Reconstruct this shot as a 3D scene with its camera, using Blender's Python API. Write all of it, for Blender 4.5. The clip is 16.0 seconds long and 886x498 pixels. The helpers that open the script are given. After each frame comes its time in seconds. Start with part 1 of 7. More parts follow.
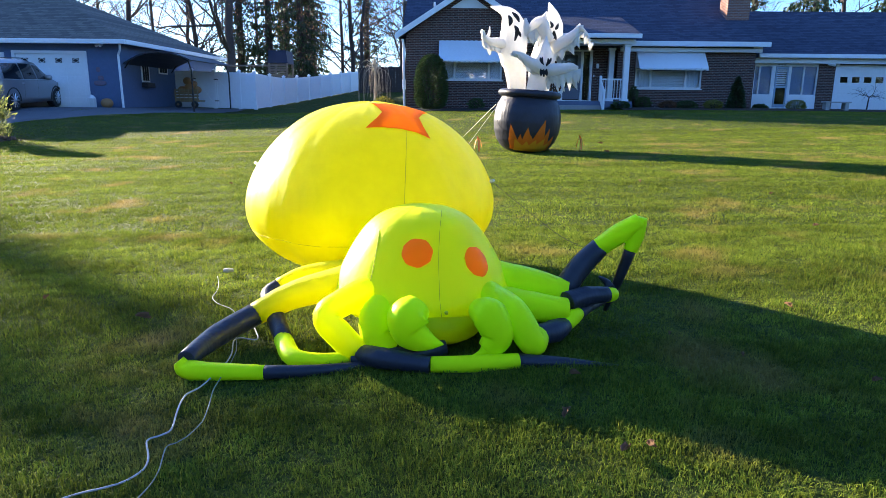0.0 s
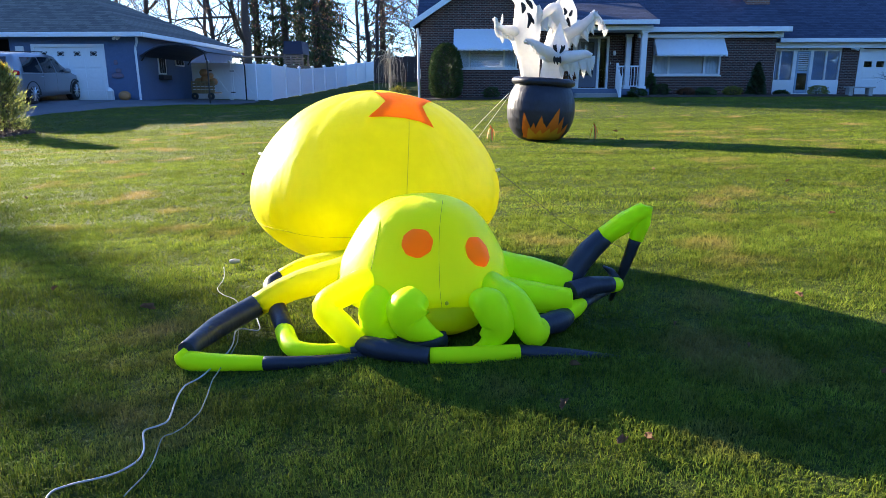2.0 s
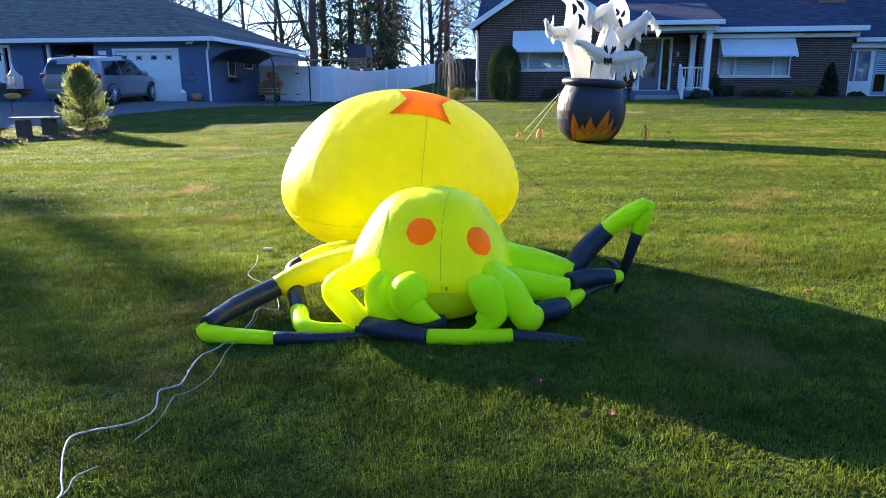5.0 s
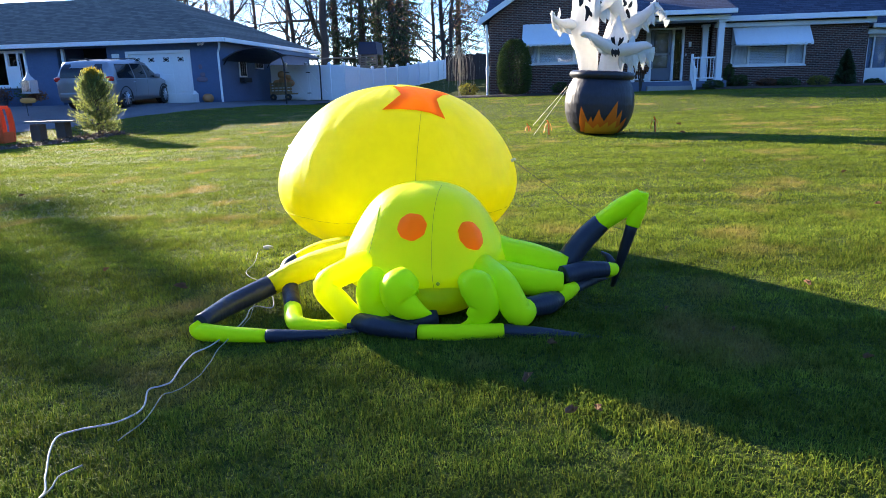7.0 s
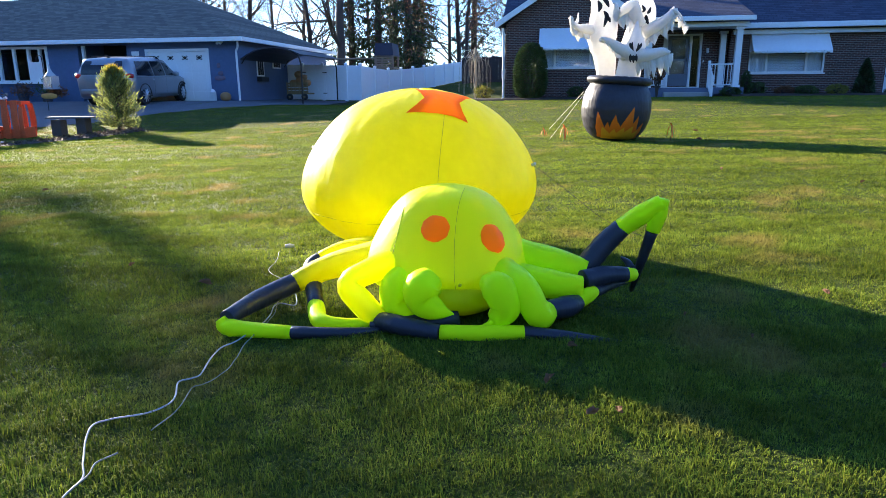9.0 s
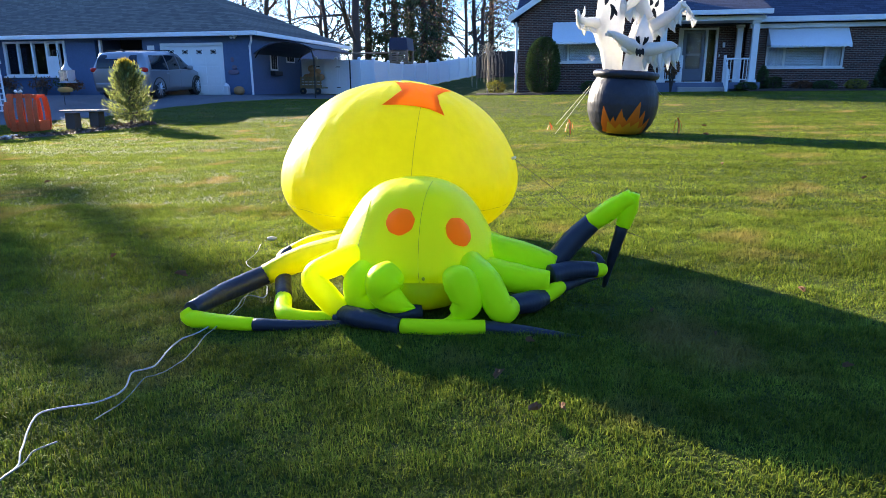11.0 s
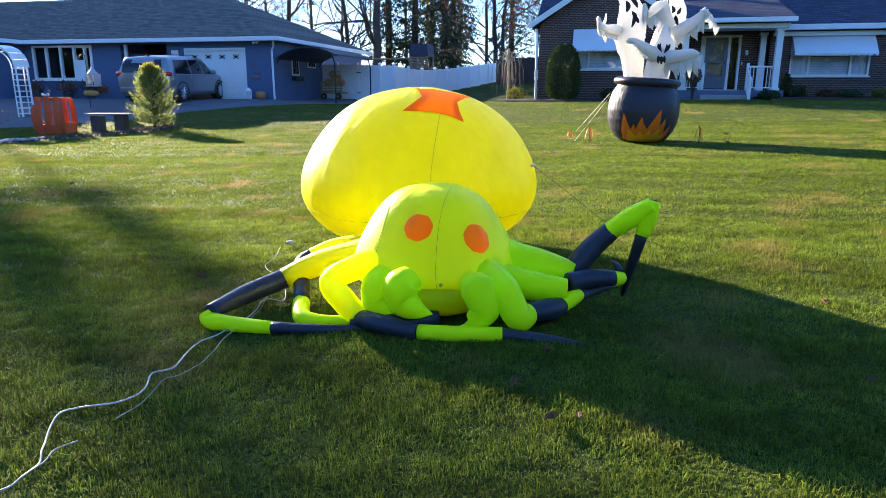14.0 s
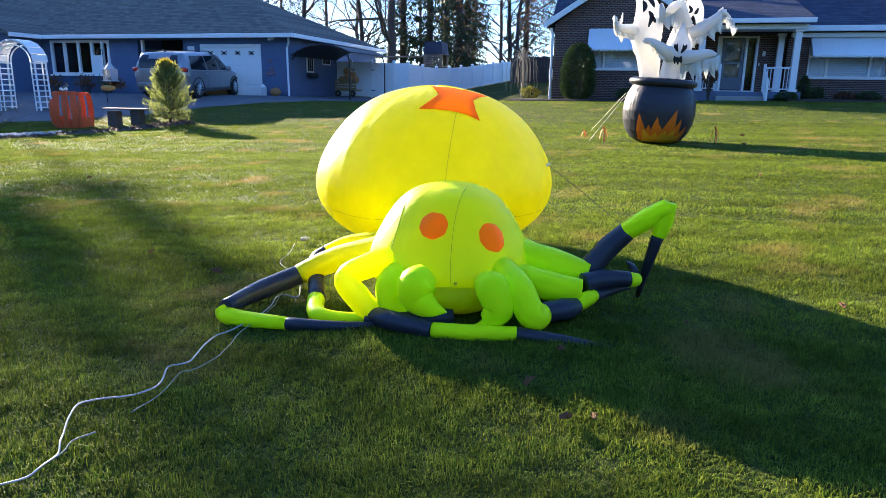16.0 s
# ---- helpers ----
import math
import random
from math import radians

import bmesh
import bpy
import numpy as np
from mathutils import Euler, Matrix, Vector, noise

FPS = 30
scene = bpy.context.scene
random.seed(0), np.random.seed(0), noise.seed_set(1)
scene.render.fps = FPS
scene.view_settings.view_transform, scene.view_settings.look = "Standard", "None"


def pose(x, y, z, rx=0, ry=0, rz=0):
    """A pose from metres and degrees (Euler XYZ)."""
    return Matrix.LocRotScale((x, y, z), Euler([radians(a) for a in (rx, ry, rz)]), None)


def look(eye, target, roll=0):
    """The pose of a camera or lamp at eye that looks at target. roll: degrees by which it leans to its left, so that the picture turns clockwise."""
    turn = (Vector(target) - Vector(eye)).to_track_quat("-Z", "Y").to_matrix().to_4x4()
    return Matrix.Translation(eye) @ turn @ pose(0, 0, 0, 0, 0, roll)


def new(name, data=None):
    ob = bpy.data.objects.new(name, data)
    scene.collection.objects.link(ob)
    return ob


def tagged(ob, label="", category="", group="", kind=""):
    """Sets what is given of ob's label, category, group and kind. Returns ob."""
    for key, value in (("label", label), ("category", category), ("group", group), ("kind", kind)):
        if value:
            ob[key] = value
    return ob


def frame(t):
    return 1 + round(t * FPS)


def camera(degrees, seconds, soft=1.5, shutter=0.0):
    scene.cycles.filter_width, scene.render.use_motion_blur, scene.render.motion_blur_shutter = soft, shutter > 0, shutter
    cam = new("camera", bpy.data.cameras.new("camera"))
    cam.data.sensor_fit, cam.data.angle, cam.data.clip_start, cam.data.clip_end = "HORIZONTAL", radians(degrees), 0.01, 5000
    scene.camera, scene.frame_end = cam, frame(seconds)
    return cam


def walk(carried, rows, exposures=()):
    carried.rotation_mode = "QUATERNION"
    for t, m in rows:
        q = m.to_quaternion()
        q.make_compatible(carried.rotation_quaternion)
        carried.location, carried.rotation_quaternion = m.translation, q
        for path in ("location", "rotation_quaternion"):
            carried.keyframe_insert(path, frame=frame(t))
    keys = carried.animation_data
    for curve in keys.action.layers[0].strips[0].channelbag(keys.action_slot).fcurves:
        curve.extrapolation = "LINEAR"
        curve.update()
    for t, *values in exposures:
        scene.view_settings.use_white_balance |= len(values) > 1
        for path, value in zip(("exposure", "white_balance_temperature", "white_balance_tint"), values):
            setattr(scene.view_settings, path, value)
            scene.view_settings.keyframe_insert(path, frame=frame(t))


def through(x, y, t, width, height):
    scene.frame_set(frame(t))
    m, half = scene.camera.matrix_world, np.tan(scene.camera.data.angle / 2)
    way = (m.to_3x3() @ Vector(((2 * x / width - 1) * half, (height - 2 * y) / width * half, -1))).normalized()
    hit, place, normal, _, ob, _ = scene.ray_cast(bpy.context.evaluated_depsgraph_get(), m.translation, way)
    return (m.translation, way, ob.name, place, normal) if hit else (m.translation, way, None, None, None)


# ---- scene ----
cam = camera(68.0, 16.0, soft=0.6)
PATH = [
    (0, (0.071, 0.010, 1.287), (0.038, 1.961, 0.847), 0.60),
    (0.5, (0.072, 0.015, 1.284), (0.038, 1.964, 0.837), 0.57),
    (1, (0.079, 0.014, 1.288), (0.040, 1.961, 0.834), 0.26),
    (1.5, (0.097, 0.024, 1.286), (0.054, 1.971, 0.831), -0.34),
    (2, (0.154, 0.043, 1.281), (0.068, 1.985, 0.811), 0.01),
    (2.5, (0.190, 0.036, 1.271), (0.031, 1.970, 0.788), 0.78),
    (3, (0.164, -0.042, 1.269), (0.001, 1.896, 0.802), 0.33),
    (5.5, (0.536, -0.127, 1.252), (0.228, 1.794, 0.791), -0.13),
    (6, (0.564, -0.115, 1.249), (0.230, 1.803, 0.792), -0.42),
    (6.5, (0.582, -0.088, 1.245), (0.251, 1.827, 0.774), -1.01),
    (7, (0.589, -0.091, 1.245), (0.269, 1.826, 0.771), -1.21),
    (7.5, (0.575, -0.101, 1.249), (0.251, 1.815, 0.777), -0.70),
    (8, (0.561, -0.128, 1.248), (0.214, 1.785, 0.780), -0.35),
    (8.5, (0.564, -0.135, 1.249), (0.211, 1.777, 0.780), -0.22),
    (9, (0.540, -0.157, 1.259), (0.187, 1.755, 0.791), -0.27),
    (11.5, (0.832, -0.063, 1.241), (0.420, 1.834, 0.757), -0.21),
    (12, (0.822, -0.056, 1.243), (0.416, 1.844, 0.768), -0.47),
    (12.5, (0.810, -0.048, 1.240), (0.398, 1.849, 0.762), 0.33),
    (13, (0.808, -0.063, 1.246), (0.375, 1.830, 0.766), 0.17),
    (13.5, (0.801, -0.078, 1.247), (0.351, 1.813, 0.776), 0.21),
    (14, (0.800, -0.080, 1.247), (0.343, 1.811, 0.781), 0.24),
    (14.5, (0.791, -0.083, 1.247), (0.331, 1.806, 0.778), 0.45),
    (15, (0.790, -0.083, 1.246), (0.318, 1.803, 0.777), 0.47),
    (15.5, (0.786, -0.083, 1.245), (0.304, 1.801, 0.778), 0.77),
    (16, (0.782, -0.086, 1.247), (0.292, 1.795, 0.776), 0.81),
]
walk(cam, [(t, look(eye, target, roll)) for t, eye, target, roll in PATH], exposures=[(0.0, 2.50), (16.0, 2.50)])

# ---- sky and sun ----
SUN_FROM = Vector((-0.775, 0.632, 0)).normalized()      # where the low sun stands, seen from above
SUN_HEIGHT = radians(15.4)
world = bpy.data.worlds.new("world")
scene.world = world
world.use_nodes = True
wn = world.node_tree.nodes
sky = wn.new("ShaderNodeTexSky")
sky.sky_type = "NISHITA"
sky.sun_disc = False
sky.sun_elevation = SUN_HEIGHT
sky.sun_rotation = math.atan2(SUN_FROM.x, SUN_FROM.y)
sky.dust_density, sky.ozone_density = 0.5, 5.0
wn["Background"].inputs["Strength"].default_value = 0.077
cool = wn.new("ShaderNodeMix")
cool.data_type, cool.blend_type = "RGBA", "MULTIPLY"
cool.inputs[0].default_value = 1.0
cool.inputs[7].default_value = (0.81, 0.97, 1.26, 1)          # clear, cool autumn sky
world.node_tree.links.new(sky.outputs["Color"], cool.inputs[6])
world.node_tree.links.new(cool.outputs[2], wn["Background"].inputs["Color"])
sun = new("sun", bpy.data.lights.new("sun", "SUN"))
sun.data.energy, sun.data.angle, sun.data.color = 5.0, radians(0.6), (1.0, 0.87, 0.69)
sun_way = -(SUN_FROM * math.cos(SUN_HEIGHT) + Vector((0, 0, math.sin(SUN_HEIGHT))))
sun.matrix_world = sun_way.to_track_quat("-Z", "Y").to_matrix().to_4x4()

# ---- builders ----
BASE = {}


def thing(name, base, label, category, group="", kind=""):
    ob = new(name)
    ob.location = base
    ob.empty_display_size = 0.1
    BASE[ob] = Vector(base)
    return tagged(ob, label, category, group, kind)


def part(name, bm, mat, parent=None, label="", smooth=False):
    """Links a bmesh, given in world metres, as one mesh under its thing or part."""
    base = BASE.get(parent, Vector((0, 0, 0)))
    me = bpy.data.meshes.new(name)
    bmesh.ops.recalc_face_normals(bm, faces=bm.faces)
    bm.transform(Matrix.Translation(-base))
    bm.to_mesh(me)
    bm.free()
    for p in me.polygons:
        p.use_smooth = smooth
    if mat:
        me.materials.append(mat)
    ob = new(name, me)
    BASE[ob] = base
    if mat and mat.name == "window glass":
        ob.visible_shadow = False               # daylight falls in through the panes
    if parent:
        ob.parent = parent
    return tagged(ob, label)


def single(name, bm, mat, base, label, category, group="", kind="", smooth=False):
    """A thing that is one mesh, with its origin at base."""
    me = bpy.data.meshes.new(name)
    bmesh.ops.recalc_face_normals(bm, faces=bm.faces)
    bm.transform(Matrix.Translation(-Vector(base)))
    bm.to_mesh(me)
    bm.free()
    for p in me.polygons:
        p.use_smooth = smooth
    me.materials.append(mat)
    ob = new(name, me)
    ob.location = base
    BASE[ob] = Vector(base)
    return tagged(ob, label, category, group, kind)


def raw(name, verts, faces, mat, parent=None, smooth=False):
    me = bpy.data.meshes.new(name)
    base = BASE.get(parent, Vector((0, 0, 0)))
    me.from_pydata([(v[0] - base.x, v[1] - base.y, v[2] - base.z) for v in verts], [], faces)
    me.materials.append(mat)
    if smooth:
        for p in me.polygons:
            p.use_smooth = True
    ob = new(name, me)
    BASE[ob] = base
    if parent:
        ob.parent = parent
    return ob


def box(x0, x1, y0, y1, z0, z1, bevel=0.0, bm=None):
    bm = bm or bmesh.new()
    m = Matrix.Translation(((x0 + x1) / 2, (y0 + y1) / 2, (z0 + z1) / 2)) @ Matrix.Diagonal((abs(x1 - x0), abs(y1 - y0), abs(z1 - z0), 1))
    made = bmesh.ops.create_cube(bm, size=1, matrix=m)
    if bevel:
        es = {e for v in made["verts"] for e in v.link_edges}
        bmesh.ops.bevel(bm, geom=list(es), offset=bevel, segments=2, affect="EDGES", profile=0.5)
    return bm


def tube(points, radii, seg=10, bm=None, closed=True, squash=None):
    """A round bar along points, of varying radius, with closed ends."""
    bm = bm or bmesh.new()
    pts = [Vector(p) for p in points]
    if not hasattr(radii, "__len__"):
        radii = [radii] * len(pts)
    rings, side = [], None
    for i, p in enumerate(pts):
        d = (pts[min(i + 1, len(pts) - 1)] - pts[max(i - 1, 0)]).normalized()
        if side is None:
            side = d.cross(Vector((0, 0, 1)) if abs(d.z) < 0.95 else Vector((0, 1, 0))).normalized()
        side = (side - d * side.dot(d)).normalized()
        up = side.cross(d)
        r = radii[i]
        rings.append([bm.verts.new(p + (side * math.cos(a) + up * math.sin(a) * (squash or 1)) * r) for a in [2 * math.pi * k / seg for k in range(seg)]])
    for a, b in zip(rings, rings[1:]):
        for k in range(seg):
            bm.faces.new((a[k], a[(k + 1) % seg], b[(k + 1) % seg], b[k]))
    if closed:
        bm.faces.new(rings[0][::-1])
        bm.faces.new(rings[-1])
    return bm


def bend(points, n=6):
    """A smooth line through points (Catmull-Rom)."""
    p = [Vector(q) for q in points]
    p = [p[0] * 2 - p[1]] + p + [p[-1] * 2 - p[-2]]
    out = []
    for i in range(1, len(p) - 2):
        for k in range(n):
            t = k / n
            out.append(0.5 * (2 * p[i] + (p[i + 1] - p[i - 1]) * t + (2 * p[i - 1] - 5 * p[i] + 4 * p[i + 1] - p[i + 2]) * t * t + (3 * p[i] - p[i - 1] - 3 * p[i + 1] + p[i + 2]) * t ** 3))
    return out + [p[-2]]


def lathe(profile, centre=(0, 0, 0), seg=32, bm=None):
    bm = bm or bmesh.new()
    c = Vector(centre)
    rings = []
    for r, z in profile:
        rings.append([bm.verts.new(c + Vector((r * math.cos(a), r * math.sin(a), z))) for a in [2 * math.pi * k / seg for k in range(seg)]])
    for a, b in zip(rings, rings[1:]):
        for k in range(seg):
            bm.faces.new((a[k], a[(k + 1) % seg], b[(k + 1) % seg], b[k]))
    bm.faces.new(rings[0][::-1])
    bm.faces.new(rings[-1])
    return bm


def prism(outline, y0, y1, bm=None):
    """A shape in x and z, drawn out along y."""
    bm = bm or bmesh.new()
    a = [bm.verts.new((x, y0, z)) for x, z in outline]
    b = [bm.verts.new((x, y1, z)) for x, z in outline]
    bm.faces.new(a)
    bm.faces.new(b[::-1])
    n = len(a)
    for k in range(n):
        bm.faces.new((a[k], a[(k + 1) % n], b[(k + 1) % n], b[k]))
    return bm


def slab(corners, thick, bm=None):
    """A flat sheet through corners in order, of some thickness below them."""
    bm = bm or bmesh.new()
    c = [Vector(p) for p in corners]
    n = (c[1] - c[0]).cross(c[2] - c[0]).normalized()
    if n.z < 0:
        n = -n
    a = [bm.verts.new(p) for p in c]
    b = [bm.verts.new(p - n * thick) for p in c]
    bm.faces.new(a)
    bm.faces.new(b[::-1])
    k = len(c)
    for i in range(k):
        bm.faces.new((a[i], a[(i + 1) % k], b[(i + 1) % k], b[i]))
    return bm


def pierced(x0, x1, y0, y1, z0, z1, holes, bm=None):
    """A wall along x, with openings (xa, xb, za, zb) that go right through it."""
    bm = bm or bmesh.new()
    xs = sorted({x0, x1, *[h[0] for h in holes], *[h[1] for h in holes]})
    for xa, xb in zip(xs, xs[1:]):
        cuts = sorted((h[2], h[3]) for h in holes if h[0] < (xa + xb) / 2 < h[1])
        z = z0
        for za, zb in cuts:
            if za > z:
                box(xa, xb, y0, y1, z, za, bm=bm)
            z = zb
        if z1 > z:
            box(xa, xb, y0, y1, z, z1, bm=bm)
    bmesh.ops.remove_doubles(bm, verts=bm.verts, dist=0.0005)
    return bm


def smooth_step(a, b, x):
    t = min(1, max(0, (x - a) / (b - a)))
    return t * t * (3 - 2 * t)


def lerp_table(table, x):
    if x <= table[0][0]:
        return table[0][1]
    for (xa, za), (xb, zb) in zip(table, table[1:]):
        if x <= xb:
            t = (x - xa) / (xb - xa)
            return za + (zb - za) * t * t * (3 - 2 * t)
    return table[-1][1]


HOUSE_LEVEL = [(-34, 0.80), (-14, 0.86), (-9, 0.66), (-3, 0.85), (6, 1.0), (13, 1.02), (26, 1.0)]


def ground_z(x, y):
    """The lie of the land: a lawn that rises gently to the houses."""
    cx, cy = min(22, max(-22, x)), max(-25, y)
    z = 0.021 * cy + 0.028 * cx
    w = smooth_step(15.5, 26, y)
    z = z * (1 - w) + lerp_table(HOUSE_LEVEL, x) * w
    z += 0.085 * min(14, max(0, y - 31)) * smooth_step(-14, -9, x) * (1 - smooth_step(0, 4, x))
    return z


# ---- materials ----
def material(name, colour, rough=0.6, metal=0.0, vary=0.15, scale=6.0, bump=0.0, bump_scale=60.0, coat=0.0):
    """A surface whose colour drifts at two scales, with fine relief."""
    m = bpy.data.materials.new(name)
    m.use_nodes = True
    n, l = m.node_tree.nodes, m.node_tree.links
    b = n["Principled BSDF"]
    b.inputs["Roughness"].default_value, b.inputs["Metallic"].default_value = rough, metal
    b.inputs["Coat Weight"].default_value = coat
    co = n.new("ShaderNodeTexCoord")
    big, fine = n.new("ShaderNodeTexNoise"), n.new("ShaderNodeTexNoise")
    big.inputs["Scale"].default_value, fine.inputs["Scale"].default_value = scale * 0.25, scale * 4
    big.inputs["Detail"].default_value = fine.inputs["Detail"].default_value = 5
    add = n.new("ShaderNodeMath")
    add.operation = "ADD"
    ramp = n.new("ShaderNodeMapRange")
    ramp.inputs[1].default_value, ramp.inputs[2].default_value = 0.6, 1.4
    ramp.inputs[3].default_value, ramp.inputs[4].default_value = 1 - vary, 1 + vary
    mix = n.new("ShaderNodeVectorMath")
    mix.operation = "SCALE"
    mix.inputs[0].default_value = colour
    for t in (big, fine):
        l.new(co.outputs["Object"], t.inputs["Vector"])
    l.new(big.outputs[0], add.inputs[0])
    l.new(fine.outputs[0], add.inputs[1])
    l.new(add.outputs[0], ramp.inputs[0])
    l.new(ramp.outputs[0], mix.inputs["Scale"])
    l.new(mix.outputs[0], b.inputs["Base Color"])
    if bump:
        bn, bt = n.new("ShaderNodeBump"), n.new("ShaderNodeTexNoise")
        bt.inputs["Scale"].default_value = bump_scale
        bt.inputs["Detail"].default_value = 6
        bn.inputs["Strength"].default_value, bn.inputs["Distance"].default_value = bump, 0.02
        l.new(co.outputs["Object"], bt.inputs["Vector"])
        l.new(bt.outputs[0], bn.inputs["Height"])
        l.new(bn.outputs[0], b.inputs["Normal"])
    return m


def fabric(name, colour, through=0.5, rough=0.45, vary=0.06, wrinkle=0.25, spec=0.35, tint=(1, 1, 1), coat=0.0):
    """Thin coated nylon that lets light through, with fine puckers."""
    m = material(name, colour, rough, 0, vary, 3.0)
    n, l = m.node_tree.nodes, m.node_tree.links
    b = n["Principled BSDF"]
    b.inputs["Specular IOR Level"].default_value = spec
    b.inputs["Specular Tint"].default_value = (*tint, 1)
    b.inputs["Coat Weight"].default_value, b.inputs["Coat Roughness"].default_value = coat, 0.48
    tr, mx = n.new("ShaderNodeBsdfTranslucent"), n.new("ShaderNodeMixShader")
    src = b.inputs["Base Color"].links[0].from_socket
    l.new(src, tr.inputs["Color"])
    mx.inputs[0].default_value = through
    l.new(b.outputs[0], mx.inputs[1])
    l.new(tr.outputs[0], mx.inputs[2])
    l.new(mx.outputs[0], n["Material Output"].inputs["Surface"])
    co, nt, bn = n.new("ShaderNodeTexCoord"), n.new("ShaderNodeTexNoise"), n.new("ShaderNodeBump")
    mp = n.new("ShaderNodeMapping")
    mp.inputs["Scale"].default_value = (9, 9, 1.6)
    nt.inputs["Scale"].default_value, nt.inputs["Detail"].default_value = 2.0, 4
    bn.inputs["Strength"].default_value, bn.inputs["Distance"].default_value = wrinkle, 0.03
    l.new(co.outputs["Object"], mp.inputs[0])
    l.new(mp.outputs[0], nt.inputs["Vector"])
    l.new(nt.outputs[0], bn.inputs["Height"])
    l.new(bn.outputs[0], b.inputs["Normal"])
    l.new(bn.outputs[0], tr.inputs["Normal"])
    return m


def brickwork(name, a, b_, mortar, width=0.203, height=0.0677):
    m = material(name, a, 0.85)
    n, l = m.node_tree.nodes, m.node_tree.links
    b = n["Principled BSDF"]
    co, mp, br = n.new("ShaderNodeTexCoord"), n.new("ShaderNodeMapping"), n.new("ShaderNodeTexBrick")
    mp.inputs["Rotation"].default_value = (radians(-90), 0, 0)
    l.new(co.outputs["Object"], mp.inputs[0])
    br.inputs["Scale"].default_value = 1.0
    br.inputs["Brick Width"].default_value, br.inputs["Row Height"].default_value = width, height
    br.inputs["Mortar Size"].default_value = 0.0080
    br.inputs["Color1"].default_value, br.inputs["Color2"].default_value, br.inputs["Mortar"].default_value = (*a, 1), (*b_, 1), (*mortar, 1)
    l.new(mp.outputs[0], br.inputs["Vector"])
    l.new(br.outputs[0], b.inputs["Base Color"])
    bn = n.new("ShaderNodeBump")
    bn.inputs["Strength"].default_value, bn.inputs["Distance"].default_value = 0.6, 0.01
    bn.invert = True
    l.new(br.outputs["Fac"], bn.inputs["Height"])
    l.new(bn.outputs[0], b.inputs["Normal"])
    return m


def shingles(name, a, b_):
    """Staggered asphalt shingles, drawn along the slope's length and height."""
    m = brickwork(name, a, b_, tuple(c * 0.45 for c in a), 0.33, 0.085)
    n = m.node_tree.nodes
    n["Mapping"].inputs["Rotation"].default_value = (radians(-90), 0, 0)
    n["Principled BSDF"].inputs["Roughness"].default_value = 0.95
    n["Principled BSDF"].inputs["Specular IOR Level"].default_value = 0.08
    return m


def grass_ground(name):
    m = bpy.data.materials.new(name)
    m.use_nodes = True
    n, l = m.node_tree.nodes, m.node_tree.links
    b = n["Principled BSDF"]
    b.inputs["Roughness"].default_value = 0.9
    b.inputs["Specular IOR Level"].default_value = 0.1
    co = n.new("ShaderNodeTexCoord")
    fine, patch, dry = n.new("ShaderNodeTexNoise"), n.new("ShaderNodeTexNoise"), n.new("ShaderNodeTexNoise")
    for t, s, d in ((fine, 38, 8), (patch, 0.7, 4), (dry, 1.1, 6)):
        t.inputs["Scale"].default_value, t.inputs["Detail"].default_value = s, d
        l.new(co.outputs["Object"], t.inputs["Vector"])
    r1 = n.new("ShaderNodeValToRGB")
    r1.color_ramp.elements[0].position, r1.color_ramp.elements[0].color = 0.34, (0.022, 0.036, 0.006, 1)
    r1.color_ramp.elements[1].position, r1.color_ramp.elements[1].color = 0.66, (0.085, 0.105, 0.016, 1)
    l.new(fine.outputs[0], r1.inputs[0])
    r2 = n.new("ShaderNodeValToRGB")
    r2.color_ramp.elements[0].position, r2.color_ramp.elements[1].position = 0.60, 0.74
    l.new(dry.outputs[0], r2.inputs[0])
    mx = n.new("ShaderNodeMix")
    mx.data_type = "RGBA"
    l.new(r2.outputs[0], mx.inputs[0])
    l.new(r1.outputs[0], mx.inputs[6])
    mx.inputs[7].default_value = (0.22, 0.16, 0.055, 1)
    l.new(mx.outputs[2], b.inputs["Base Color"])
    bn = n.new("ShaderNodeBump")
    bn.inputs["Strength"].default_value, bn.inputs["Distance"].default_value = 0.9, 0.05
    l.new(fine.outputs[0], bn.inputs["Height"])
    l.new(bn.outputs[0], b.inputs["Normal"])
    return m


def leafy(name, a, b_, through=0.35, rough=0.6):
    """Blades and leaves: each piece its own shade, lit through from behind."""
    m = bpy.data.materials.new(name)
    m.use_nodes = True
    n, l = m.node_tree.nodes, m.node_tree.links
    b = n["Principled BSDF"]
    b.inputs["Roughness"].default_value = rough
    b.inputs["Specular IOR Level"].default_value = 0.3
    g = n.new("ShaderNodeNewGeometry")
    mx = n.new("ShaderNodeMix")
    mx.data_type = "RGBA"
    mx.inputs[6].default_value, mx.inputs[7].default_value = (*a, 1), (*b_, 1)
    l.new(g.outputs["Random Per Island"], mx.inputs[0])
    l.new(mx.outputs[2], b.inputs["Base Color"])
    tr, ms = n.new("ShaderNodeBsdfTranslucent"), n.new("ShaderNodeMixShader")
    l.new(mx.outputs[2], tr.inputs["Color"])
    ms.inputs[0].default_value = through
    l.new(b.outputs[0], ms.inputs[1])
    l.new(tr.outputs[0], ms.inputs[2])
    l.new(ms.outputs[0], n["Material Output"].inputs["Surface"])
    return m


def glass(name, tint=(0.85, 0.9, 0.95)):
    m = bpy.data.materials.new(name)
    m.use_nodes = True
    b = m.node_tree.nodes["Principled BSDF"]
    b.inputs["Base Color"].default_value = (*tint, 1)
    b.inputs["Transmission Weight"].default_value = 1.0
    b.inputs["Roughness"].default_value = 0.02
    b.inputs["IOR"].default_value = 1.45
    return m


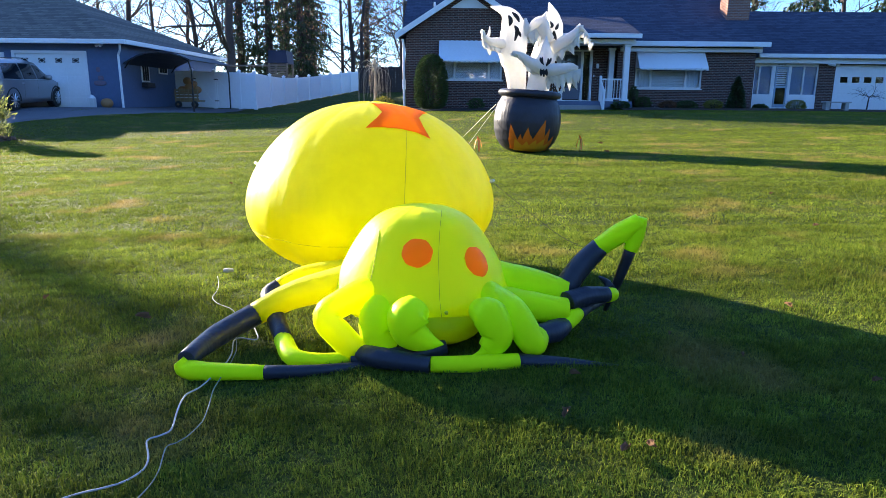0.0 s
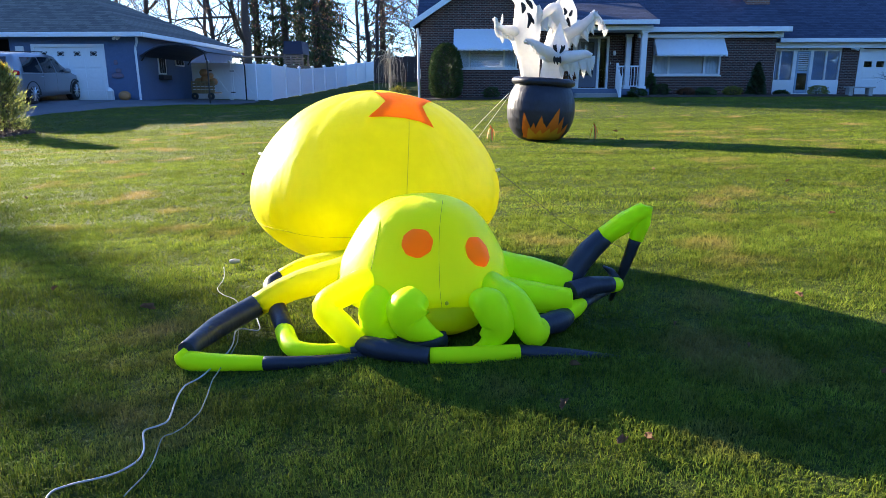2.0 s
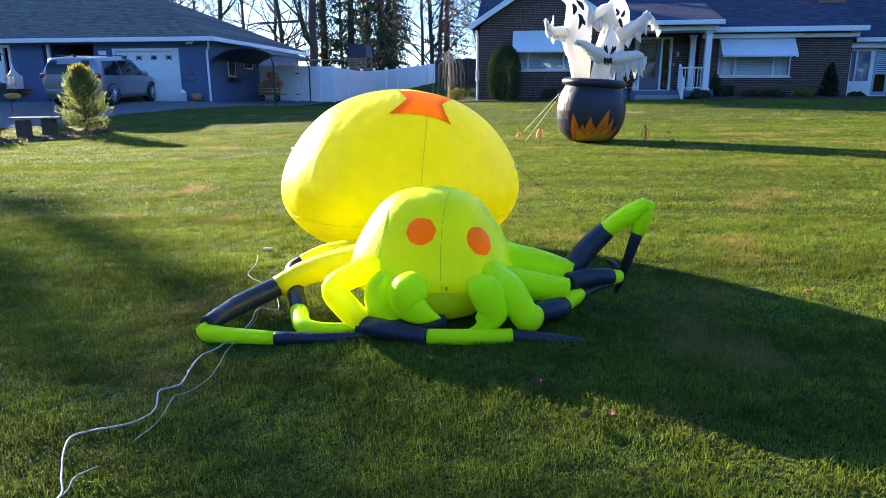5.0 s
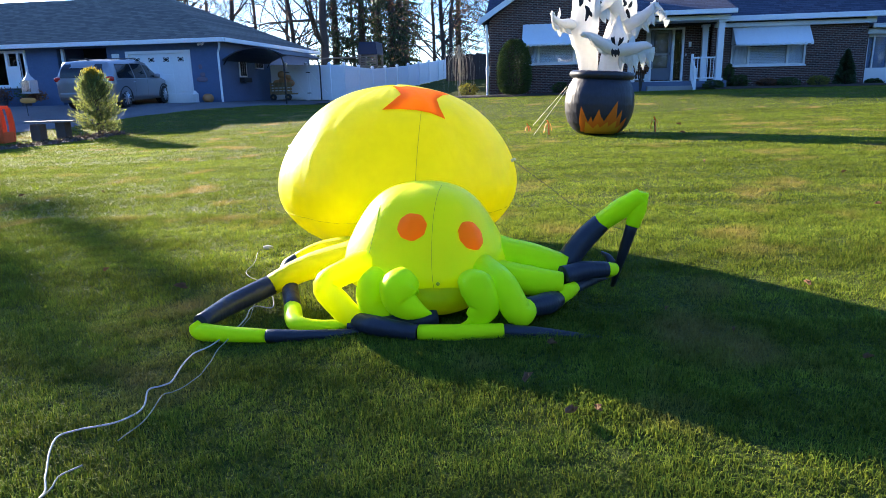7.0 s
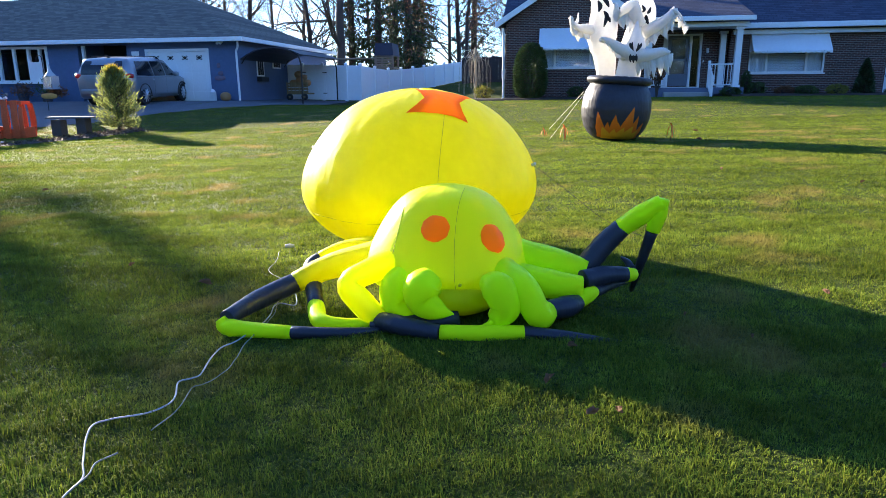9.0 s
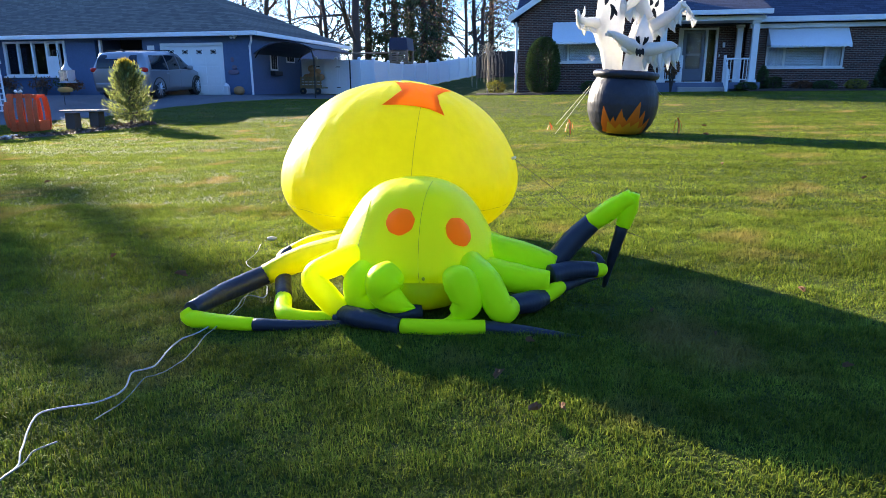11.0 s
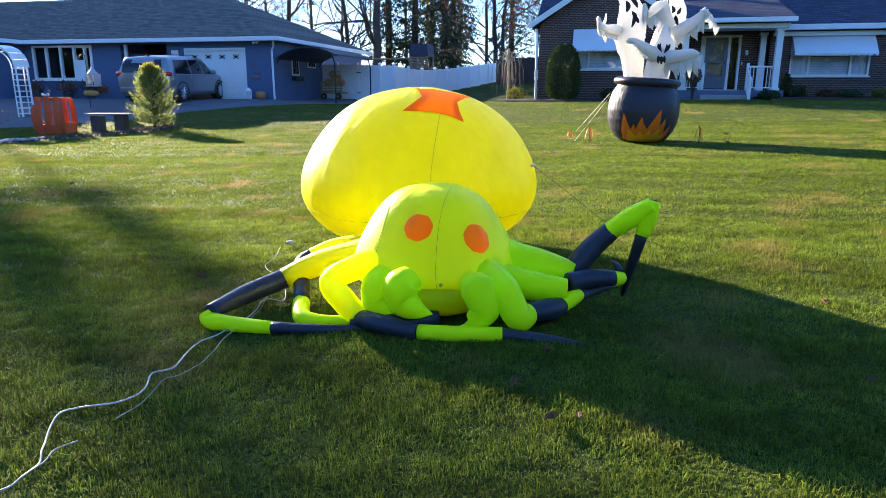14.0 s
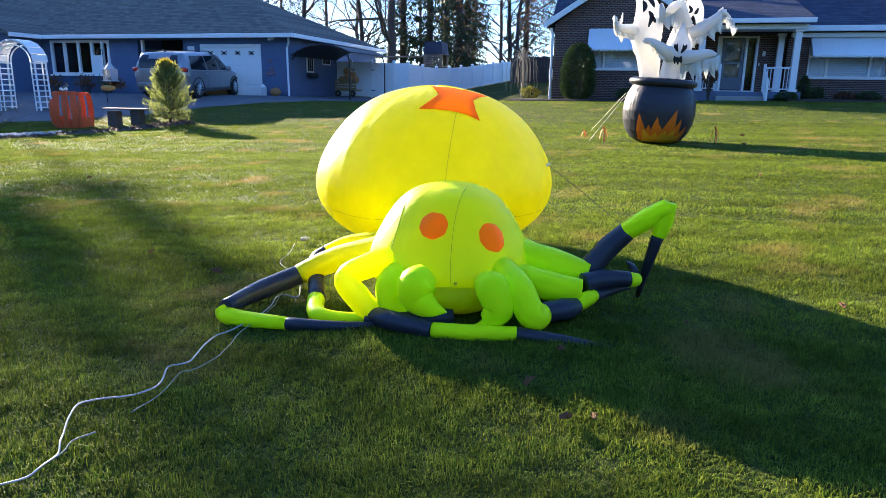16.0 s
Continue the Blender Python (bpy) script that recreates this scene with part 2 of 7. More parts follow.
GRASS = grass_ground("lawn")
BLADE = leafy("grass blades", (0.064, 0.118, 0.015), (0.214, 0.248, 0.029), 0.45)
BLADE.node_tree.nodes["Principled BSDF"].inputs["Specular IOR Level"].default_value = 0.03
bn, bl = BLADE.node_tree.nodes, BLADE.node_tree.links
tex, patches, tint, at = bn.new("ShaderNodeTexNoise"), bn.new("ShaderNodeMapRange"), bn.new("ShaderNodeMix"), bn.new("ShaderNodeTexCoord")
tint.data_type = "RGBA"
tex.inputs["Scale"].default_value, tex.inputs["Detail"].default_value = 1.1, 6
patches.inputs[1].default_value, patches.inputs[2].default_value, patches.inputs[4].default_value = 0.555, 0.72, 0.90
bl.new(at.outputs["Object"], tex.inputs["Vector"])
bl.new(tex.outputs[0], patches.inputs[0])
bl.new(patches.outputs[0], tint.inputs[0])
mott, mottle, mixed = bn.new("ShaderNodeTexNoise"), bn.new("ShaderNodeMapRange"), bn.new("ShaderNodeVectorMath")
mixed.operation = "SCALE"
mott.inputs["Scale"].default_value, mott.inputs["Detail"].default_value, mott.inputs["Roughness"].default_value = 7.0, 6, 0.75
mottle.inputs[1].default_value, mottle.inputs[2].default_value, mottle.inputs[3].default_value, mottle.inputs[4].default_value = 0.36, 0.64, 0.62, 1.32
bl.new(at.outputs["Object"], mott.inputs["Vector"])
bl.new(mott.outputs[0], mottle.inputs[0])
# mowing stripes that run across the slope, and longer darker swathes
stretch, rows, swathe, both = bn.new("ShaderNodeMapping"), bn.new("ShaderNodeTexNoise"), bn.new("ShaderNodeMapRange"), bn.new("ShaderNodeMath")
stretch.inputs["Rotation"].default_value = (0, 0, radians(7))
stretch.inputs["Scale"].default_value = (0.22, 1.9, 1)
rows.inputs["Scale"].default_value, rows.inputs["Detail"].default_value, rows.inputs["Roughness"].default_value = 1.0, 5, 0.6
swathe.inputs[1].default_value, swathe.inputs[2].default_value, swathe.inputs[3].default_value, swathe.inputs[4].default_value = 0.36, 0.64, 0.74, 1.28
both.operation = "MULTIPLY"
bl.new(at.outputs["Object"], stretch.inputs[0])
bl.new(stretch.outputs[0], rows.inputs["Vector"])
bl.new(rows.outputs[0], swathe.inputs[0])
bl.new(swathe.outputs[0], both.inputs[0])
bl.new(mottle.outputs[0], both.inputs[1])
bl.new(bn["Mix"].outputs[2], mixed.inputs[0])
bl.new(both.outputs[0], mixed.inputs["Scale"])
bl.new(mixed.outputs[0], tint.inputs[6])
tint.inputs[7].default_value = (0.32, 0.23, 0.075, 1)
bl.new(tint.outputs[2], bn["Principled BSDF"].inputs["Base Color"])
bl.new(tint.outputs[2], bn["Translucent BSDF"].inputs["Color"])
ASPHALT = material("worn asphalt", (0.10, 0.10, 0.108), 0.85, 0, 0.25, 4, 0.4, 90)
MULCH = material("dark mulch", (0.045, 0.028, 0.018), 0.95, 0, 0.5, 14, 0.9, 50)
BRICK = brickwork("dark red brick", (0.105, 0.038, 0.027), (0.044, 0.019, 0.016), (0.25, 0.21, 0.18))
# lighter copy of the brick, with sunlight painted into the colour
BRICK_SUN = brickwork("sunlit chimney brick", (0.30, 0.12, 0.075), (0.22, 0.09, 0.06), (0.32, 0.27, 0.23))
ROOF_BLUE = shingles("slate blue shingles", (0.075, 0.088, 0.125), (0.048, 0.056, 0.085))
ROOF_BROWN = shingles("weathered brown shingles", (0.205, 0.180, 0.150), (0.120, 0.107, 0.094))
WHITE = material("white paint", (0.80, 0.80, 0.79), 0.45, 0, 0.05, 3)
WHITE_METAL = material("white aluminium", (0.78, 0.80, 0.82), 0.35, 0.1, 0.05, 3)
VINYL = material("white vinyl", (0.80, 0.81, 0.83), 0.4, 0, 0.04, 2)
BLUE = material("blue painted siding", (0.075, 0.120, 0.220), 0.6, 0, 0.12, 3)
# near black: the shade of unlit interiors put into the colour
SHADE_BLACK = material("unlit room shade", (0.02, 0.02, 0.022), 0.9)
GLASS = glass("window glass")
BARK = material("grey brown bark", (0.060, 0.045, 0.037), 0.95, 0, 0.35, 5, 0.8, 30)
BLACK_METAL = material("black metal", (0.018, 0.018, 0.02), 0.45, 0.3, 0.2, 6)
YELLOW = fabric("yellow nylon", (0.90, 0.85, 0.002), 0.42, 0.50, wrinkle=0.12, spec=0.8, tint=(1.0, 0.95, 0.05), coat=0.22)
# base colours above 1 put extra glow into head, limbs, patch and eyes
LIME_HEAD = fabric("yellow lime nylon", (1.14, 1.14, 0.004), 0.34, 0.46, wrinkle=0.12, spec=0.6, tint=(0.9, 1.0, 0.05), coat=0.2)
LIME = fabric("lime nylon", (0.98, 1.20, 0.010), 0.22, wrinkle=0.12, tint=(0.8, 1.0, 0.05))
ORANGE = fabric("orange nylon", (1.12, 0.22, 0.005), 0.70, wrinkle=0.12, tint=(1.0, 0.3, 0.05))
EYE_ORANGE = fabric("overbright orange nylon", (2.4, 0.30, 0.008), 0.15, wrinkle=0.12, tint=(1.0, 0.3, 0.05))
NYLON_BLACK = fabric("black nylon", (0.030, 0.030, 0.042), 0.08, 0.4, 0.2)
NYLON_WHITE = fabric("white nylon", (0.88, 0.86, 0.82), 0.45)

# ---- the ground ----
def steps(a, b, fine_a, fine_b, fine, coarse):
    out, v = [], a
    while v < b:
        out.append(v)
        v += fine if fine_a <= v <= fine_b else coarse
    return out + [b]


gx = [-400, -250, -160, -100, -70, -50] + steps(-40, 40, -30, 25, 0.5, 1.0) + [50, 70, 100, 160, 250, 400]
gy = [-120, -70, -40, -25] + steps(-15, 50, -1, 34, 0.5, 1.0) + [60, 75, 100, 140, 200, 300, 450]
gv = [(x, y, ground_z(x, y) + (0.03 * noise.noise((x * 0.5, y * 0.5, 0)) if -12 < x < 12 and y < 16 else 0)) for y in gy for x in gx]
nx = len(gx)
gf = [(j * nx + i, j * nx + i + 1, (j + 1) * nx + i + 1, (j + 1) * nx + i) for j in range(len(gy) - 1) for i in range(nx - 1)]
ground = raw("ground", gv, gf, GRASS, smooth=True)
tagged(ground, "sunlit green lawn with dry yellow patches, rising gently", "lawn", kind="structure")


def lawn_z(x, y):
    """Height of the ground sheet itself."""
    i = max(0, min(nx - 2, int(np.searchsorted(gx, x)) - 1))
    j = max(0, min(len(gy) - 2, int(np.searchsorted(gy, y)) - 1))
    u, v = (x - gx[i]) / (gx[i + 1] - gx[i]), (y - gy[j]) / (gy[j + 1] - gy[j])
    z = lambda a, b: gv[b * nx + a][2]
    return (z(i, j) * (1 - u) + z(i + 1, j) * u) * (1 - v) + (z(i, j + 1) * (1 - u) + z(i + 1, j + 1) * u) * v


def sheet(name, near, far, x0, x1, step, rise, mat, label, category):
    """A strip of paving or bed laid on the land between two lines y = near(x) and y = far(x)."""
    v, f, cols = [], [], 14
    xs = steps(x0, x1, -999, 999, step, step)
    for x in xs:
        a, b = near(x), far(x)
        for k in range(cols + 1):
            y = a + (b - a) * k / cols
            edge = 0 if 0 < k < cols else 1
            v.append((x, y, lawn_z(x, y) + rise - edge * (rise + 0.03)))
    for i in range(len(xs) - 1):
        for k in range(cols):
            f.append((i * (cols + 1) + k, (i + 1) * (cols + 1) + k, (i + 1) * (cols + 1) + k + 1, i * (cols + 1) + k + 1))
    ob = raw(name, v, f, mat, smooth=True)
    return tagged(ob, label, category, kind="structure")


sheet("driveway", lambda x: lerp_table([(-40, 14.5), (-24, 16.2), (-18, 17.9), (-15, 19.2), (-13.4, 21.2), (-11.7, 23.5), (-10.8, 26), (-10, 29)], x),
      lambda x: 27.1 if x < -13.7 else 32.3, -40, -10, 0.5, 0.035, ASPHALT, "worn grey asphalt driveway beside the blue house", "driveway")

# ---- the brick house ----
def gable_roof_front(bm, x0, x1, y_eave, z_eave, y_ridge, z_ridge, thick=0.14):
    slab([(x0, y_eave, z_eave), (x1, y_eave, z_eave), (x1, y_ridge, z_ridge), (x0, y_ridge, z_ridge)], thick, bm)


def window(parent, x0, x1, y, z0, z1, splits, frame=0.06, mat=None, curtain=None):
    """A framed window in a wall that faces -y: outer frame, sill, mullions and a pane for each light."""
    mat = mat or WHITE
    w = part("window", pierced(x0, x1, y - 0.04, y + 0.06, z0, z1, [(a + frame * 0.7, b - frame * 0.7, z0 + frame, z1 - frame) for a, b in splits]), mat, parent)
    part("sill", box(x0 - 0.05, x1 + 0.05, y - 0.10, y + 0.0, z0 - 0.05, z0 - 0.002, 0.008), mat, w)
    for a, b in splits:
        p = part("pane", box(a + frame * 0.7, b - frame * 0.7, y + 0.015, y + 0.023, z0 + frame, z1 - frame), GLASS, w)
    if curtain:
        bm = bmesh.new()
        n = int((z1 - z0 - 0.1) / 0.062)
        for k in range(n):
            z = z0 + 0.06 + k * 0.062
            prism_yz = [(y + 0.075, z), (y + 0.085, z), (y + 0.105, z + 0.058), (y + 0.095, z + 0.058)]
            a = [bm.verts.new((curtain[0], q, h)) for q, h in prism_yz]
            b = [bm.verts.new((curtain[1], q, h)) for q, h in prism_yz]
            bm.faces.new(a)
            bm.faces.new(b[::-1])
            for i in range(4):
                bm.faces.new((a[i], a[(i + 1) % 4], b[(i + 1) % 4], b[i]))
        part("blind", bm, BLIND, w, "white closed slatted blind")
        for xa, xb in ((x0 + 0.07, curtain[0] - 0.08), (curtain[1] + 0.08, x1 - 0.07)):
            bm, folds = bmesh.new(), []
            for k in range(17):
                x = xa + (xb - xa) * k / 16
                folds.append([bm.verts.new((x, y + 0.10 + 0.012 * math.sin(k * 1.9) + d, z)) for d, z in ((0, z0 + 0.05), (0, z1 - 0.03), (0.006, z1 - 0.03), (0.006, z0 + 0.05))])
            for a, b in zip(folds, folds[1:]):
                for i in range(4):
                    bm.faces.new((a[i], a[(i + 1) % 4], b[(i + 1) % 4], b[i]))
            part("curtain", bm, BLIND, w, "pale net curtain")
    return w


def awning(parent, x0, x1, y, z_top, z_low, reach):
    """A ribbed metal awning with closed sides and a scalloped lower edge."""
    bm = bmesh.new()
    n = int((x1 - x0) / 0.10)
    for k in range(n):
        a, b = x0 + (x1 - x0) * k / n, x0 + (x1 - x0) * (k + 1) / n
        up = 0.012 if k % 2 else 0.0
        slab([(a, y - reach, z_low + up), (b, y - reach, z_low + up), (b, y, z_top + up), (a, y, z_top + up)], 0.012, bm)
        box(a + 0.004, b - 0.004, y - reach - 0.008, y - reach + 0.004, z_low - (0.09 if k % 2 else 0.055), z_low + up, bm=bm)
    aw = part("awning", bm, WHITE_METAL, parent, "white ribbed metal awning over the window")
    for x in (x0, x1 - 0.01):
        bm = bmesh.new()
        a = [bm.verts.new(p) for p in ((x, y, z_top), (x, y, z_low), (x, y - reach, z_low))]
        b = [bm.verts.new(p.co + Vector((0.01, 0, 0))) for p in a]
        bm.faces.new(a)
        bm.faces.new(b[::-1])
        for i in range(3):
            bm.faces.new((a[i], a[(i + 1) % 3], b[(i + 1) % 3], b[i]))
        part("side_panel", bm, WHITE_METAL, aw)
    return aw


BLIND = material("white blind", (0.75, 0.77, 0.80), 0.7, 0, 0.05, 3)
brick_house = thing("brick_house", (5, 30, 0.9), "dark red brick bungalow with white trim and slate blue roof", "house")
Z0 = 0.55                                   # foot of the walls, below the beds
WING_Y, MAIN_Y, DOOR_Y, GAR_Y = 28.6, 29.2, 29.6, 30.2
# front gable wing
hole_l = (-0.55, 1.98, 2.16, 3.02)
part("wall", pierced(-2.05, 3.2, WING_Y, WING_Y + 0.25, Z0, 3.95, [hole_l]), BRICK, brick_house, "dark red brick gable wall")
part("gable", prism([(-2.05, 3.95), (3.2, 3.95), (0.85, 5.62), (0.30, 5.62)], WING_Y + 0.01, WING_Y + 0.24), BRICK, brick_house)
part("wall", box(-2.05, -1.8, WING_Y + 0.25, 38, Z0, 3.95), BRICK, brick_house)
window(brick_house, -0.55, 1.98, WING_Y + 0.06, 2.16, 3.02, [(-0.52, 0.0), (0.0, 1.43), (1.43, 1.95)], curtain=(0.05, 1.40))
awning(brick_house, -0.66, 2.05, WING_Y - 0.01, 3.74, 2.92, 0.72)
# main wall with the porch recess
hole_r = (7.72, 10.55, 1.90, 2.72)
part("wall", pierced(6.95, 12.75, MAIN_Y, MAIN_Y + 0.25, Z0, 3.62, [hole_r]), BRICK, brick_house)
window(brick_house, 7.72, 10.55, MAIN_Y + 0.06, 1.90, 2.72, [(7.75, 8.40), (8.40, 9.88), (9.88, 10.52)], curtain=(8.45, 9.85))
awning(brick_house, 7.70, 10.56, MAIN_Y - 0.01, 3.47, 2.72, 0.70)
hole_d = (4.42, 5.95, 1.40, 3.42)
part("wall", pierced(3.2, 6.95, DOOR_Y, DOOR_Y + 0.25, Z0, 3.75, [hole_d]), BRICK, brick_house)
part("wall", box(12.5, 12.75, MAIN_Y + 0.25, 38, Z0, 3.62), BRICK, brick_house)
part("wall", box(-1.8, 20, 37.8, 38, Z0, 3.6), BRICK, brick_house)
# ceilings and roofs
# ceilings in near black, so the rooms' shade is in their colour
part("ceiling", box(-1.79, 12.49, 28.86, 37.79, 3.56, 3.60), SHADE_BLACK, brick_house)
part("ceiling", box(12.76, 23.79, 30.41, 37.79, 3.22, 3.26), SHADE_BLACK, brick_house)
bm = bmesh.new()
slab([(-2.45, 28.2, 3.93), (0.575, 28.2, 5.86), (0.575, 34.5, 5.86), (-2.45, 34.5, 3.93)], 0.14, bm)
slab([(0.575, 28.2, 5.86), (3.6, 28.2, 3.93), (3.6, 34.5, 3.93), (0.575, 34.5, 5.86)], 0.14, bm)
part("roof", bm, ROOF_BLUE, brick_house, "slate blue asphalt shingle roof")
bm = bmesh.new()
gable_roof_front(bm, -2.3, 13.1, 28.75, 3.80, 33.6, 6.3)
slab([(-2.3, 33.6, 6.3), (13.1, 33.6, 6.3), (13.1, 38.4, 3.8), (-2.3, 38.4, 3.8)], 0.14, bm)
part("roof", bm, ROOF_BLUE, brick_house, "slate blue asphalt shingle roof")
for side, (xa, xb) in (("l", (-2.45, 0.575)), ("r", (3.6, 0.575))):
    bm = bmesh.new()
    a = [(xa, 28.12, 3.98), (xb, 28.12, 5.91), (xb, 28.12, 5.66), (xa, 28.12, 3.73)]
    v0 = [bm.verts.new(p) for p in a]
    v1 = [bm.verts.new((p[0], 28.24, p[2])) for p in a]
    bm.faces.new(v0)
    bm.faces.new(v1[::-1])
    for i in range(4):
        bm.faces.new((v0[i], v0[(i + 1) % 4], v1[(i + 1) % 4], v1[i]))
    part("rake_board", bm, WHITE, brick_house)
part("louvre", prism([(-0.20, 5.02), (1.35, 5.02), (0.575, 5.52)], WING_Y - 0.05, WING_Y + 0.0), WHITE, brick_house)
part("fascia", box(7.0, 13.1, 28.62, 28.80, 3.60, 3.80, 0.02), WHITE, brick_house)
part("frieze", box(7.0, 12.9, 28.95, 29.19, 3.40, 3.62), WHITE, brick_house)
for z in (3.95,):
    part("downspout", tube([(-2.18, 28.48, 3.78), (-2.14, 28.52, 3.5), (-2.12, 28.54, 1.0), (-2.16, 28.40, 0.90)], 0.05, 8), WHITE_METAL, brick_house)
# porch
porch_z = 1.34
part("porch_floor", box(3.25, 7.15, 27.2, DOOR_Y - 0.002, Z0, porch_z, 0.02), PORCH := material("blue grey porch paint", (0.10, 0.13, 0.20), 0.6, 0, 0.1, 4), brick_house, "blue grey painted porch floor")
for k, (ya, zb) in enumerate(((26.85, 1.17),)):
    part("step", box(4.2, 5.85, ya, 27.198, 0.6, zb, 0.02), material("concrete step", (0.30, 0.29, 0.27), 0.9, 0, 0.15, 5), brick_house)
part("porch_roof", slab([(2.6, 26.85, 3.90), (7.25, 26.85, 3.90), (7.25, 30.5, 4.95), (2.6, 30.5, 4.95)], 0.10), ROOF_BLUE, brick_house)
part("porch_beam", box(2.7, 7.12, 27.15, 27.42, 3.56, 3.72), WHITE, brick_house)
part("porch_fascia", box(2.6, 7.27, 26.80, 26.90, 3.74, 3.91, 0.02), WHITE, brick_house)
part("porch_ceiling", box(3.2, 7.1, 27.42, 29.59, 3.60, 3.64), WHITE, brick_house)
for x, y in ((6.86, 27.40), (6.70, 29.35), (3.6, 27.40)):
    c = part("column", box(x - 0.11, x + 0.11, y - 0.11, y + 0.11, porch_z + 0.10, 3.46, 0.01), WHITE, brick_house)
    part("column_base", box(x - 0.15, x + 0.15, y - 0.15, y + 0.15, porch_z, porch_z + 0.10, 0.01), WHITE, c)
    part("capital", box(x - 0.15, x + 0.15, y - 0.15, y + 0.15, 3.46, 3.56, 0.01), WHITE, c)
# sunroom and garage wing
part("wall", pierced(12.75, 24, GAR_Y, GAR_Y + 0.2, Z0, 3.3, [(13.2, 16.0, 1.02, 3.06), (16.85, 21.6, 0.9, 3.02)]), BRICK, brick_house)
part("wall", box(23.8, 24, GAR_Y + 0.2, 38, Z0, 3.3), BRICK, brick_house)
bm = bmesh.new()
gable_roof_front(bm, 12.7, 24.4, 29.75, 3.42, 34.2, 5.72)
slab([(12.7, 34.2, 5.72), (24.4, 34.2, 5.72), (24.4, 38.6, 3.42), (12.7, 38.6, 3.42)], 0.14, bm)
part("roof", bm, ROOF_BLUE, brick_house, "slate blue asphalt shingle roof of the wing")
part("fascia", box(13.12, 24.4, 29.68, 29.80, 3.25, 3.42, 0.02), WHITE, brick_house)
part("frieze", box(12.76, 24, 29.95, 30.19, 3.04, 3.26), WHITE, brick_house)
bm = box(12.02, 13.0, 30.9, 31.8, 3.9, 8.0)
part("chimney", bm, BRICK_SUN, brick_house, "red brick chimney with sunlight put into its colour")

# ---- the blue house ----
blue_house = thing("blue_house", (-20, 30, 0.86), "low blue sided house with white trim and brown roof", "house")
GY = 27.2
def siding(x0, x1, y, z0, z1, holes, thick=0.2):
    """Lapped boards on a wall that faces -y, cut by openings."""
    bm = pierced(x0, x1, y + 0.02, y + thick, z0, z1, holes)
    z = z0
    while z < z1:
        zt = min(z1, z + 0.15)
        xs = sorted({x0, x1, *[h[0] for h in holes], *[h[1] for h in holes]})
        for xa, xb in zip(xs, xs[1:]):
            if any(h[0] < (xa + xb) / 2 < h[1] and h[2] < (z + zt) / 2 < h[3] for h in holes):
                continue
            v = [bm.verts.new(p) for p in ((xa, y - 0.004, z), (xb, y - 0.004, z), (xb, y + 0.016, zt), (xa, y + 0.016, zt), (xa, y + 0.02, z), (xb, y + 0.02, z))]
            bm.faces.new(v[:4])
            bm.faces.new((v[1], v[0], v[4], v[5]))
        z = zt
    return bm
holes_b = [(-17.78, -14.88, 0.80, 3.04), (-21.2, -18.75, 0.80, 3.30), (-26.1, -22.75, 1.70, 3.30)]
part("wall", siding(-34, -13.45, GY, 0.5, 3.45, holes_b), BLUE, blue_house, "blue lapped siding wall")
bm = bmesh.new()
box(-13.65, -13.45, GY + 0.2, 38, 0.5, 3.45, bm=bm)
part("wall", bm, BLUE, blue_house)
part("wall", box(-34, -13.65, 37.8, 38, 0.5, 3.45), BLUE, blue_house)
part("wall", box(-34, -33.8, GY + 0.2, 37.8, 0.5, 3.45), BLUE, blue_house)
bm = bmesh.new()
zr, ze = 6.12, 3.50
slab([(-34.5, 26.75, ze), (-13.0, 26.75, ze), (-19.0, 32.6, zr), (-34.5, 32.6, zr)], 0.12, bm)
slab([(-13.0, 26.75, ze), (-13.0, 38.5, ze), (-19.0, 32.6, zr)], 0.12, bm)
slab([(-34.5, 32.6, zr), (-19.0, 32.6, zr), (-13.0, 38.5, ze), (-34.5, 38.5, ze)], 0.12, bm)
part("roof", bm, ROOF_BROWN, blue_house, "weathered brown shingle hip roof")
part("fascia", box(-34.5, -12.95, 26.64, 26.76, 3.34, 3.52, 0.02), WHITE, blue_house)
part("fascia", box(-13.05, -12.93, 26.77, 38.5, 3.34, 3.52, 0.02), WHITE, blue_house)
part("soffit", box(-34.4, -13.1, 26.77, 27.15, 3.40, 3.43), WHITE, blue_house)
gdoor = part("garage_door", pierced(-17.72, -14.94, GY + 0.05, GY + 0.10, 0.86, 2.98, []), WHITE, blue_house, "white panelled garage door")
for a, b in ((-17.85, -17.72), (-14.94, -14.80)):
    part("door_trim", box(a, b, GY - 0.03, GY + 0.10, 0.80, 2.98), WHITE, blue_house)
part("door_trim", box(-17.85, -14.80, GY - 0.03, GY + 0.10, 2.982, 3.10), WHITE, blue_house)
# ceiling in near black, room shade as colour
part("ceiling", box(-33.8, -13.66, GY + 0.21, 37.79, 3.40, 3.44), SHADE_BLACK, blue_house)
# front wing at the far end
part("wall", siding(-34, -26.6, 25.4, 0.4, 3.45, []), BLUE, blue_house)
part("wall", box(-26.8, -26.6, 25.6, GY - 0.002, 0.4, 3.45), BLUE, blue_house)
bm = bmesh.new()
slab([(-26.1, 24.9, 3.50), (-26.1, 32.0, 3.50), (-30.4, 32.0, 5.3), (-30.4, 24.9, 5.3)], 0.12, bm)
slab([(-34.7, 24.9, 3.50), (-34.7, 32.0, 3.50), (-30.4, 32.0, 5.3), (-30.4, 24.9, 5.3)], 0.12, bm)
part("roof", bm, ROOF_BROWN, blue_house, "weathered brown shingle roof of the front wing")
part("fascia", box(-26.12, -26.02, 24.9, 26.63, 3.34, 3.52), WHITE, blue_house)
part("gable", prism([(-34, 3.45), (-26.6, 3.45), (-30.4, 5.18)], 25.42, 25.6), BLUE, blue_house)
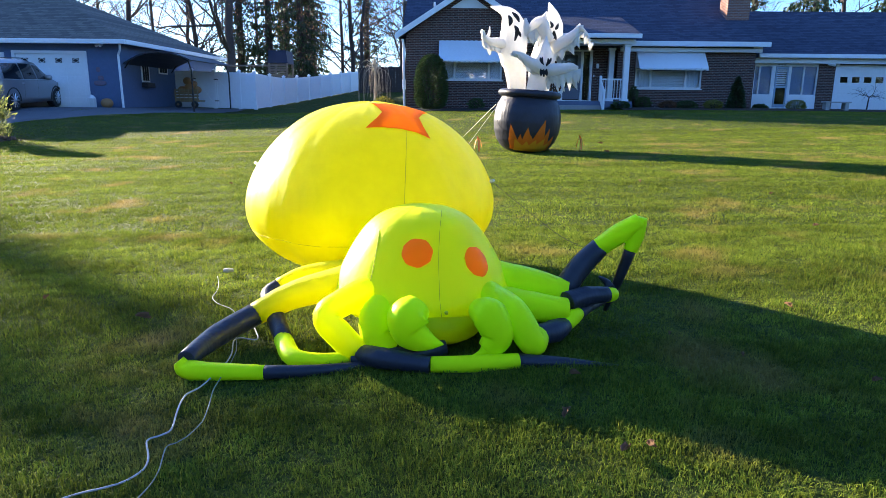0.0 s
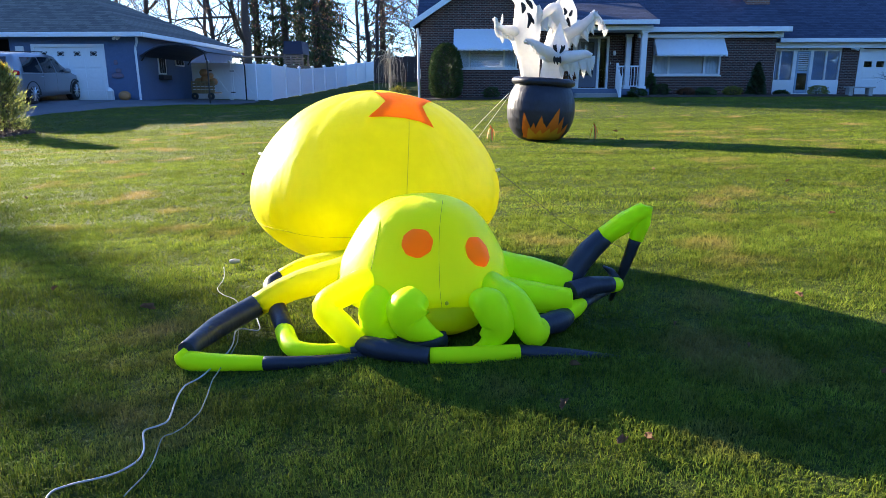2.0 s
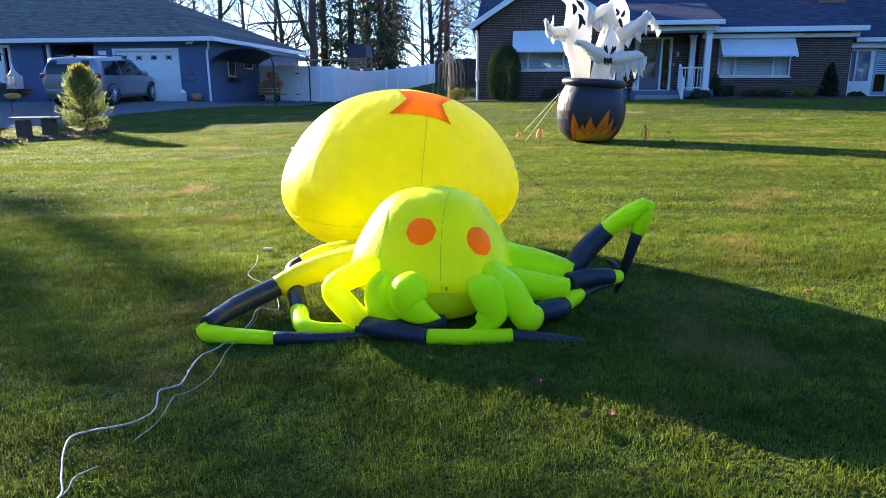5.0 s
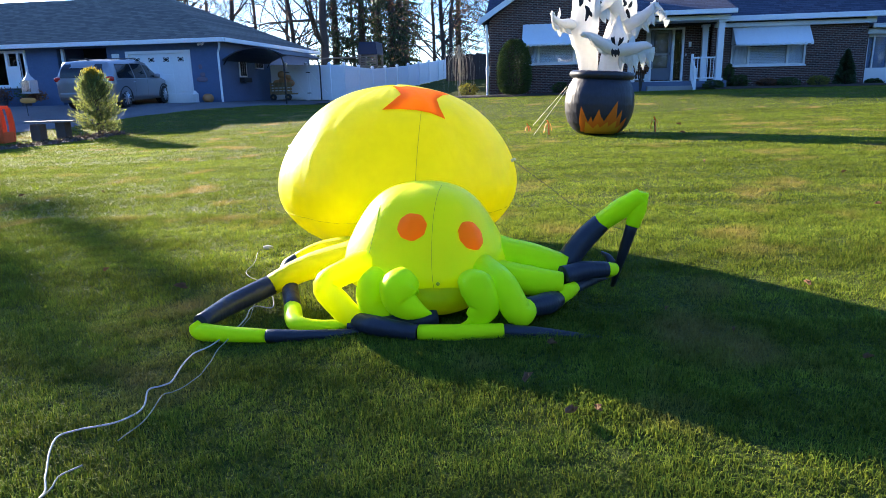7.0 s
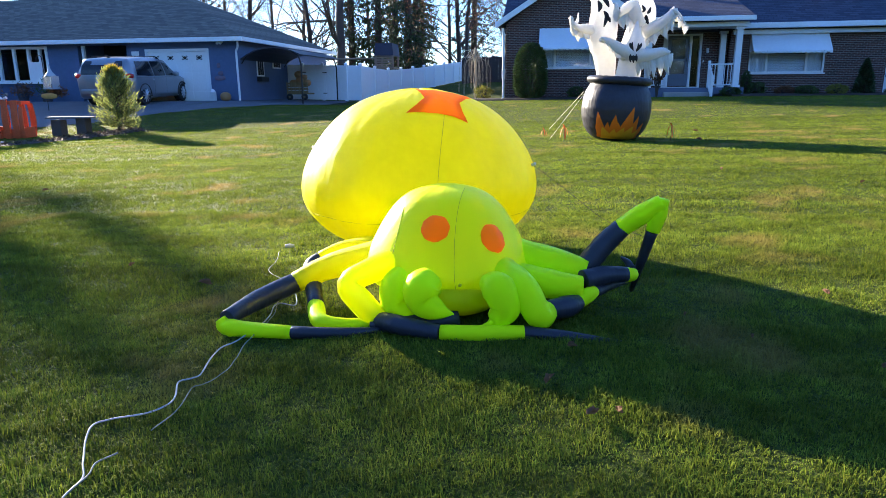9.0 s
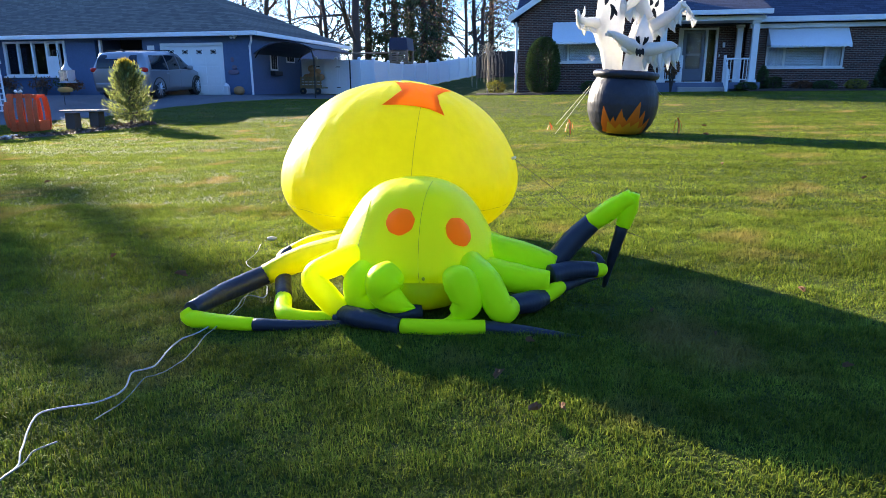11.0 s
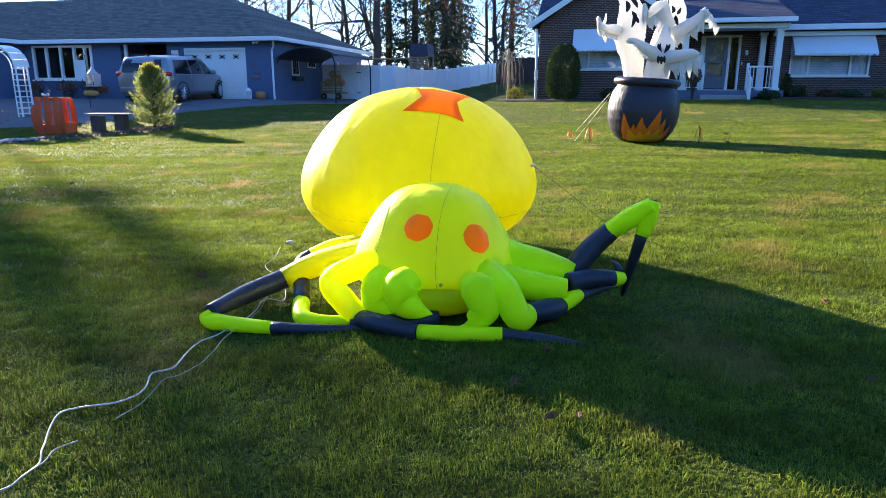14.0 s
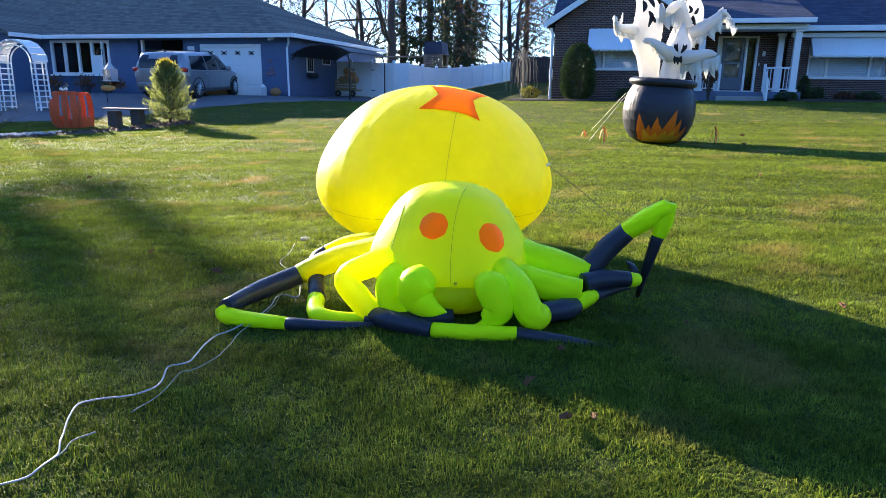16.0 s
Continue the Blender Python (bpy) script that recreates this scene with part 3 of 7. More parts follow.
# ---- the fence ----
fence = thing("vinyl_fence", (-11, 32.4, 0.7), "tall white vinyl privacy fence with flat caps", "fence")
def fence_run(pts, tall, first=0):
    for (xa, ya), (xb, yb), ha, hb in zip(pts, pts[1:], tall, tall[1:]):
        d = Vector((xb - xa, yb - ya, 0))
        n = Vector((-d.y, d.x, 0)).normalized() * 0.02
        za, zb = ground_z(xa, ya), ground_z(xb, yb)
        bm = bmesh.new()
        vs = []
        for s in (-1, 1):
            for (x, y, z) in ((xa, ya, za + 0.03), (xb, yb, zb + 0.03), (xb, yb, zb + hb), (xa, ya, za + ha)):
                vs.append(bm.verts.new((x + s * n.x, y + s * n.y, z)))
        bm.faces.new(vs[:4])
        bm.faces.new(vs[4:][::-1])
        for i in range(4):
            bm.faces.new((vs[i], vs[(i + 1) % 4], vs[4 + (i + 1) % 4], vs[4 + i]))
        part("panel", bm, VINYL, fence)
    for (x, y), height in list(zip(pts, tall))[first:]:
        z = ground_z(x, y)
        p = part("post", box(x - 0.065, x + 0.065, y - 0.065, y + 0.065, z - 0.1, z + height + 0.06), VINYL, fence)
        part("cap", lathe([(0.10, z + height + 0.06), (0.10, z + height + 0.09), (0.01, z + height + 0.14)], (x, y, 0), 4), VINYL, p)
fence_run([(-13.8, 32.4), (-12.64, 32.4), (-11.57, 32.4), (-10.36, 32.4), (-9.62, 32.4)], [1.72] * 5)
for xa, xb in ((-12.60, -11.61), (-11.52, -10.41)):
    zf = ground_z((xa + xb) / 2, 32.4)
    gate = part("gate", box(xa, xb, 32.345, 32.375, zf + 0.10, zf + 0.22), VINYL, fence, "white vinyl gate with a diagonal brace")
    part("gate_rail", box(xa, xb, 32.346, 32.374, zf + 1.46, zf + 1.58), VINYL, gate)
    for x in (xa, xb - 0.10):
        part("gate_stile", box(x, x + 0.10, 32.347, 32.373, zf + 0.222, zf + 1.458), VINYL, gate)
    part("gate_brace", prism([(xa + 0.10, zf + 1.46), (xa + 0.10, zf + 1.33), (xb - 0.10, zf + 0.22), (xb - 0.10, zf + 0.35)], 32.35, 32.37), VINYL, gate)
    for z in (0.35, 1.35):
        part("hinge", box(xa - 0.05, xa + 0.16, 32.325, 32.344, zf + z, zf + z + 0.04), BLACK_METAL, gate)
fence_run([(-9.62 + 3.27 * k / 9, 32.4 + 12.1 * k / 9) for k in range(10)], [1.72, 1.51, 1.35, 1.30, 1.27, 1.25, 1.26, 1.27, 1.25, 1.23], 1)


# ---- inflatables ----
def puffed(d, radii, power, sag, low=None, pucker=0.0, seed=0):
    """The point of a puffed body in the direction d from its middle; low: its depth below the middle."""
    d = d.normalized()
    a = math.atan2(d.y, d.x)
    swell = 1 + pucker * (noise.noise((math.cos(a) * 2.2, math.sin(a) * 2.2, d.z * 1.2 + seed)) + 0.5 * noise.noise((math.cos(a) * 7, math.sin(a) * 7, d.z + seed)))
    k = (abs(d.x) ** power + abs(d.y) ** power + abs(d.z) ** power) ** (-1 / power)
    p = d * k
    w = 1 + sag * -p.z * (1 - p.z * p.z)
    return Vector((p.x * radii[0] * w, p.y * radii[1] * w, p.z * (radii[2] if p.z > 0 or low is None else low))) * swell


def puff(centre, radii, power=2.0, sag=0.0, low=None, turn=0.0, seg=48, rings=32, pucker=0.0, seed=0):
    bm = bmesh.new()
    made = bmesh.ops.create_uvsphere(bm, u_segments=seg, v_segments=rings, radius=1)
    m = Matrix.Translation(centre) @ Matrix.Rotation(turn, 4, "Z")
    for v in made["verts"]:
        v.co = m @ puffed(v.co, radii, power, sag, low, pucker, seed)
    return bm


def patch(outline, d0, up, centre, radii, power, sag, low=None, pucker=0.0, seed=0, lift=1.008, rings=6, dome=0.0):
    """A flat cut-out sewn on to a puffed body round the direction d0."""
    d0 = Vector(d0).normalized()
    right = Vector(up).cross(d0).normalized()
    top = d0.cross(right)
    bm = bmesh.new()

    def at(u, v, k):
        d = d0 + right * u + top * v
        return bm.verts.new(Vector(centre) + puffed(d, radii, power, sag, low, pucker, seed) * (lift + dome * (1 - k * k)))
    mid = at(0, 0, 0)
    prev = None
    for r in range(1, rings + 1):
        k = r / rings
        ring = [at(u * k, v * k, k) for u, v in outline]
        n = len(ring)
        for i in range(n):
            if prev is None:
                bm.faces.new((mid, ring[i], ring[(i + 1) % n]))
            else:
                bm.faces.new((prev[i], ring[i], ring[(i + 1) % n], prev[(i + 1) % n]))
        prev = ring
    return bm


def seam_line(dirs, centre, radii, power, sag, low=None, pucker=0.0, seed=0):
    pts = [Vector(centre) + puffed(Vector(d), radii, power, sag, low, pucker, seed) for d in dirs]
    return tube(pts, 0.0019, 5)


def limb(points, radii, seg=14, flat=0.92):
    """A sewn, air-filled limb section: a soft tube with blunt, gathered ends."""
    pts = [Vector(p) for p in points]
    line = bend(pts, 5) if len(pts) > 2 else [pts[0].lerp(pts[1], k / 5) for k in range(6)]
    n = len(line)
    rr = []
    for i in range(n):
        t = i / (n - 1)
        j = t * (len(radii) - 1)
        a = min(int(j), len(radii) - 2)
        r = radii[a] + (radii[a + 1] - radii[a]) * (j - a)
        rr.append(r * (1 + 0.05 * noise.noise((line[i].x * 14, line[i].y * 14, line[i].z * 14))))
    d0, d1 = (line[1] - line[0]).normalized(), (line[-1] - line[-2]).normalized()
    line = [line[0] - d0 * rr[0] * 0.04] + line + [line[-1] + d1 * rr[-1] * 0.04]
    rr = [rr[0] * 0.94] + rr + [rr[-1] * 0.94]
    return tube(line, rr, seg, squash=flat)


SEAM = material("olive seam thread", (0.50, 0.50, 0.02), 0.8, 0, 0.1)
spider = thing("inflatable_spider", (-0.3, 3.9, 0.06), "half risen yellow and lime inflatable spider with orange eyes", "inflatable decoration")
AB = dict(centre=(-0.512, 4.60, 0.675), radii=(0.845, 0.87, 0.60), power=2.0, sag=0.15, low=0.60, pucker=0.018)
HD = dict(centre=(-0.10, 3.46, 0.345), radii=(0.46, 0.43, 0.405), power=2.1, sag=0.27, low=0.235, pucker=0.008, seed=4)
corners = [(0, 0.235), (0.10, 0.24), (0.225, 0.27), (0.165, 0.13), (0.125, 0.0), (0.165, -0.14), (0.235, -0.285), (0.11, -0.262), (0, -0.255)]
corners += [(-u, v) for u, v in corners[-2:0:-1]]
hourglass = [((a[0] * (1 - f) + b[0] * f) * 1.18, (a[1] * (1 - f) + b[1] * f) * 1.08) for a, b in zip(corners, corners[1:] + corners[:1]) for f in (0, 0.5)]
bm = puff(**AB, seg=160, rings=110)
d0 = Vector((0.300, -0.41, 0.92)).normalized()
ru = Vector((-0.15, 1, 0.3)).cross(d0).normalized()
tu = d0.cross(ru)
under = []
for f in bm.faces:
    d = f.calc_center_median() - Vector(AB["centre"])
    d = Vector((d.x / AB["radii"][0], d.y / AB["radii"][1], d.z / AB["radii"][2]))
    k = d.dot(d0)
    if k > 0.5:
        u, v = abs(d.dot(ru) / k), abs(d.dot(tu) / k)
        if v < 0.23 and u < 0.09 + 0.3 * v:
            under.append(f)
bmesh.ops.delete(bm, geom=under, context="FACES")          # the patch is let into the cloth
part("abdomen", bm, YELLOW, spider, "bright yellow puffed abdomen", True)
part("hourglass_patch", patch(hourglass, (0.300, -0.41, 0.92), (-0.15, 1, 0.3), **AB), ORANGE, spider, "orange hourglass sewn on the abdomen", True)
part("seam", seam_line(bend([(0.10, 0.35, 0.95), (0.32, -0.2, 0.95), (0.35, -0.49, 0.87), (0.37, -0.75, 0.6), (0.36, -0.9, 0.25), (0.34, -0.93, -0.1), (0.30, -0.8, -0.5)], 8), **AB), SEAM, spider)
part("seam", seam_line([(math.cos(b), math.sin(b), -0.42) for b in [radians(-175 + 5 * k) for k in range(36)]], **AB), SEAM, spider)
EYES = [Vector(p) - Vector(HD["centre"]) for p in ((-0.108, 3.100, 0.573), (0.282, 3.100, 0.566))]
bm = puff(**HD, seg=112, rings=80)
under = [f for f in bm.faces if any((f.calc_center_median() - Vector(HD["centre"])).normalized().dot(d.normalized()) > math.cos(math.atan(0.14)) for d in EYES)]
bmesh.ops.delete(bm, geom=under, context="FACES")          # the eyes are let into the cloth
part("head", bm, LIME_HEAD, spider, "yellow lime domed head", True)
ring = [(0.185 * math.cos(radians(15 * k)) * (1 + 0.03 * math.sin(k * 2.1)), 0.185 * math.sin(radians(15 * k)) * (1 + 0.03 * math.cos(k * 1.7))) for k in range(24)]
for d in EYES:
    part("eye", patch([(u, v) for u, v in ring], d, (0, 0, 1), **HD, lift=1.006, dome=0.035), EYE_ORANGE, spider, "round orange eye patch", True)
part("seam", seam_line([(0.24, -math.cos(b), math.sin(b)) for b in [radians(-30 + 3 * k) for k in range(38)]], **HD), SEAM, spider)
for sx in (-0.50,):
    part("seam", seam_line([(sx, -math.cos(b) * 0.8, math.sin(b)) for b in [radians(-25 + 3 * k) for k in range(26)]], **HD), SEAM, spider)
part("belly", puff((-0.02, 3.32, 0.20), (0.26, 0.34, 0.12), 2.3, pucker=0.02, seed=9), YELLOW, spider, "yellow underside of the head", True)
part("chin_knot", puff((0.040, 3.020, 0.294), (0.010, 0.010, 0.010), 2, seg=12, rings=8), SEAM, spider)


def leg(name_label, sections):
    """One jointed leg: a first section with the further ones sewn on to it."""
    first = None
    for pts, radii, mat, label in sections:
        if first is None:
            first = part("leg", limb(pts, radii), mat, spider, name_label, True)
        else:
            part("leg_section", limb(pts, radii), mat, first, label, True)


B, G, Y = "black leg section", "lime leg section", "yellow leg section"
leg("yellow thigh of a long bent leg", [
    ([(-0.40, 3.42, 0.36), (-0.765, 3.380, 0.269), (-0.972, 3.300, 0.179)], [0.10, 0.082, 0.066], YELLOW, Y),
    ([(-0.972, 3.300, 0.179), (-1.098, 3.080, 0.138), (-1.143, 2.802, 0.125)], [0.064, 0.060, 0.044], NYLON_BLACK, B),
    ([(-1.170, 2.783, 0.123), (-1.110, 2.781, 0.080), (-0.777, 2.772, 0.080)], [0.030, 0.050, 0.036], LIME, G),
    ([(-0.777, 2.772, 0.080), (-0.533, 2.800, 0.082), (-0.324, 2.886, 0.080)], [0.036, 0.030, 0.016], NYLON_BLACK, B)])
leg("yellow thigh of a folded leg", [
    ([(-0.44, 3.62, 0.36), (-0.756, 3.620, 0.318), (-0.911, 3.550, 0.267)], [0.07, 0.055, 0.042], YELLOW, Y),
    ([(-0.911, 3.550, 0.267), (-0.957, 3.500, 0.226), (-0.888, 3.350, 0.171), (-0.779, 3.120, 0.106)], [0.042, 0.045, 0.050, 0.046], NYLON_BLACK, B),
    ([(-0.782, 3.120, 0.106), (-0.687, 2.931, 0.092), (-0.564, 2.906, 0.090), (-0.411, 2.937, 0.091)], [0.046, 0.048, 0.036, 0.030], LIME, G),
    ([(-0.403, 2.918, 0.092), (-0.185, 2.922, 0.105), (0.029, 3.012, 0.124)], [0.034, 0.05, 0.05], NYLON_BLACK, B)])
leg("lime bent foreleg", [
    ([(-0.30, 3.22, 0.38), (-0.43, 3.06, 0.345), (-0.530, 2.960, 0.290), (-0.455, 2.955, 0.185), (-0.362, 2.960, 0.082)], [0.075, 0.074, 0.066, 0.070, 0.066], LIME_HEAD, Y),
    ([(-0.376, 2.946, 0.109), (-0.248, 2.862, 0.120), (-0.032, 2.824, 0.106)], [0.05, 0.056, 0.044], NYLON_BLACK, B),
    ([(-0.027, 2.836, 0.103), (0.183, 2.845, 0.108), (0.378, 2.880, 0.112)], [0.042, 0.045, 0.040], LIME, G),
    ([(0.378, 2.880, 0.112), (0.613, 2.879, 0.104), (0.860, 2.889, 0.091)], [0.038, 0.030, 0.005], NYLON_BLACK, B)])
leg("lime bent foreleg", [
    ([(0.22, 3.25, 0.34), (0.357, 3.020, 0.299), (0.446, 2.950, 0.183), (0.482, 3.020, 0.174)], [0.075, 0.08, 0.07, 0.06], LIME, G),
    ([(0.484, 3.050, 0.176), (0.576, 3.120, 0.176), (0.633, 3.200, 0.176)], [0.055, 0.062, 0.05], NYLON_BLACK, B),
    ([(0.633, 3.200, 0.176), (0.690, 3.240, 0.208), (0.722, 3.280, 0.220)], [0.044, 0.042, 0.034], LIME, G),
    ([(0.723, 3.280, 0.214), (0.807, 3.400, 0.216), (0.912, 3.500, 0.218)], [0.034, 0.028, 0.012], NYLON_BLACK, B)])
leg("lime thigh of a raised leg", [
    ([(0.20, 3.50, 0.36), (0.481, 3.450, 0.319), (0.678, 3.420, 0.280)], [0.11, 0.10, 0.080], LIME, G),
    ([(0.658, 3.450, 0.277), (0.764, 3.500, 0.415), (0.865, 3.520, 0.518)], [0.066, 0.066, 0.056], NYLON_BLACK, B),
    ([(0.865, 3.520, 0.518), (0.965, 3.510, 0.597), (1.068, 3.500, 0.668)], [0.056, 0.060, 0.050], LIME, G),
    ([(1.072, 3.500, 0.688), (1.052, 3.500, 0.600), (1.029, 3.500, 0.507)], [0.036, 0.046, 0.038], LIME, G),
    ([(1.026, 3.500, 0.507), (0.986, 3.550, 0.322), (0.956, 3.676, 0.113)], [0.034, 0.026, 0.014], NYLON_BLACK, B)])
leg("lime thigh of a folded leg", [
    ([(0.18, 3.36, 0.28), (0.489, 3.250, 0.257), (0.658, 3.250, 0.249)], [0.09, 0.085, 0.06], LIME, G),
    ([(0.666, 3.300, 0.272), (0.774, 3.360, 0.288), (0.897, 3.400, 0.286)], [0.060, 0.055, 0.045], NYLON_BLACK, B),
    ([(0.891, 3.400, 0.283), (0.923, 3.420, 0.283), (0.931, 3.440, 0.300)], [0.046, 0.042, 0.026], LIME, G),
    ([(0.926, 3.460, 0.303), (0.907, 3.500, 0.330), (0.876, 3.540, 0.346)], [0.026, 0.020, 0.008], NYLON_BLACK, B)])
leg("lime hind leg tucked behind", [
    ([(0.15, 3.75, 0.36), (0.371, 3.720, 0.311), (0.480, 3.720, 0.270)], [0.08, 0.06, 0.045], LIME, G),
    ([(0.471, 3.740, 0.264), (0.571, 3.780, 0.205), (0.640, 3.800, 0.155)], [0.05, 0.05, 0.03], NYLON_BLACK, B)])
# jaws
part("jaw", limb([(-0.26, 3.20, 0.34), (-0.301, 3.020, 0.277), (-0.292, 2.990, 0.179), (-0.206, 2.970, 0.129)], [0.05, 0.078, 0.075, 0.035], 18), LIME, spider, "lime puffed jaw", True)
part("jaw", limb([(-0.097, 2.980, 0.339), (-0.138, 2.930, 0.297), (-0.118, 2.920, 0.225), (-0.045, 2.900, 0.194), (0.030, 2.890, 0.183)], [0.070, 0.105, 0.092, 0.048, 0.003], 20), LIME, spider, "lime puffed hooked jaw", True)
jaw = part("jaw", limb([(0.194, 3.020, 0.315), (0.242, 2.950, 0.310), (0.281, 2.930, 0.218), (0.237, 2.920, 0.151)], [0.06, 0.090, 0.082, 0.055], 18), LIME, spider, "lime puffed jaw", True)
part("fang", limb([(0.251, 2.920, 0.169), (0.211, 2.910, 0.134), (0.165, 2.900, 0.125)], [0.045, 0.025, 0.004], 14), LIME, jaw, "", True)
# tie loops and guy line
for p in (Vector(AB["centre"]) + puffed(Vector((-0.96, -0.12, 0.30)), *[AB[k] for k in ("radii", "power", "sag", "low", "pucker")]), Vector((0.319, 4.550, 0.746))):
    part("tie_loop", limb([p, Vector(p) + Vector((-0.02 if p[0] < -0.5 else 0.02, -0.02, 0.012))], [0.014, 0.010], 8), NYLON_WHITE, spider, "white webbing tie loop")
part("guy_line", tube(bend([(0.327, 4.550, 0.746), (0.571, 4.700, 0.543), (0.883, 4.750, 0.310), (1.275, 4.842, 0.146)], 6), 0.0022, 5), SEAM_DARK := material("dark cord", (0.05, 0.045, 0.04), 0.8), spider, "thin dark guy line")

# ---- the cauldron with ghosts ----
POT = Vector((1.465, 13.45, lawn_z(1.465, 13.45)))
cauldron = thing("inflatable_cauldron", tuple(POT), "black inflatable cauldron with orange flames and three white ghosts", "inflatable decoration")
LEAN = Matrix.Translation(POT) @ Matrix.Rotation(radians(3.5), 4, "Y") @ Matrix.Translation(-POT)
POT_SHAPE = [(0.16, -0.03), (0.34, 0.0), (0.48, 0.08), (0.585, 0.22), (0.650, 0.40), (0.670, 0.58), (0.655, 0.76), (0.61, 0.92), (0.55, 1.03), (0.53, 1.08)]


def pot_radius(z):
    for (ra, za), (rb, zb) in zip(POT_SHAPE, POT_SHAPE[1:]):
        if z <= zb:
            return ra + (rb - ra) * (z - za) / (zb - za)
    return POT_SHAPE[-1][0]


prof = [(pot_radius(-0.03 + 1.11 * k / 36), -0.03 + 1.11 * k / 36) for k in range(37)]
bm = lathe(prof, POT, 64)
for v in bm.verts:
    a = math.atan2(v.co.y - POT.y, v.co.x - POT.x)
    k = 1 + 0.012 * noise.noise((math.cos(a) * 3, math.sin(a) * 3, v.co.z * 2))
    v.co = LEAN @ Vector((POT.x + (v.co.x - POT.x) * k, POT.y + (v.co.y - POT.y) * k, v.co.z))
pot = part("pot", bm, NYLON_BLACK, cauldron, "black nylon pot", True)
bm = bmesh.new()
rim = []
for k in range(48):
    a = 2 * math.pi * k / 48
    rr = 0.085 * (1 + 0.05 * math.sin(k * 2.6))
    rim.append([bm.verts.new(LEAN @ (POT + Vector(((0.54 + rr * math.cos(b)) * math.cos(a), (0.54 + rr * math.cos(b)) * math.sin(a), 1.13 + rr * 0.85 * math.sin(b))))) for b in [2 * math.pi * j / 12 for j in range(12)]])
for k in range(48):
    for j in range(12):
        bm.faces.new((rim[k][j], rim[(k + 1) % 48][j], rim[(k + 1) % 48][(j + 1) % 12], rim[k][(j + 1) % 12]))
part("rim", bm, NYLON_BLACK, cauldron, "thick black rolled rim", True)
part("lining", LEANED := lathe([(0.1, 1.10), (0.5, 1.12)], POT, 32), NYLON_BLACK, cauldron)


def flames(name, tips, low, mat, lift, label):
    """Pointed flames on the pot: tips are (degrees round from the front, height, half width, lean)."""
    bm = bmesh.new()
    for a, h, w, lean in tips:
        rows = []
        for k in range(9):
            t = k / 8
            z = low + (h - low) * t
            half = w * (1 - t) ** 0.8 * (1.25 - 0.5 * abs(t - 0.35))
            mid = a + lean * t * t
            row = []
            for j in range(5):
                ang = radians(mid + half * (j - 2) / 2 - 90)
                r = pot_radius(z) + lift
                row.append(bm.verts.new(LEAN @ (POT + Vector((r * math.cos(ang), r * math.sin(ang), z)))))
            rows.append(row)
        for ra, rb in zip(rows, rows[1:]):
            for j in range(4):
                bm.faces.new((ra[j], ra[j + 1], rb[j + 1], rb[j]))
    return part(name, bm, mat, pot, label, True)


FLAME = fabric("orange print", (0.78, 0.17, 0.012), 0.1)
FLAME_LOW = fabric("amber print", (0.80, 0.36, 0.02), 0.1)
flames("flame_print", [(-29, 0.54, 11, -4), (-17, 0.36, 9, 2), (-4, 0.50, 11, 1), (17, 0.66, 13, 9), (31, 0.50, 10, 5), (44, 0.37, 10, 7), (-14, 0.20, 30, 0), (2, 0.21, 40, 0), (24, 0.20, 34, 0), (6, 0.36, 9, -4)], 0.05, FLAME, 0.010, "orange flame print")
flames("flame_print", [(-19, 0.26, 12, -6), (-5, 0.23, 11, 2), (8, 0.27, 12, 6), (22, 0.30, 13, 8), (34, 0.22, 12, 10), (5, 0.17, 40, 0)], 0.03, FLAME_LOW, 0.016, "amber lower flame print")
FACE = material("black face print", (0.012, 0.012, 0.014), 0.7, 0, 0.1)


def ghost(spine, radii, arms, label):
    """A ghost: a tapering body with a curled tip, wing-like arms, and torn cloth points under them."""
    body = part("ghost", limb(spine, radii, 28), NYLON_WHITE, cauldron, label, True)
    rng = np.random.default_rng(int(spine[0][0] * 1000))
    for pts, rr, drips in arms:
        arm = part("arm", limb(pts, rr, 18, 0.75), NYLON_WHITE, body, "", True)
        line = bend(pts, 8)
        bm = bmesh.new()
        n = len(drips) * 3
        for k in range(n):
            f = (k + 0.5) / n * (len(line) - 1)
            a = min(int(f), len(line) - 2)
            p = line[a].lerp(line[a + 1], f - a)
            g = (k + 0.5) / n * (len(rr) - 1)
            b = min(int(g), len(rr) - 2)
            r = rr[b] + (rr[b + 1] - rr[b]) * (g - b)
            long = drips[k // 3] * (1.0, 0.62, 0.82)[k % 3] * rng.uniform(0.8, 1.15)
            w = 0.045 + 0.035 * rng.uniform()
            top = p + Vector((0, 0, -r * 0.35))
            sway = Vector((rng.normal() * 0.03 + 0.02, rng.normal() * 0.02, 0))
            tube([top, top + sway * 0.4 + Vector((0, 0, -r * 0.5 - long * 0.35)), top + sway + Vector((0, 0, -r * 0.5 - long * 0.75)), top + sway * 1.8 + Vector((0, 0, -r * 0.5 - long))], [w, w * 0.95, w * 0.5, 0.004], 7, bm, squash=0.35)
        part("fringe", bm, NYLON_WHITE, arm, "", True)
    return body


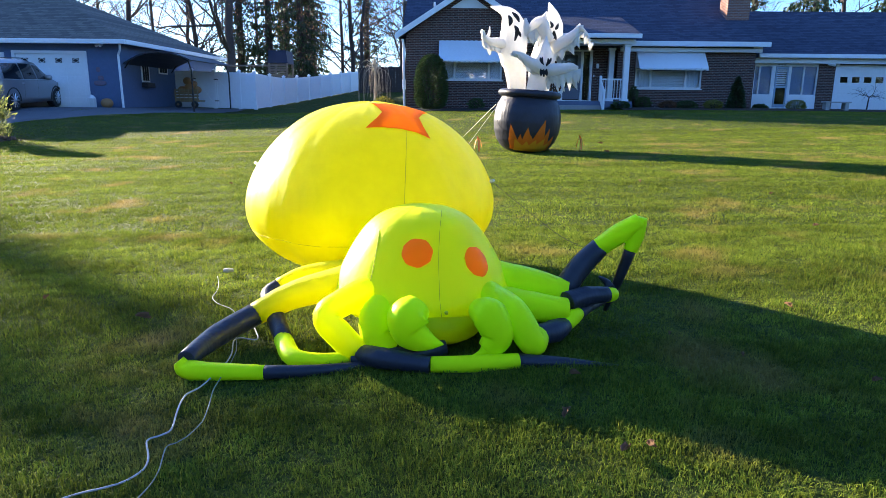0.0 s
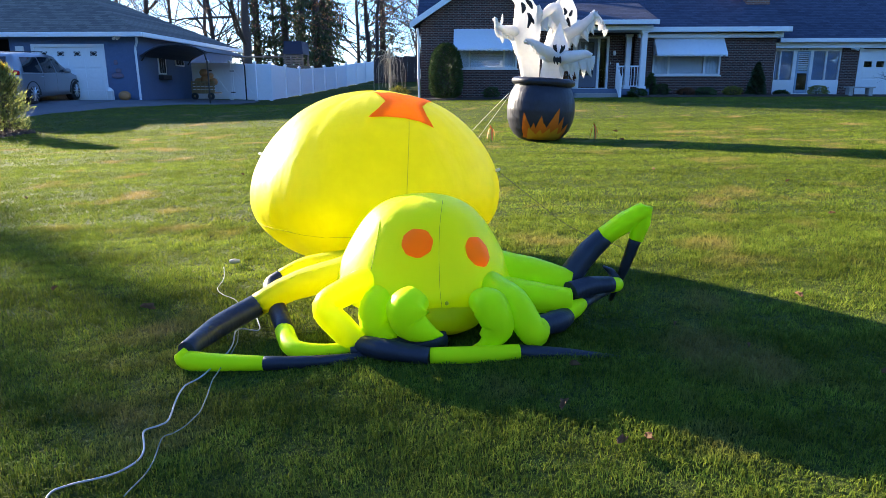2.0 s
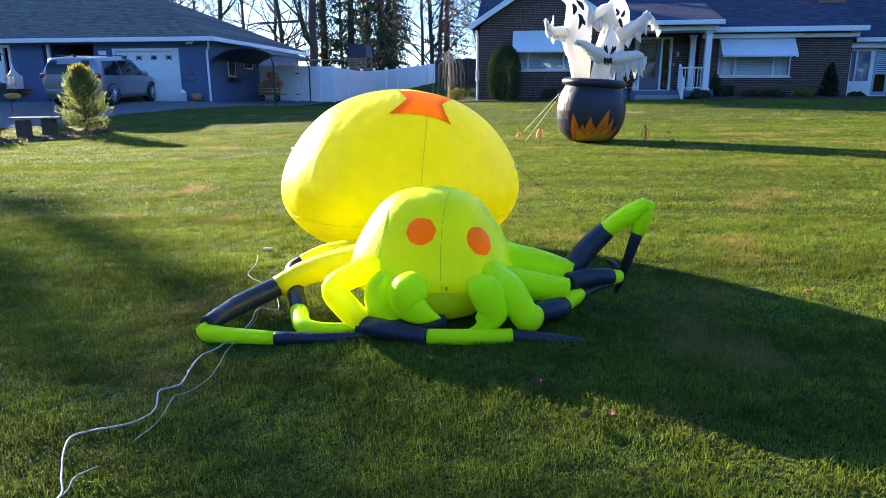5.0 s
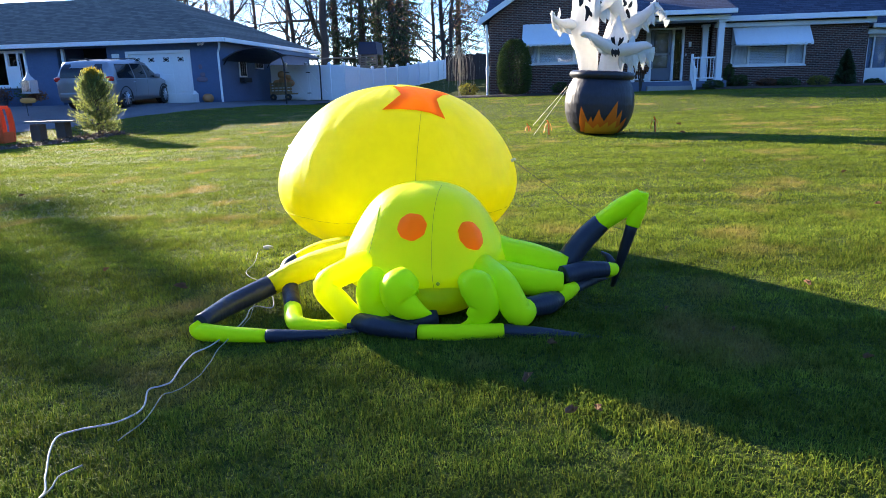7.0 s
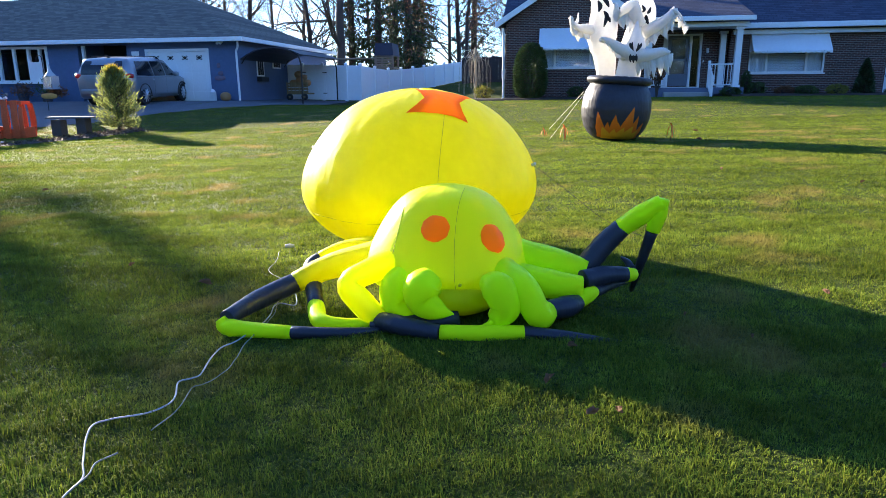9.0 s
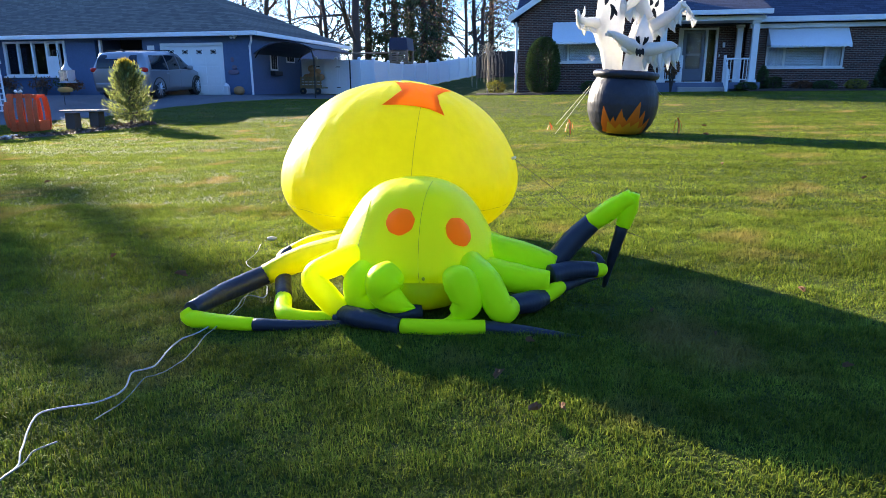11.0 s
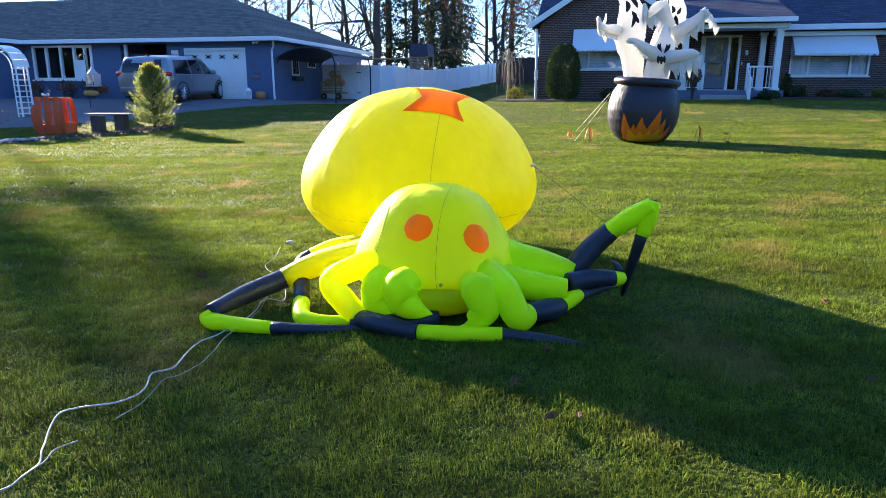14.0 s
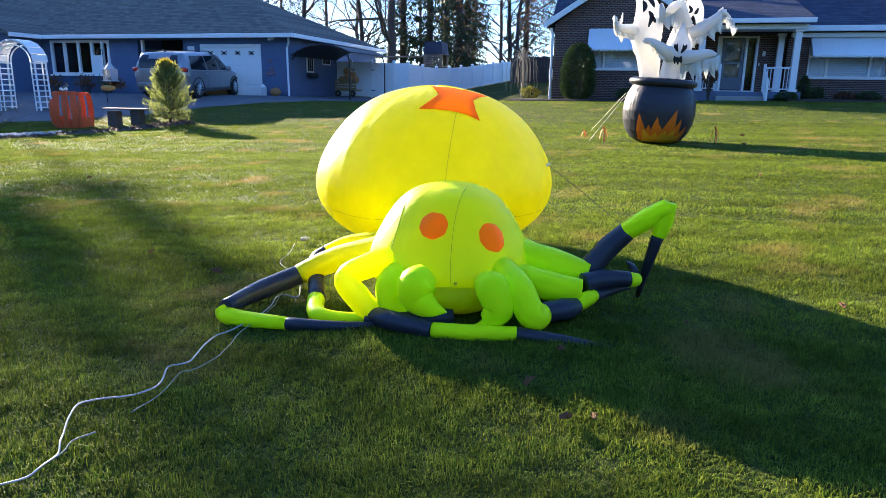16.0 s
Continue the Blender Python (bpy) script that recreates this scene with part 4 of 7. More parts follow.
def mark(parent, pts, w, y_off):
    """A black print on a ghost's face, a bent strip that widens in the middle."""
    line = bend(pts, 4)
    bm = bmesh.new()
    n = len(line)
    up, dn = [], []
    for i, p in enumerate(line):
        d = (line[min(i + 1, n - 1)] - line[max(i - 1, 0)]).normalized()
        s = Vector((-d.z, 0, d.x)) * w * (math.sin(math.pi * (0.08 + 0.84 * i / (n - 1))))
        for lst, q in ((up, p + s), (dn, p - s)):
            lst.append((bm.verts.new(q + Vector((0, y_off, 0))), bm.verts.new(q + Vector((0, y_off + 0.01, 0)))))
    for i in range(n - 1):
        bm.faces.new((up[i][0], up[i + 1][0], dn[i + 1][0], dn[i][0]))
        bm.faces.new((up[i][1], dn[i][1], dn[i + 1][1], up[i + 1][1]))
        bm.faces.new((up[i][0], up[i][1], up[i + 1][1], up[i + 1][0]))
        bm.faces.new((dn[i][0], dn[i + 1][0], dn[i + 1][1], dn[i][1]))
    part("face_print", bm, FACE, parent, "black printed face feature")


ga = ghost([(1.290, 13.450, 1.380), (1.238, 13.450, 1.895), (1.165, 13.450, 2.244), (1.180, 13.420, 2.590), (1.110, 13.400, 2.840), (0.974, 13.400, 2.991), (0.710, 13.400, 3.071)], [0.16, 0.215, 0.285, 0.265, 0.20, 0.10, 0.012],
           [([(1.060, 13.400, 2.330), (0.880, 13.330, 2.400), (0.720, 13.300, 2.420), (0.595, 13.270, 2.500), (0.550, 13.250, 2.640)], [0.17, 0.13, 0.095, 0.065, 0.014], [0.05, 0.10, 0.20, 0.12]),
            ([(0.640, 13.270, 2.470), (0.690, 13.250, 2.560), (0.700, 13.250, 2.690)], [0.05, 0.035, 0.008], []),
            ([(1.331, 13.350, 2.500), (1.400, 13.300, 2.680), (1.376, 13.280, 2.850)], [0.10, 0.085, 0.03], [0.12])], "tall white ghost with a curled tip")
for pts, w in (([(1.047, 2.885), (1.092, 2.790), (1.070, 2.690)], 0.042), ([(1.114, 2.940), (1.205, 2.860), (1.255, 2.765)], 0.036), ([(1.165, 2.700), (1.222, 2.600), (1.178, 2.420)], 0.040), ([(1.225, 2.610), (1.262, 2.560), (1.292, 2.495)], 0.030)):
    mark(ga, [(x, 13.45, z) for x, z in pts], w, -0.285)
gb = ghost([(1.740, 13.700, 1.386), (1.760, 13.700, 1.961), (1.850, 13.700, 2.343), (1.975, 13.680, 2.589), (1.990, 13.650, 2.780), (1.935, 13.620, 2.990), (1.860, 13.600, 3.182)], [0.20, 0.24, 0.23, 0.185, 0.165, 0.10, 0.012],
           [([(1.850, 13.500, 2.480), (1.740, 13.420, 2.640), (1.690, 13.380, 2.790), (1.560, 13.360, 2.740), (1.450, 13.340, 2.610)], [0.15, 0.17, 0.15, 0.12, 0.05], [0.26, 0.30, 0.34, 0.26]),
            ([(1.690, 13.400, 2.760), (1.750, 13.380, 2.880), (1.790, 13.380, 2.990)], [0.11, 0.07, 0.012], []),
            ([(1.960, 13.600, 2.340), (2.180, 13.550, 2.450), (2.370, 13.500, 2.600), (2.470, 13.500, 2.780)], [0.17, 0.15, 0.11, 0.020], [0.16, 0.22, 0.30, 0.26]),
            ([(2.440, 13.500, 2.720), (2.560, 13.500, 2.640), (2.640, 13.500, 2.540), (2.720, 13.500, 2.400)], [0.07, 0.045, 0.03, 0.008], [0.12, 0.16])], "white ghost with raised ragged arms")
for pts, w in (([(1.874, 2.816), (1.920, 2.740), (1.889, 2.688)], 0.030), ([(2.040, 2.778), (2.011, 2.700), (1.980, 2.665)], 0.030), ([(1.960, 2.640), (1.952, 2.552), (1.915, 2.465)], 0.034), ([(1.960, 2.640), (1.975, 2.552), (2.012, 2.470)], 0.034)):
    mark(gb, [(x, 13.65, z) for x, z in pts], w, -0.205)
gc = ghost([(1.620, 13.220, 1.382), (1.661, 13.200, 1.740), (1.745, 13.180, 1.930), (1.784, 13.180, 2.100), (1.780, 13.180, 2.270), (1.785, 13.200, 2.511)], [0.195, 0.185, 0.20, 0.175, 0.10, 0.012],
           [([(1.690, 13.100, 1.900), (1.470, 13.000, 2.010), (1.270, 12.950, 2.140), (1.120, 12.950, 2.205)], [0.17, 0.145, 0.085, 0.022], [0.05, 0.08, 0.05]),
            ([(1.820, 13.100, 1.880), (2.050, 13.000, 1.900), (2.240, 12.980, 1.940), (2.375, 12.980, 1.920)], [0.17, 0.14, 0.105, 0.045], [0.22, 0.34, 0.30, 0.38, 0.26])], "small white ghost with spread ragged arms")
for pts, w in (([(1.650, 2.110), (1.672, 2.050), (1.718, 1.965)], 0.026), ([(1.697, 2.118), (1.690, 2.060), (1.722, 1.960)], 0.020), ([(1.860, 2.100), (1.836, 2.040), (1.776, 1.950)], 0.026), ([(1.800, 2.100), (1.806, 2.040), (1.770, 1.955)], 0.020)):
    mark(gc, [(x, 13.15, z) for x, z in pts], w, -0.205)
for k, (top, foot) in enumerate(((1.905, 1.760), (1.880, 1.800), (1.890, 1.745), (1.875, 1.790), (1.900, 1.770))):
    x = 1.672 + 0.027 * k
    mark(gc, [(x - 0.004, 13.15, top), (x, 13.15, (top + foot) / 2), (x + 0.010, 13.15, foot)], 0.024, -0.230)
# guy lines, pegs and marker flags
ROPE = material("pale nylon cord", (0.62, 0.58, 0.42), 0.7)
part("guy_line", tube([(0.864, 13.300, 1.233), (0.153, 15.863, 0.359)], 0.0045, 5), ROPE, cauldron, "pale guy line pegged to the lawn")
part("guy_line", tube([(0.866, 13.300, 1.179), (0.234, 13.333, 0.306)], 0.0045, 5), ROPE, cauldron, "pale guy line pegged to the lawn")
part("guy_line", tube([(2.073, 13.400, 1.213), (3.194, 21.429, 0.813)], 0.002, 5), ROPE, cauldron, "pale guy line pegged to the lawn")
FLAG = material("orange marking ribbon", (0.85, 0.20, 0.03), 0.5, 0, 0.1)
for p, h in (((0.519, 13.024, 0.288), 0.28), ((0.085, 14.459, 0.305), 0.12), ((2.520, 13.093, 0.345), 0.26)):
    peg = thing("tent_peg", p, "orange ribbon tied to a thin peg in the lawn", "tent peg", "pegs round the cauldron")
    x, y, z = p
    part("stake", tube([(x, y, z - 0.05), (x, y, z + h)], 0.006, 6), BLACK_METAL, peg)
    bm = bmesh.new()
    for s, dx, dz in ((0, 0.07, -0.16), (1, -0.08, -0.20), (2, 0.02, -0.24), (3, -0.03, 0.05)):
        tube(bend([(x, y, z + h), (x + dx * 0.6, y - 0.01 * s, z + h + 0.02 + dz * 0.3), (x + dx, y - 0.02 * s, z + h + dz)], 4), [0.016] * 8 + [0.008], 6, bm, squash=0.25)
    part("ribbon", bm, FLAG, peg, "bright orange ribbon")

# ---- cords and plugs on the lawn ----
CORD = material("white cord sheath", (0.38, 0.38, 0.37), 0.5, 0, 0.15, 8)
CORD_GREY = material("grey green cord sheath", (0.20, 0.22, 0.18), 0.6, 0, 0.15, 8)


def on_lawn(points, up):
    return [(x, y, lawn_z(x, y) + up + 0.012 * noise.noise((x * 9, y * 9, 3))) for x, y, *_ in points]


def cord(label, pts, r, mat):
    line = on_lawn(bend(pts, 8), 0.028)
    return single("extension_cord", tube(line, r, 7), mat, line[0], label, "cord", "cords on the lawn", smooth=True)


cord("white extension cord winding over the lawn", [(-1.6, 0.6, 0), (-1.16, 1.15, 0), (-0.982, 1.362, 0), (-0.963, 1.428, 0), (-0.977, 1.519, 0), (-1.035, 1.594, 0), (-1.131, 1.731, 0), (-1.174, 1.836, 0), (-1.147, 1.881, 0), (-1.068, 1.907, 0), (-0.992, 1.980, 0), (-0.992, 2.076, 0), (-1.056, 2.209, 0), (-1.023, 2.255, 0), (-1.002, 2.296, 0), (-1.035, 2.433, 0), (-1.059, 2.570, 0), (-1.020, 2.676, 0), (-1.00, 2.95, 0), (-1.05, 3.20, 0), (-0.94, 3.20, 0), (-1.00, 3.36, 0), (-1.06, 3.45, 0)], 0.0036, CORD)
cord("thin grey green cord lying on the lawn", [(-0.926, 1.817, 0), (-0.919, 1.917, 0), (-0.925, 2.010, 0), (-0.961, 2.153, 0), (-0.935, 2.201, 0), (-0.90, 2.34, 0), (-0.95, 2.60, 0), (-0.97, 2.80, 0), (-1.00, 3.05, 0), (-1.10, 3.35, 0), (-1.20, 3.64, 0), (-1.41, 3.87, 0), (-1.47, 4.13, 0), (-1.57, 4.40, 0)], 0.0024, CORD_GREY)
cord("pale blower cord running under the abdomen", [(-1.037, 3.559, 0.045), (-1.030, 3.673, 0.048), (-1.015, 3.864, 0.050), (-1.053, 4.148, 0.057), (-1.034, 4.411, 0.062), (-0.9, 4.7, 0)], 0.005, CORD)
cord("short dark cord end by the cord joint", [(-0.960, 1.430, 0), (-0.964, 1.480, 0), (-0.972, 1.545, 0), (-0.988, 1.604, 0), (-0.953, 1.665, 0)], 0.0034, CORD_GREY)
for p, d, label in (((-1.064, 3.427, 0.041), (1, 0.15), "white taped cord socket lying on the grass"), ((-1.043, 3.580, 0.045), (1, 0.6), "white plug wrapped in plastic on the grass"), ((-1.530, 4.506, 0.049), (1, 0.3), "small pale adapter lying on the grass")):
    x, y, z = p
    z = lawn_z(x, y) + 0.04
    d = Vector((*d, 0)).normalized()
    c = Vector((x, y, z))
    single("plug", limb([c - d * 0.035, c, c + d * 0.035], [0.018, 0.026, 0.014], 10, 0.7), CORD, (x, y, z), label, "plug", "plugs on the lawn", smooth=True)

# ---- brick house: doors, rails, fittings ----
def rail_run(parent, a, b, height, pickets):
    """A white picket rail from a to b."""
    a, b = Vector(a), Vector(b)
    up = Vector((0, 0, 1))
    r = part("railing", tube([a + up * height, b + up * height], 0.035, 6), WHITE, parent, "white picket porch railing")
    part("bottom_rail", tube([a + up * 0.10, b + up * 0.10], 0.028, 6), WHITE, r)
    for k in range(pickets):
        p = a.lerp(b, (k + 0.5) / pickets)
        part("picket", tube([p + up * 0.10, p + up * height], 0.016, 5), WHITE, r)
    return r


rail_run(brick_house, (5.92, 27.40, porch_z), (6.74, 27.40, porch_z), 0.86, 7)
rail_run(brick_house, (3.72, 27.40, porch_z), (4.30, 27.40, porch_z), 0.86, 6)
rail_run(brick_house, (5.86, 27.35, porch_z), (5.86, 26.60, 0.92), 0.86, 6)
for x, y, z in ((5.88, 27.40, porch_z), (5.86, 26.58, 0.80), (4.32, 27.40, porch_z)):
    part("rail_post", box(x - 0.045, x + 0.045, y - 0.045, y + 0.045, z, z + 1.0, 0.008), WHITE, brick_house)
# front door with sidelights
GREY_DOOR = material("grey blue door paint", (0.04, 0.045, 0.06), 0.5, 0, 0.08)
fd = part("front_door", box(4.66, 5.40, DOOR_Y + 0.10, DOOR_Y + 0.15, 1.46, 3.38), GREY_DOOR, brick_house, "grey blue front door behind a storm door")
part("storm_frame", pierced(4.62, 5.44, DOOR_Y - 0.02, DOOR_Y + 0.05, 1.42, 3.40, [(4.74, 5.32, 1.90, 2.42), (4.74, 5.32, 2.50, 3.30)]), material("grey storm door", (0.13, 0.15, 0.19), 0.4), fd)
for za, zb in ((1.90, 2.42), (2.50, 3.30)):
    part("pane", box(4.74, 5.32, DOOR_Y + 0.01, DOOR_Y + 0.018, za, zb), GLASS, fd)
part("door_handle", tube([(5.37, DOOR_Y - 0.05, 2.40), (5.37, DOOR_Y - 0.05, 2.52)], 0.012, 8), BLACK_METAL, fd)
for xa, xb in ((4.42, 4.60), (5.46, 5.56), (5.86, 5.95)):
    part("door_jamb", box(xa, xb, DOOR_Y - 0.03, DOOR_Y + 0.20, 1.38, 3.42), WHITE, brick_house)
part("sidelight", box(5.56, 5.86, DOOR_Y + 0.03, DOOR_Y + 0.05, 1.46, 3.38), GLASS, brick_house, "narrow glass sidelight")
part("door_head", box(4.42, 5.95, DOOR_Y - 0.031, DOOR_Y + 0.20, 3.421, 3.50), WHITE, brick_house)
part("threshold", box(4.42, 5.95, DOOR_Y - 0.10, DOOR_Y + 0.2, 1.342, 1.379), WHITE, brick_house)
part("wall_lamp", box(6.12, 6.22, DOOR_Y - 0.12, DOOR_Y - 0.002, 2.72, 2.92, 0.02), WHITE, brick_house, "small white wall lamp by the door")
part("door_bell", box(6.02, 6.06, DOOR_Y - 0.02, DOOR_Y - 0.002, 2.36, 2.46), WHITE, brick_house)
# near black sheet for the shade of the rooms behind the windows
part("room", box(-1.7, 12.4, 33.0, 33.1, 0.6, 3.5), SHADE_BLACK, brick_house)
# vent pipe, meter box, wall cable
part("vent_pipe", tube([(-0.9, 30.0, 4.8), (-0.9, 30.0, 5.45)], 0.05, 10), WHITE_METAL, brick_house)
part("meter_box", box(-2.22, -2.06, 28.7, 29.0, 1.75, 2.15, 0.01), WHITE_METAL, brick_house)
# sunroom
DRAPE = material("blue grey drape", (0.16, 0.24, 0.36), 0.8)
part("sunroom_front", pierced(13.2, 16.0, GAR_Y + 0.04, GAR_Y + 0.12, 1.04, 3.06, [(13.24, 13.42, 1.72, 2.92), (13.48, 13.98, 1.72, 2.92), (14.14, 14.72, 1.16, 2.92), (14.84, 15.36, 1.72, 2.92), (15.42, 15.94, 1.72, 2.92)]), WHITE, brick_house, "white framed sunroom front")
for xa, xb in ((13.24, 13.42), (13.48, 13.98), (14.84, 15.36), (15.42, 15.94)):
    w = part("sunroom_window", box(xa, xb, GAR_Y + 0.07, GAR_Y + 0.078, 1.72, 2.92), GLASS, brick_house)
    part("blind", box(xa, xb, GAR_Y + 0.125, GAR_Y + 0.14, 1.72, 2.92), DRAPE, w, "blue grey drawn drape")
sd = part("sunroom_door", pierced(14.16, 14.70, GAR_Y + 0.03, GAR_Y + 0.07, 1.17, 2.90, [(14.22, 14.64, 1.30, 2.00), (14.22, 14.64, 2.10, 2.82)]), material("pale blue storm door", (0.30, 0.40, 0.52), 0.4), brick_house, "pale blue grey storm door")
for za, zb in ((1.30, 2.00), (2.10, 2.82)):
    part("pane", box(14.22, 14.64, GAR_Y + 0.045, GAR_Y + 0.055, za, zb), GLASS, sd)
for k in range(9):
    part("louvre_slat", box(14.22, 14.64, GAR_Y + 0.075, GAR_Y + 0.085, 2.12 + 0.078 * k, 2.17 + 0.078 * k), WHITE, sd)
for k in range(4):
    for xa, xb in ((13.2, 14.10), (14.76, 16.0)):
        part("siding_board", box(xa, xb, GAR_Y + 0.015, GAR_Y + 0.039, 1.06 + 0.15 * k, 1.20 + 0.15 * k), WHITE, brick_house)
for k in range(3):
    part("number_bar", box(14.22 + 0.13 * k, 14.30 + 0.13 * k, GAR_Y + 0.01, GAR_Y + 0.035, 2.965, 3.035), material("grey bar", (0.35, 0.36, 0.38), 0.5), brick_house)
gd = part("garage_door", pierced(16.87, 21.58, GAR_Y + 0.08, GAR_Y + 0.13, 0.92, 3.00, [(17.02 + 0.52 * k, 17.36 + 0.52 * k, 2.25, 2.50) for k in range(8)]), WHITE, brick_house, "wide white garage door with a row of small windows")
for k in range(8):
    part("pane", box(17.02 + 0.52 * k, 17.36 + 0.52 * k, GAR_Y + 0.095, GAR_Y + 0.103, 2.25, 2.50), GLASS, gd)
for k in range(3):
    for j in range(4):
        part("door_panel", box(17.0 + 1.13 * j, 18.02 + 1.13 * j, GAR_Y + 0.065, GAR_Y + 0.079, 1.02 + 0.40 * k, 1.34 + 0.40 * k, 0.006), WHITE, gd)
# near black sheet that stands for the shade inside the garage
part("garage_shade_sheet", box(12.9, 23.7, 36.0, 36.1, 0.6, 3.3), SHADE_BLACK, brick_house)
part("door_trim", box(16.72, 16.86, GAR_Y - 0.03, GAR_Y + 0.1, 0.8, 3.04), WHITE, brick_house)
part("flood_lamp", limb([(16.30, 30.1, 3.02), (16.42, 30.0, 3.0), (16.52, 29.9, 2.97)], [0.05, 0.06, 0.07], 10), WHITE, brick_house)
part("chimney_cap", box(11.97, 13.05, 30.85, 31.85, 8.0, 8.1), material("concrete cap", (0.35, 0.34, 0.32), 0.9), brick_house)

# ---- blue house: windows, alcove, fittings ----
bay = part("bay_window", pierced(-26.1, -22.75, GY - 0.06, GY + 0.08, 1.72, 3.30, [(-26.0, -25.36, 1.82, 3.20), (-25.26, -24.56, 1.82, 3.20), (-24.46, -23.80, 1.82, 3.20), (-23.68, -23.20, 2.62, 3.18), (-23.10, -22.85, 1.9, 3.18)]), WHITE, blue_house, "white framed picture window")
for xa, xb, za in ((-26.0, -25.36, 1.82), (-25.26, -24.56, 1.82), (-24.46, -23.80, 1.82), (-23.68, -23.20, 2.62), (-23.10, -22.85, 1.9)):
    part("pane", box(xa, xb, GY + 0.0, GY + 0.008, za, 3.20), GLASS, bay)
part("sill", box(-26.2, -22.65, GY - 0.14, GY - 0.062, 1.66, 1.74, 0.01), WHITE, bay)
# near black back sheet and alcove wall: interior shade put in as colour
part("room", box(-33, -14, 33.0, 33.1, 0.6, 3.4), SHADE_BLACK, blue_house)
part("alcove_wall", box(-21.4, -18.5, 29.0, 29.1, 0.6, 3.4), SHADE_BLACK, blue_house)
part("alcove_side", box(-21.4, -21.21, GY + 0.21, 29.0, 0.6, 3.4), BLUE, blue_house)
part("alcove_side", box(-18.74, -18.5, GY + 0.21, 29.0, 0.6, 3.4), BLUE, blue_house)
part("alcove_post", box(-21.0, -20.88, GY + 0.0, GY + 0.12, 0.8, 3.3), WHITE, blue_house)
part("notice_board", box(-18.5, -18.15, GY - 0.03, GY - 0.006, 2.72, 3.02), WHITE, blue_house, "small framed white notice")
for k in range(4):
    x = -17.36 + 0.69 * k
    w = part("door_light", pierced(x - 0.17, x + 0.17, GY + 0.03, GY + 0.049, 2.60, 2.84, [(x - 0.14, x + 0.14, 2.63, 2.81)]), WHITE, gdoor)
    # opaque pane, near black for the unlit garage behind
    part("pane", box(x - 0.14, x + 0.14, GY + 0.040, GY + 0.048, 2.63, 2.81), SHADE_BLACK, w)
    for s in (-1, 1):
        bm = prism([(x - 0.14, 2.72 - 0.012), (x - 0.14, 2.72 + 0.012), (x, 2.72 + s * 0.09 + 0.012), (x + 0.14, 2.72 + 0.012), (x + 0.14, 2.72 - 0.012), (x, 2.72 + s * 0.09 - 0.012)], GY + 0.033, GY + 0.039)
        part("glazing_bar", bm, WHITE, w)
for k in range(4):
    for j in range(4):
        part("door_panel", box(-17.64 + 0.69 * j, -17.08 + 0.69 * j, GY + 0.036, GY + 0.049, 0.95 + 0.41 * k, 1.28 + 0.41 * k, 0.006), WHITE, gdoor)
part("downspout", tube([(-13.2, 26.74, 3.40), (-13.3, 26.95, 3.15), (-13.48, 27.12, 2.95), (-13.46, 27.12, 0.95), (-13.40, 27.0, 0.86)], 0.045, 8), WHITE_METAL, blue_house)
for x in (-14.15, -14.0):
    part("flood_lamp", limb([(x, 27.0, 3.36), (x - 0.03, 26.93, 3.31), (x - 0.05, 26.85, 3.27)], [0.03, 0.05, 0.06], 10), WHITE, blue_house)
# side windows (facing +x)
for ya, yb, za, zb in ((28.9, 29.6, 1.95, 2.75), (30.6, 31.5, 2.35, 2.75)):
    w = part("window", box(-13.449, -13.40, ya, yb, za, zb), WHITE, blue_house)
    for k in range(3):
        a = ya + 0.05 + (yb - ya - 0.1) * k / 3
        # opaque panes, near black for the unlit rooms behind
        part("pane", box(-13.399, -13.39, a, a + (yb - ya) / 3 - 0.07, za + 0.06, zb - 0.06), SHADE_BLACK, w)
part("window_box", box(-13.44, -13.2, 28.85, 29.65, 1.72, 1.92, 0.02), BLACK_METAL, blue_house)
# wall ornaments by the garage door
PLAQUE = material("faded painted plaque", (0.16, 0.12, 0.16), 0.7, 0, 0.3, 8)
for x, z, w, h in ((-14.35, 1.85, 0.26, 0.10), (-14.3, 2.05, 0.12, 0.09), (-14.38, 2.38, 0.08, 0.10)):
    single("wall_plaque", puff((x, GY - 0.025, z), (w, 0.02, h), 3, seg=16, rings=8), PLAQUE, (x, GY - 0.01, z), "small faded ornament hung on the blue siding", "wall ornament", "ornaments by the garage", smooth=True)

# carport canopy
canopy = thing("carport_canopy", (-12.0, 30, 0.8), "dark metal carport canopy with curved braces", "carport")
CANOPY = material("dark blue grey canopy metal", (0.035, 0.042, 0.06), 0.5, 0.3, 0.15, 4)
bm = bmesh.new()
rows = []
for k in range(9):
    t = k / 8
    x, z = -13.42 + 2.75 * t, 2.50 + 0.62 * math.sin(math.pi * (0.04 + 0.84 * t)) ** 0.7
    rows.append((x, z))
for (xa, za), (xb, zb) in zip(rows, rows[1:]):
    slab([(xa, 27.3, za), (xb, 27.3, zb), (xb, 32.2, zb), (xa, 32.2, za)], 0.04, bm)
part("canopy_roof", bm, CANOPY, canopy, "dark curved canopy sheet")
for y in (27.4, 31.9):
    p = part("post", tube([(-10.68, y, 0.7), (-10.68, y, 2.4), (-10.78, y, 2.75), (-11.1, y, 2.95)], 0.035, 8), BLACK_METAL, canopy)
    part("brace", tube(bend([(-13.4, y, 2.45), (-13.05, y, 2.85), (-12.5, y, 3.05), (-11.8, y, 3.06)], 5), 0.025, 6), BLACK_METAL, p)

# ---- the van ----
SILVER = material("silver grey car paint", (0.27, 0.27, 0.285), 0.28, 0.55, 0.03, 2, coat=0.6)
TINT = material("dark tinted glass", (0.012, 0.014, 0.018), 0.06, 0.0, 0.05)
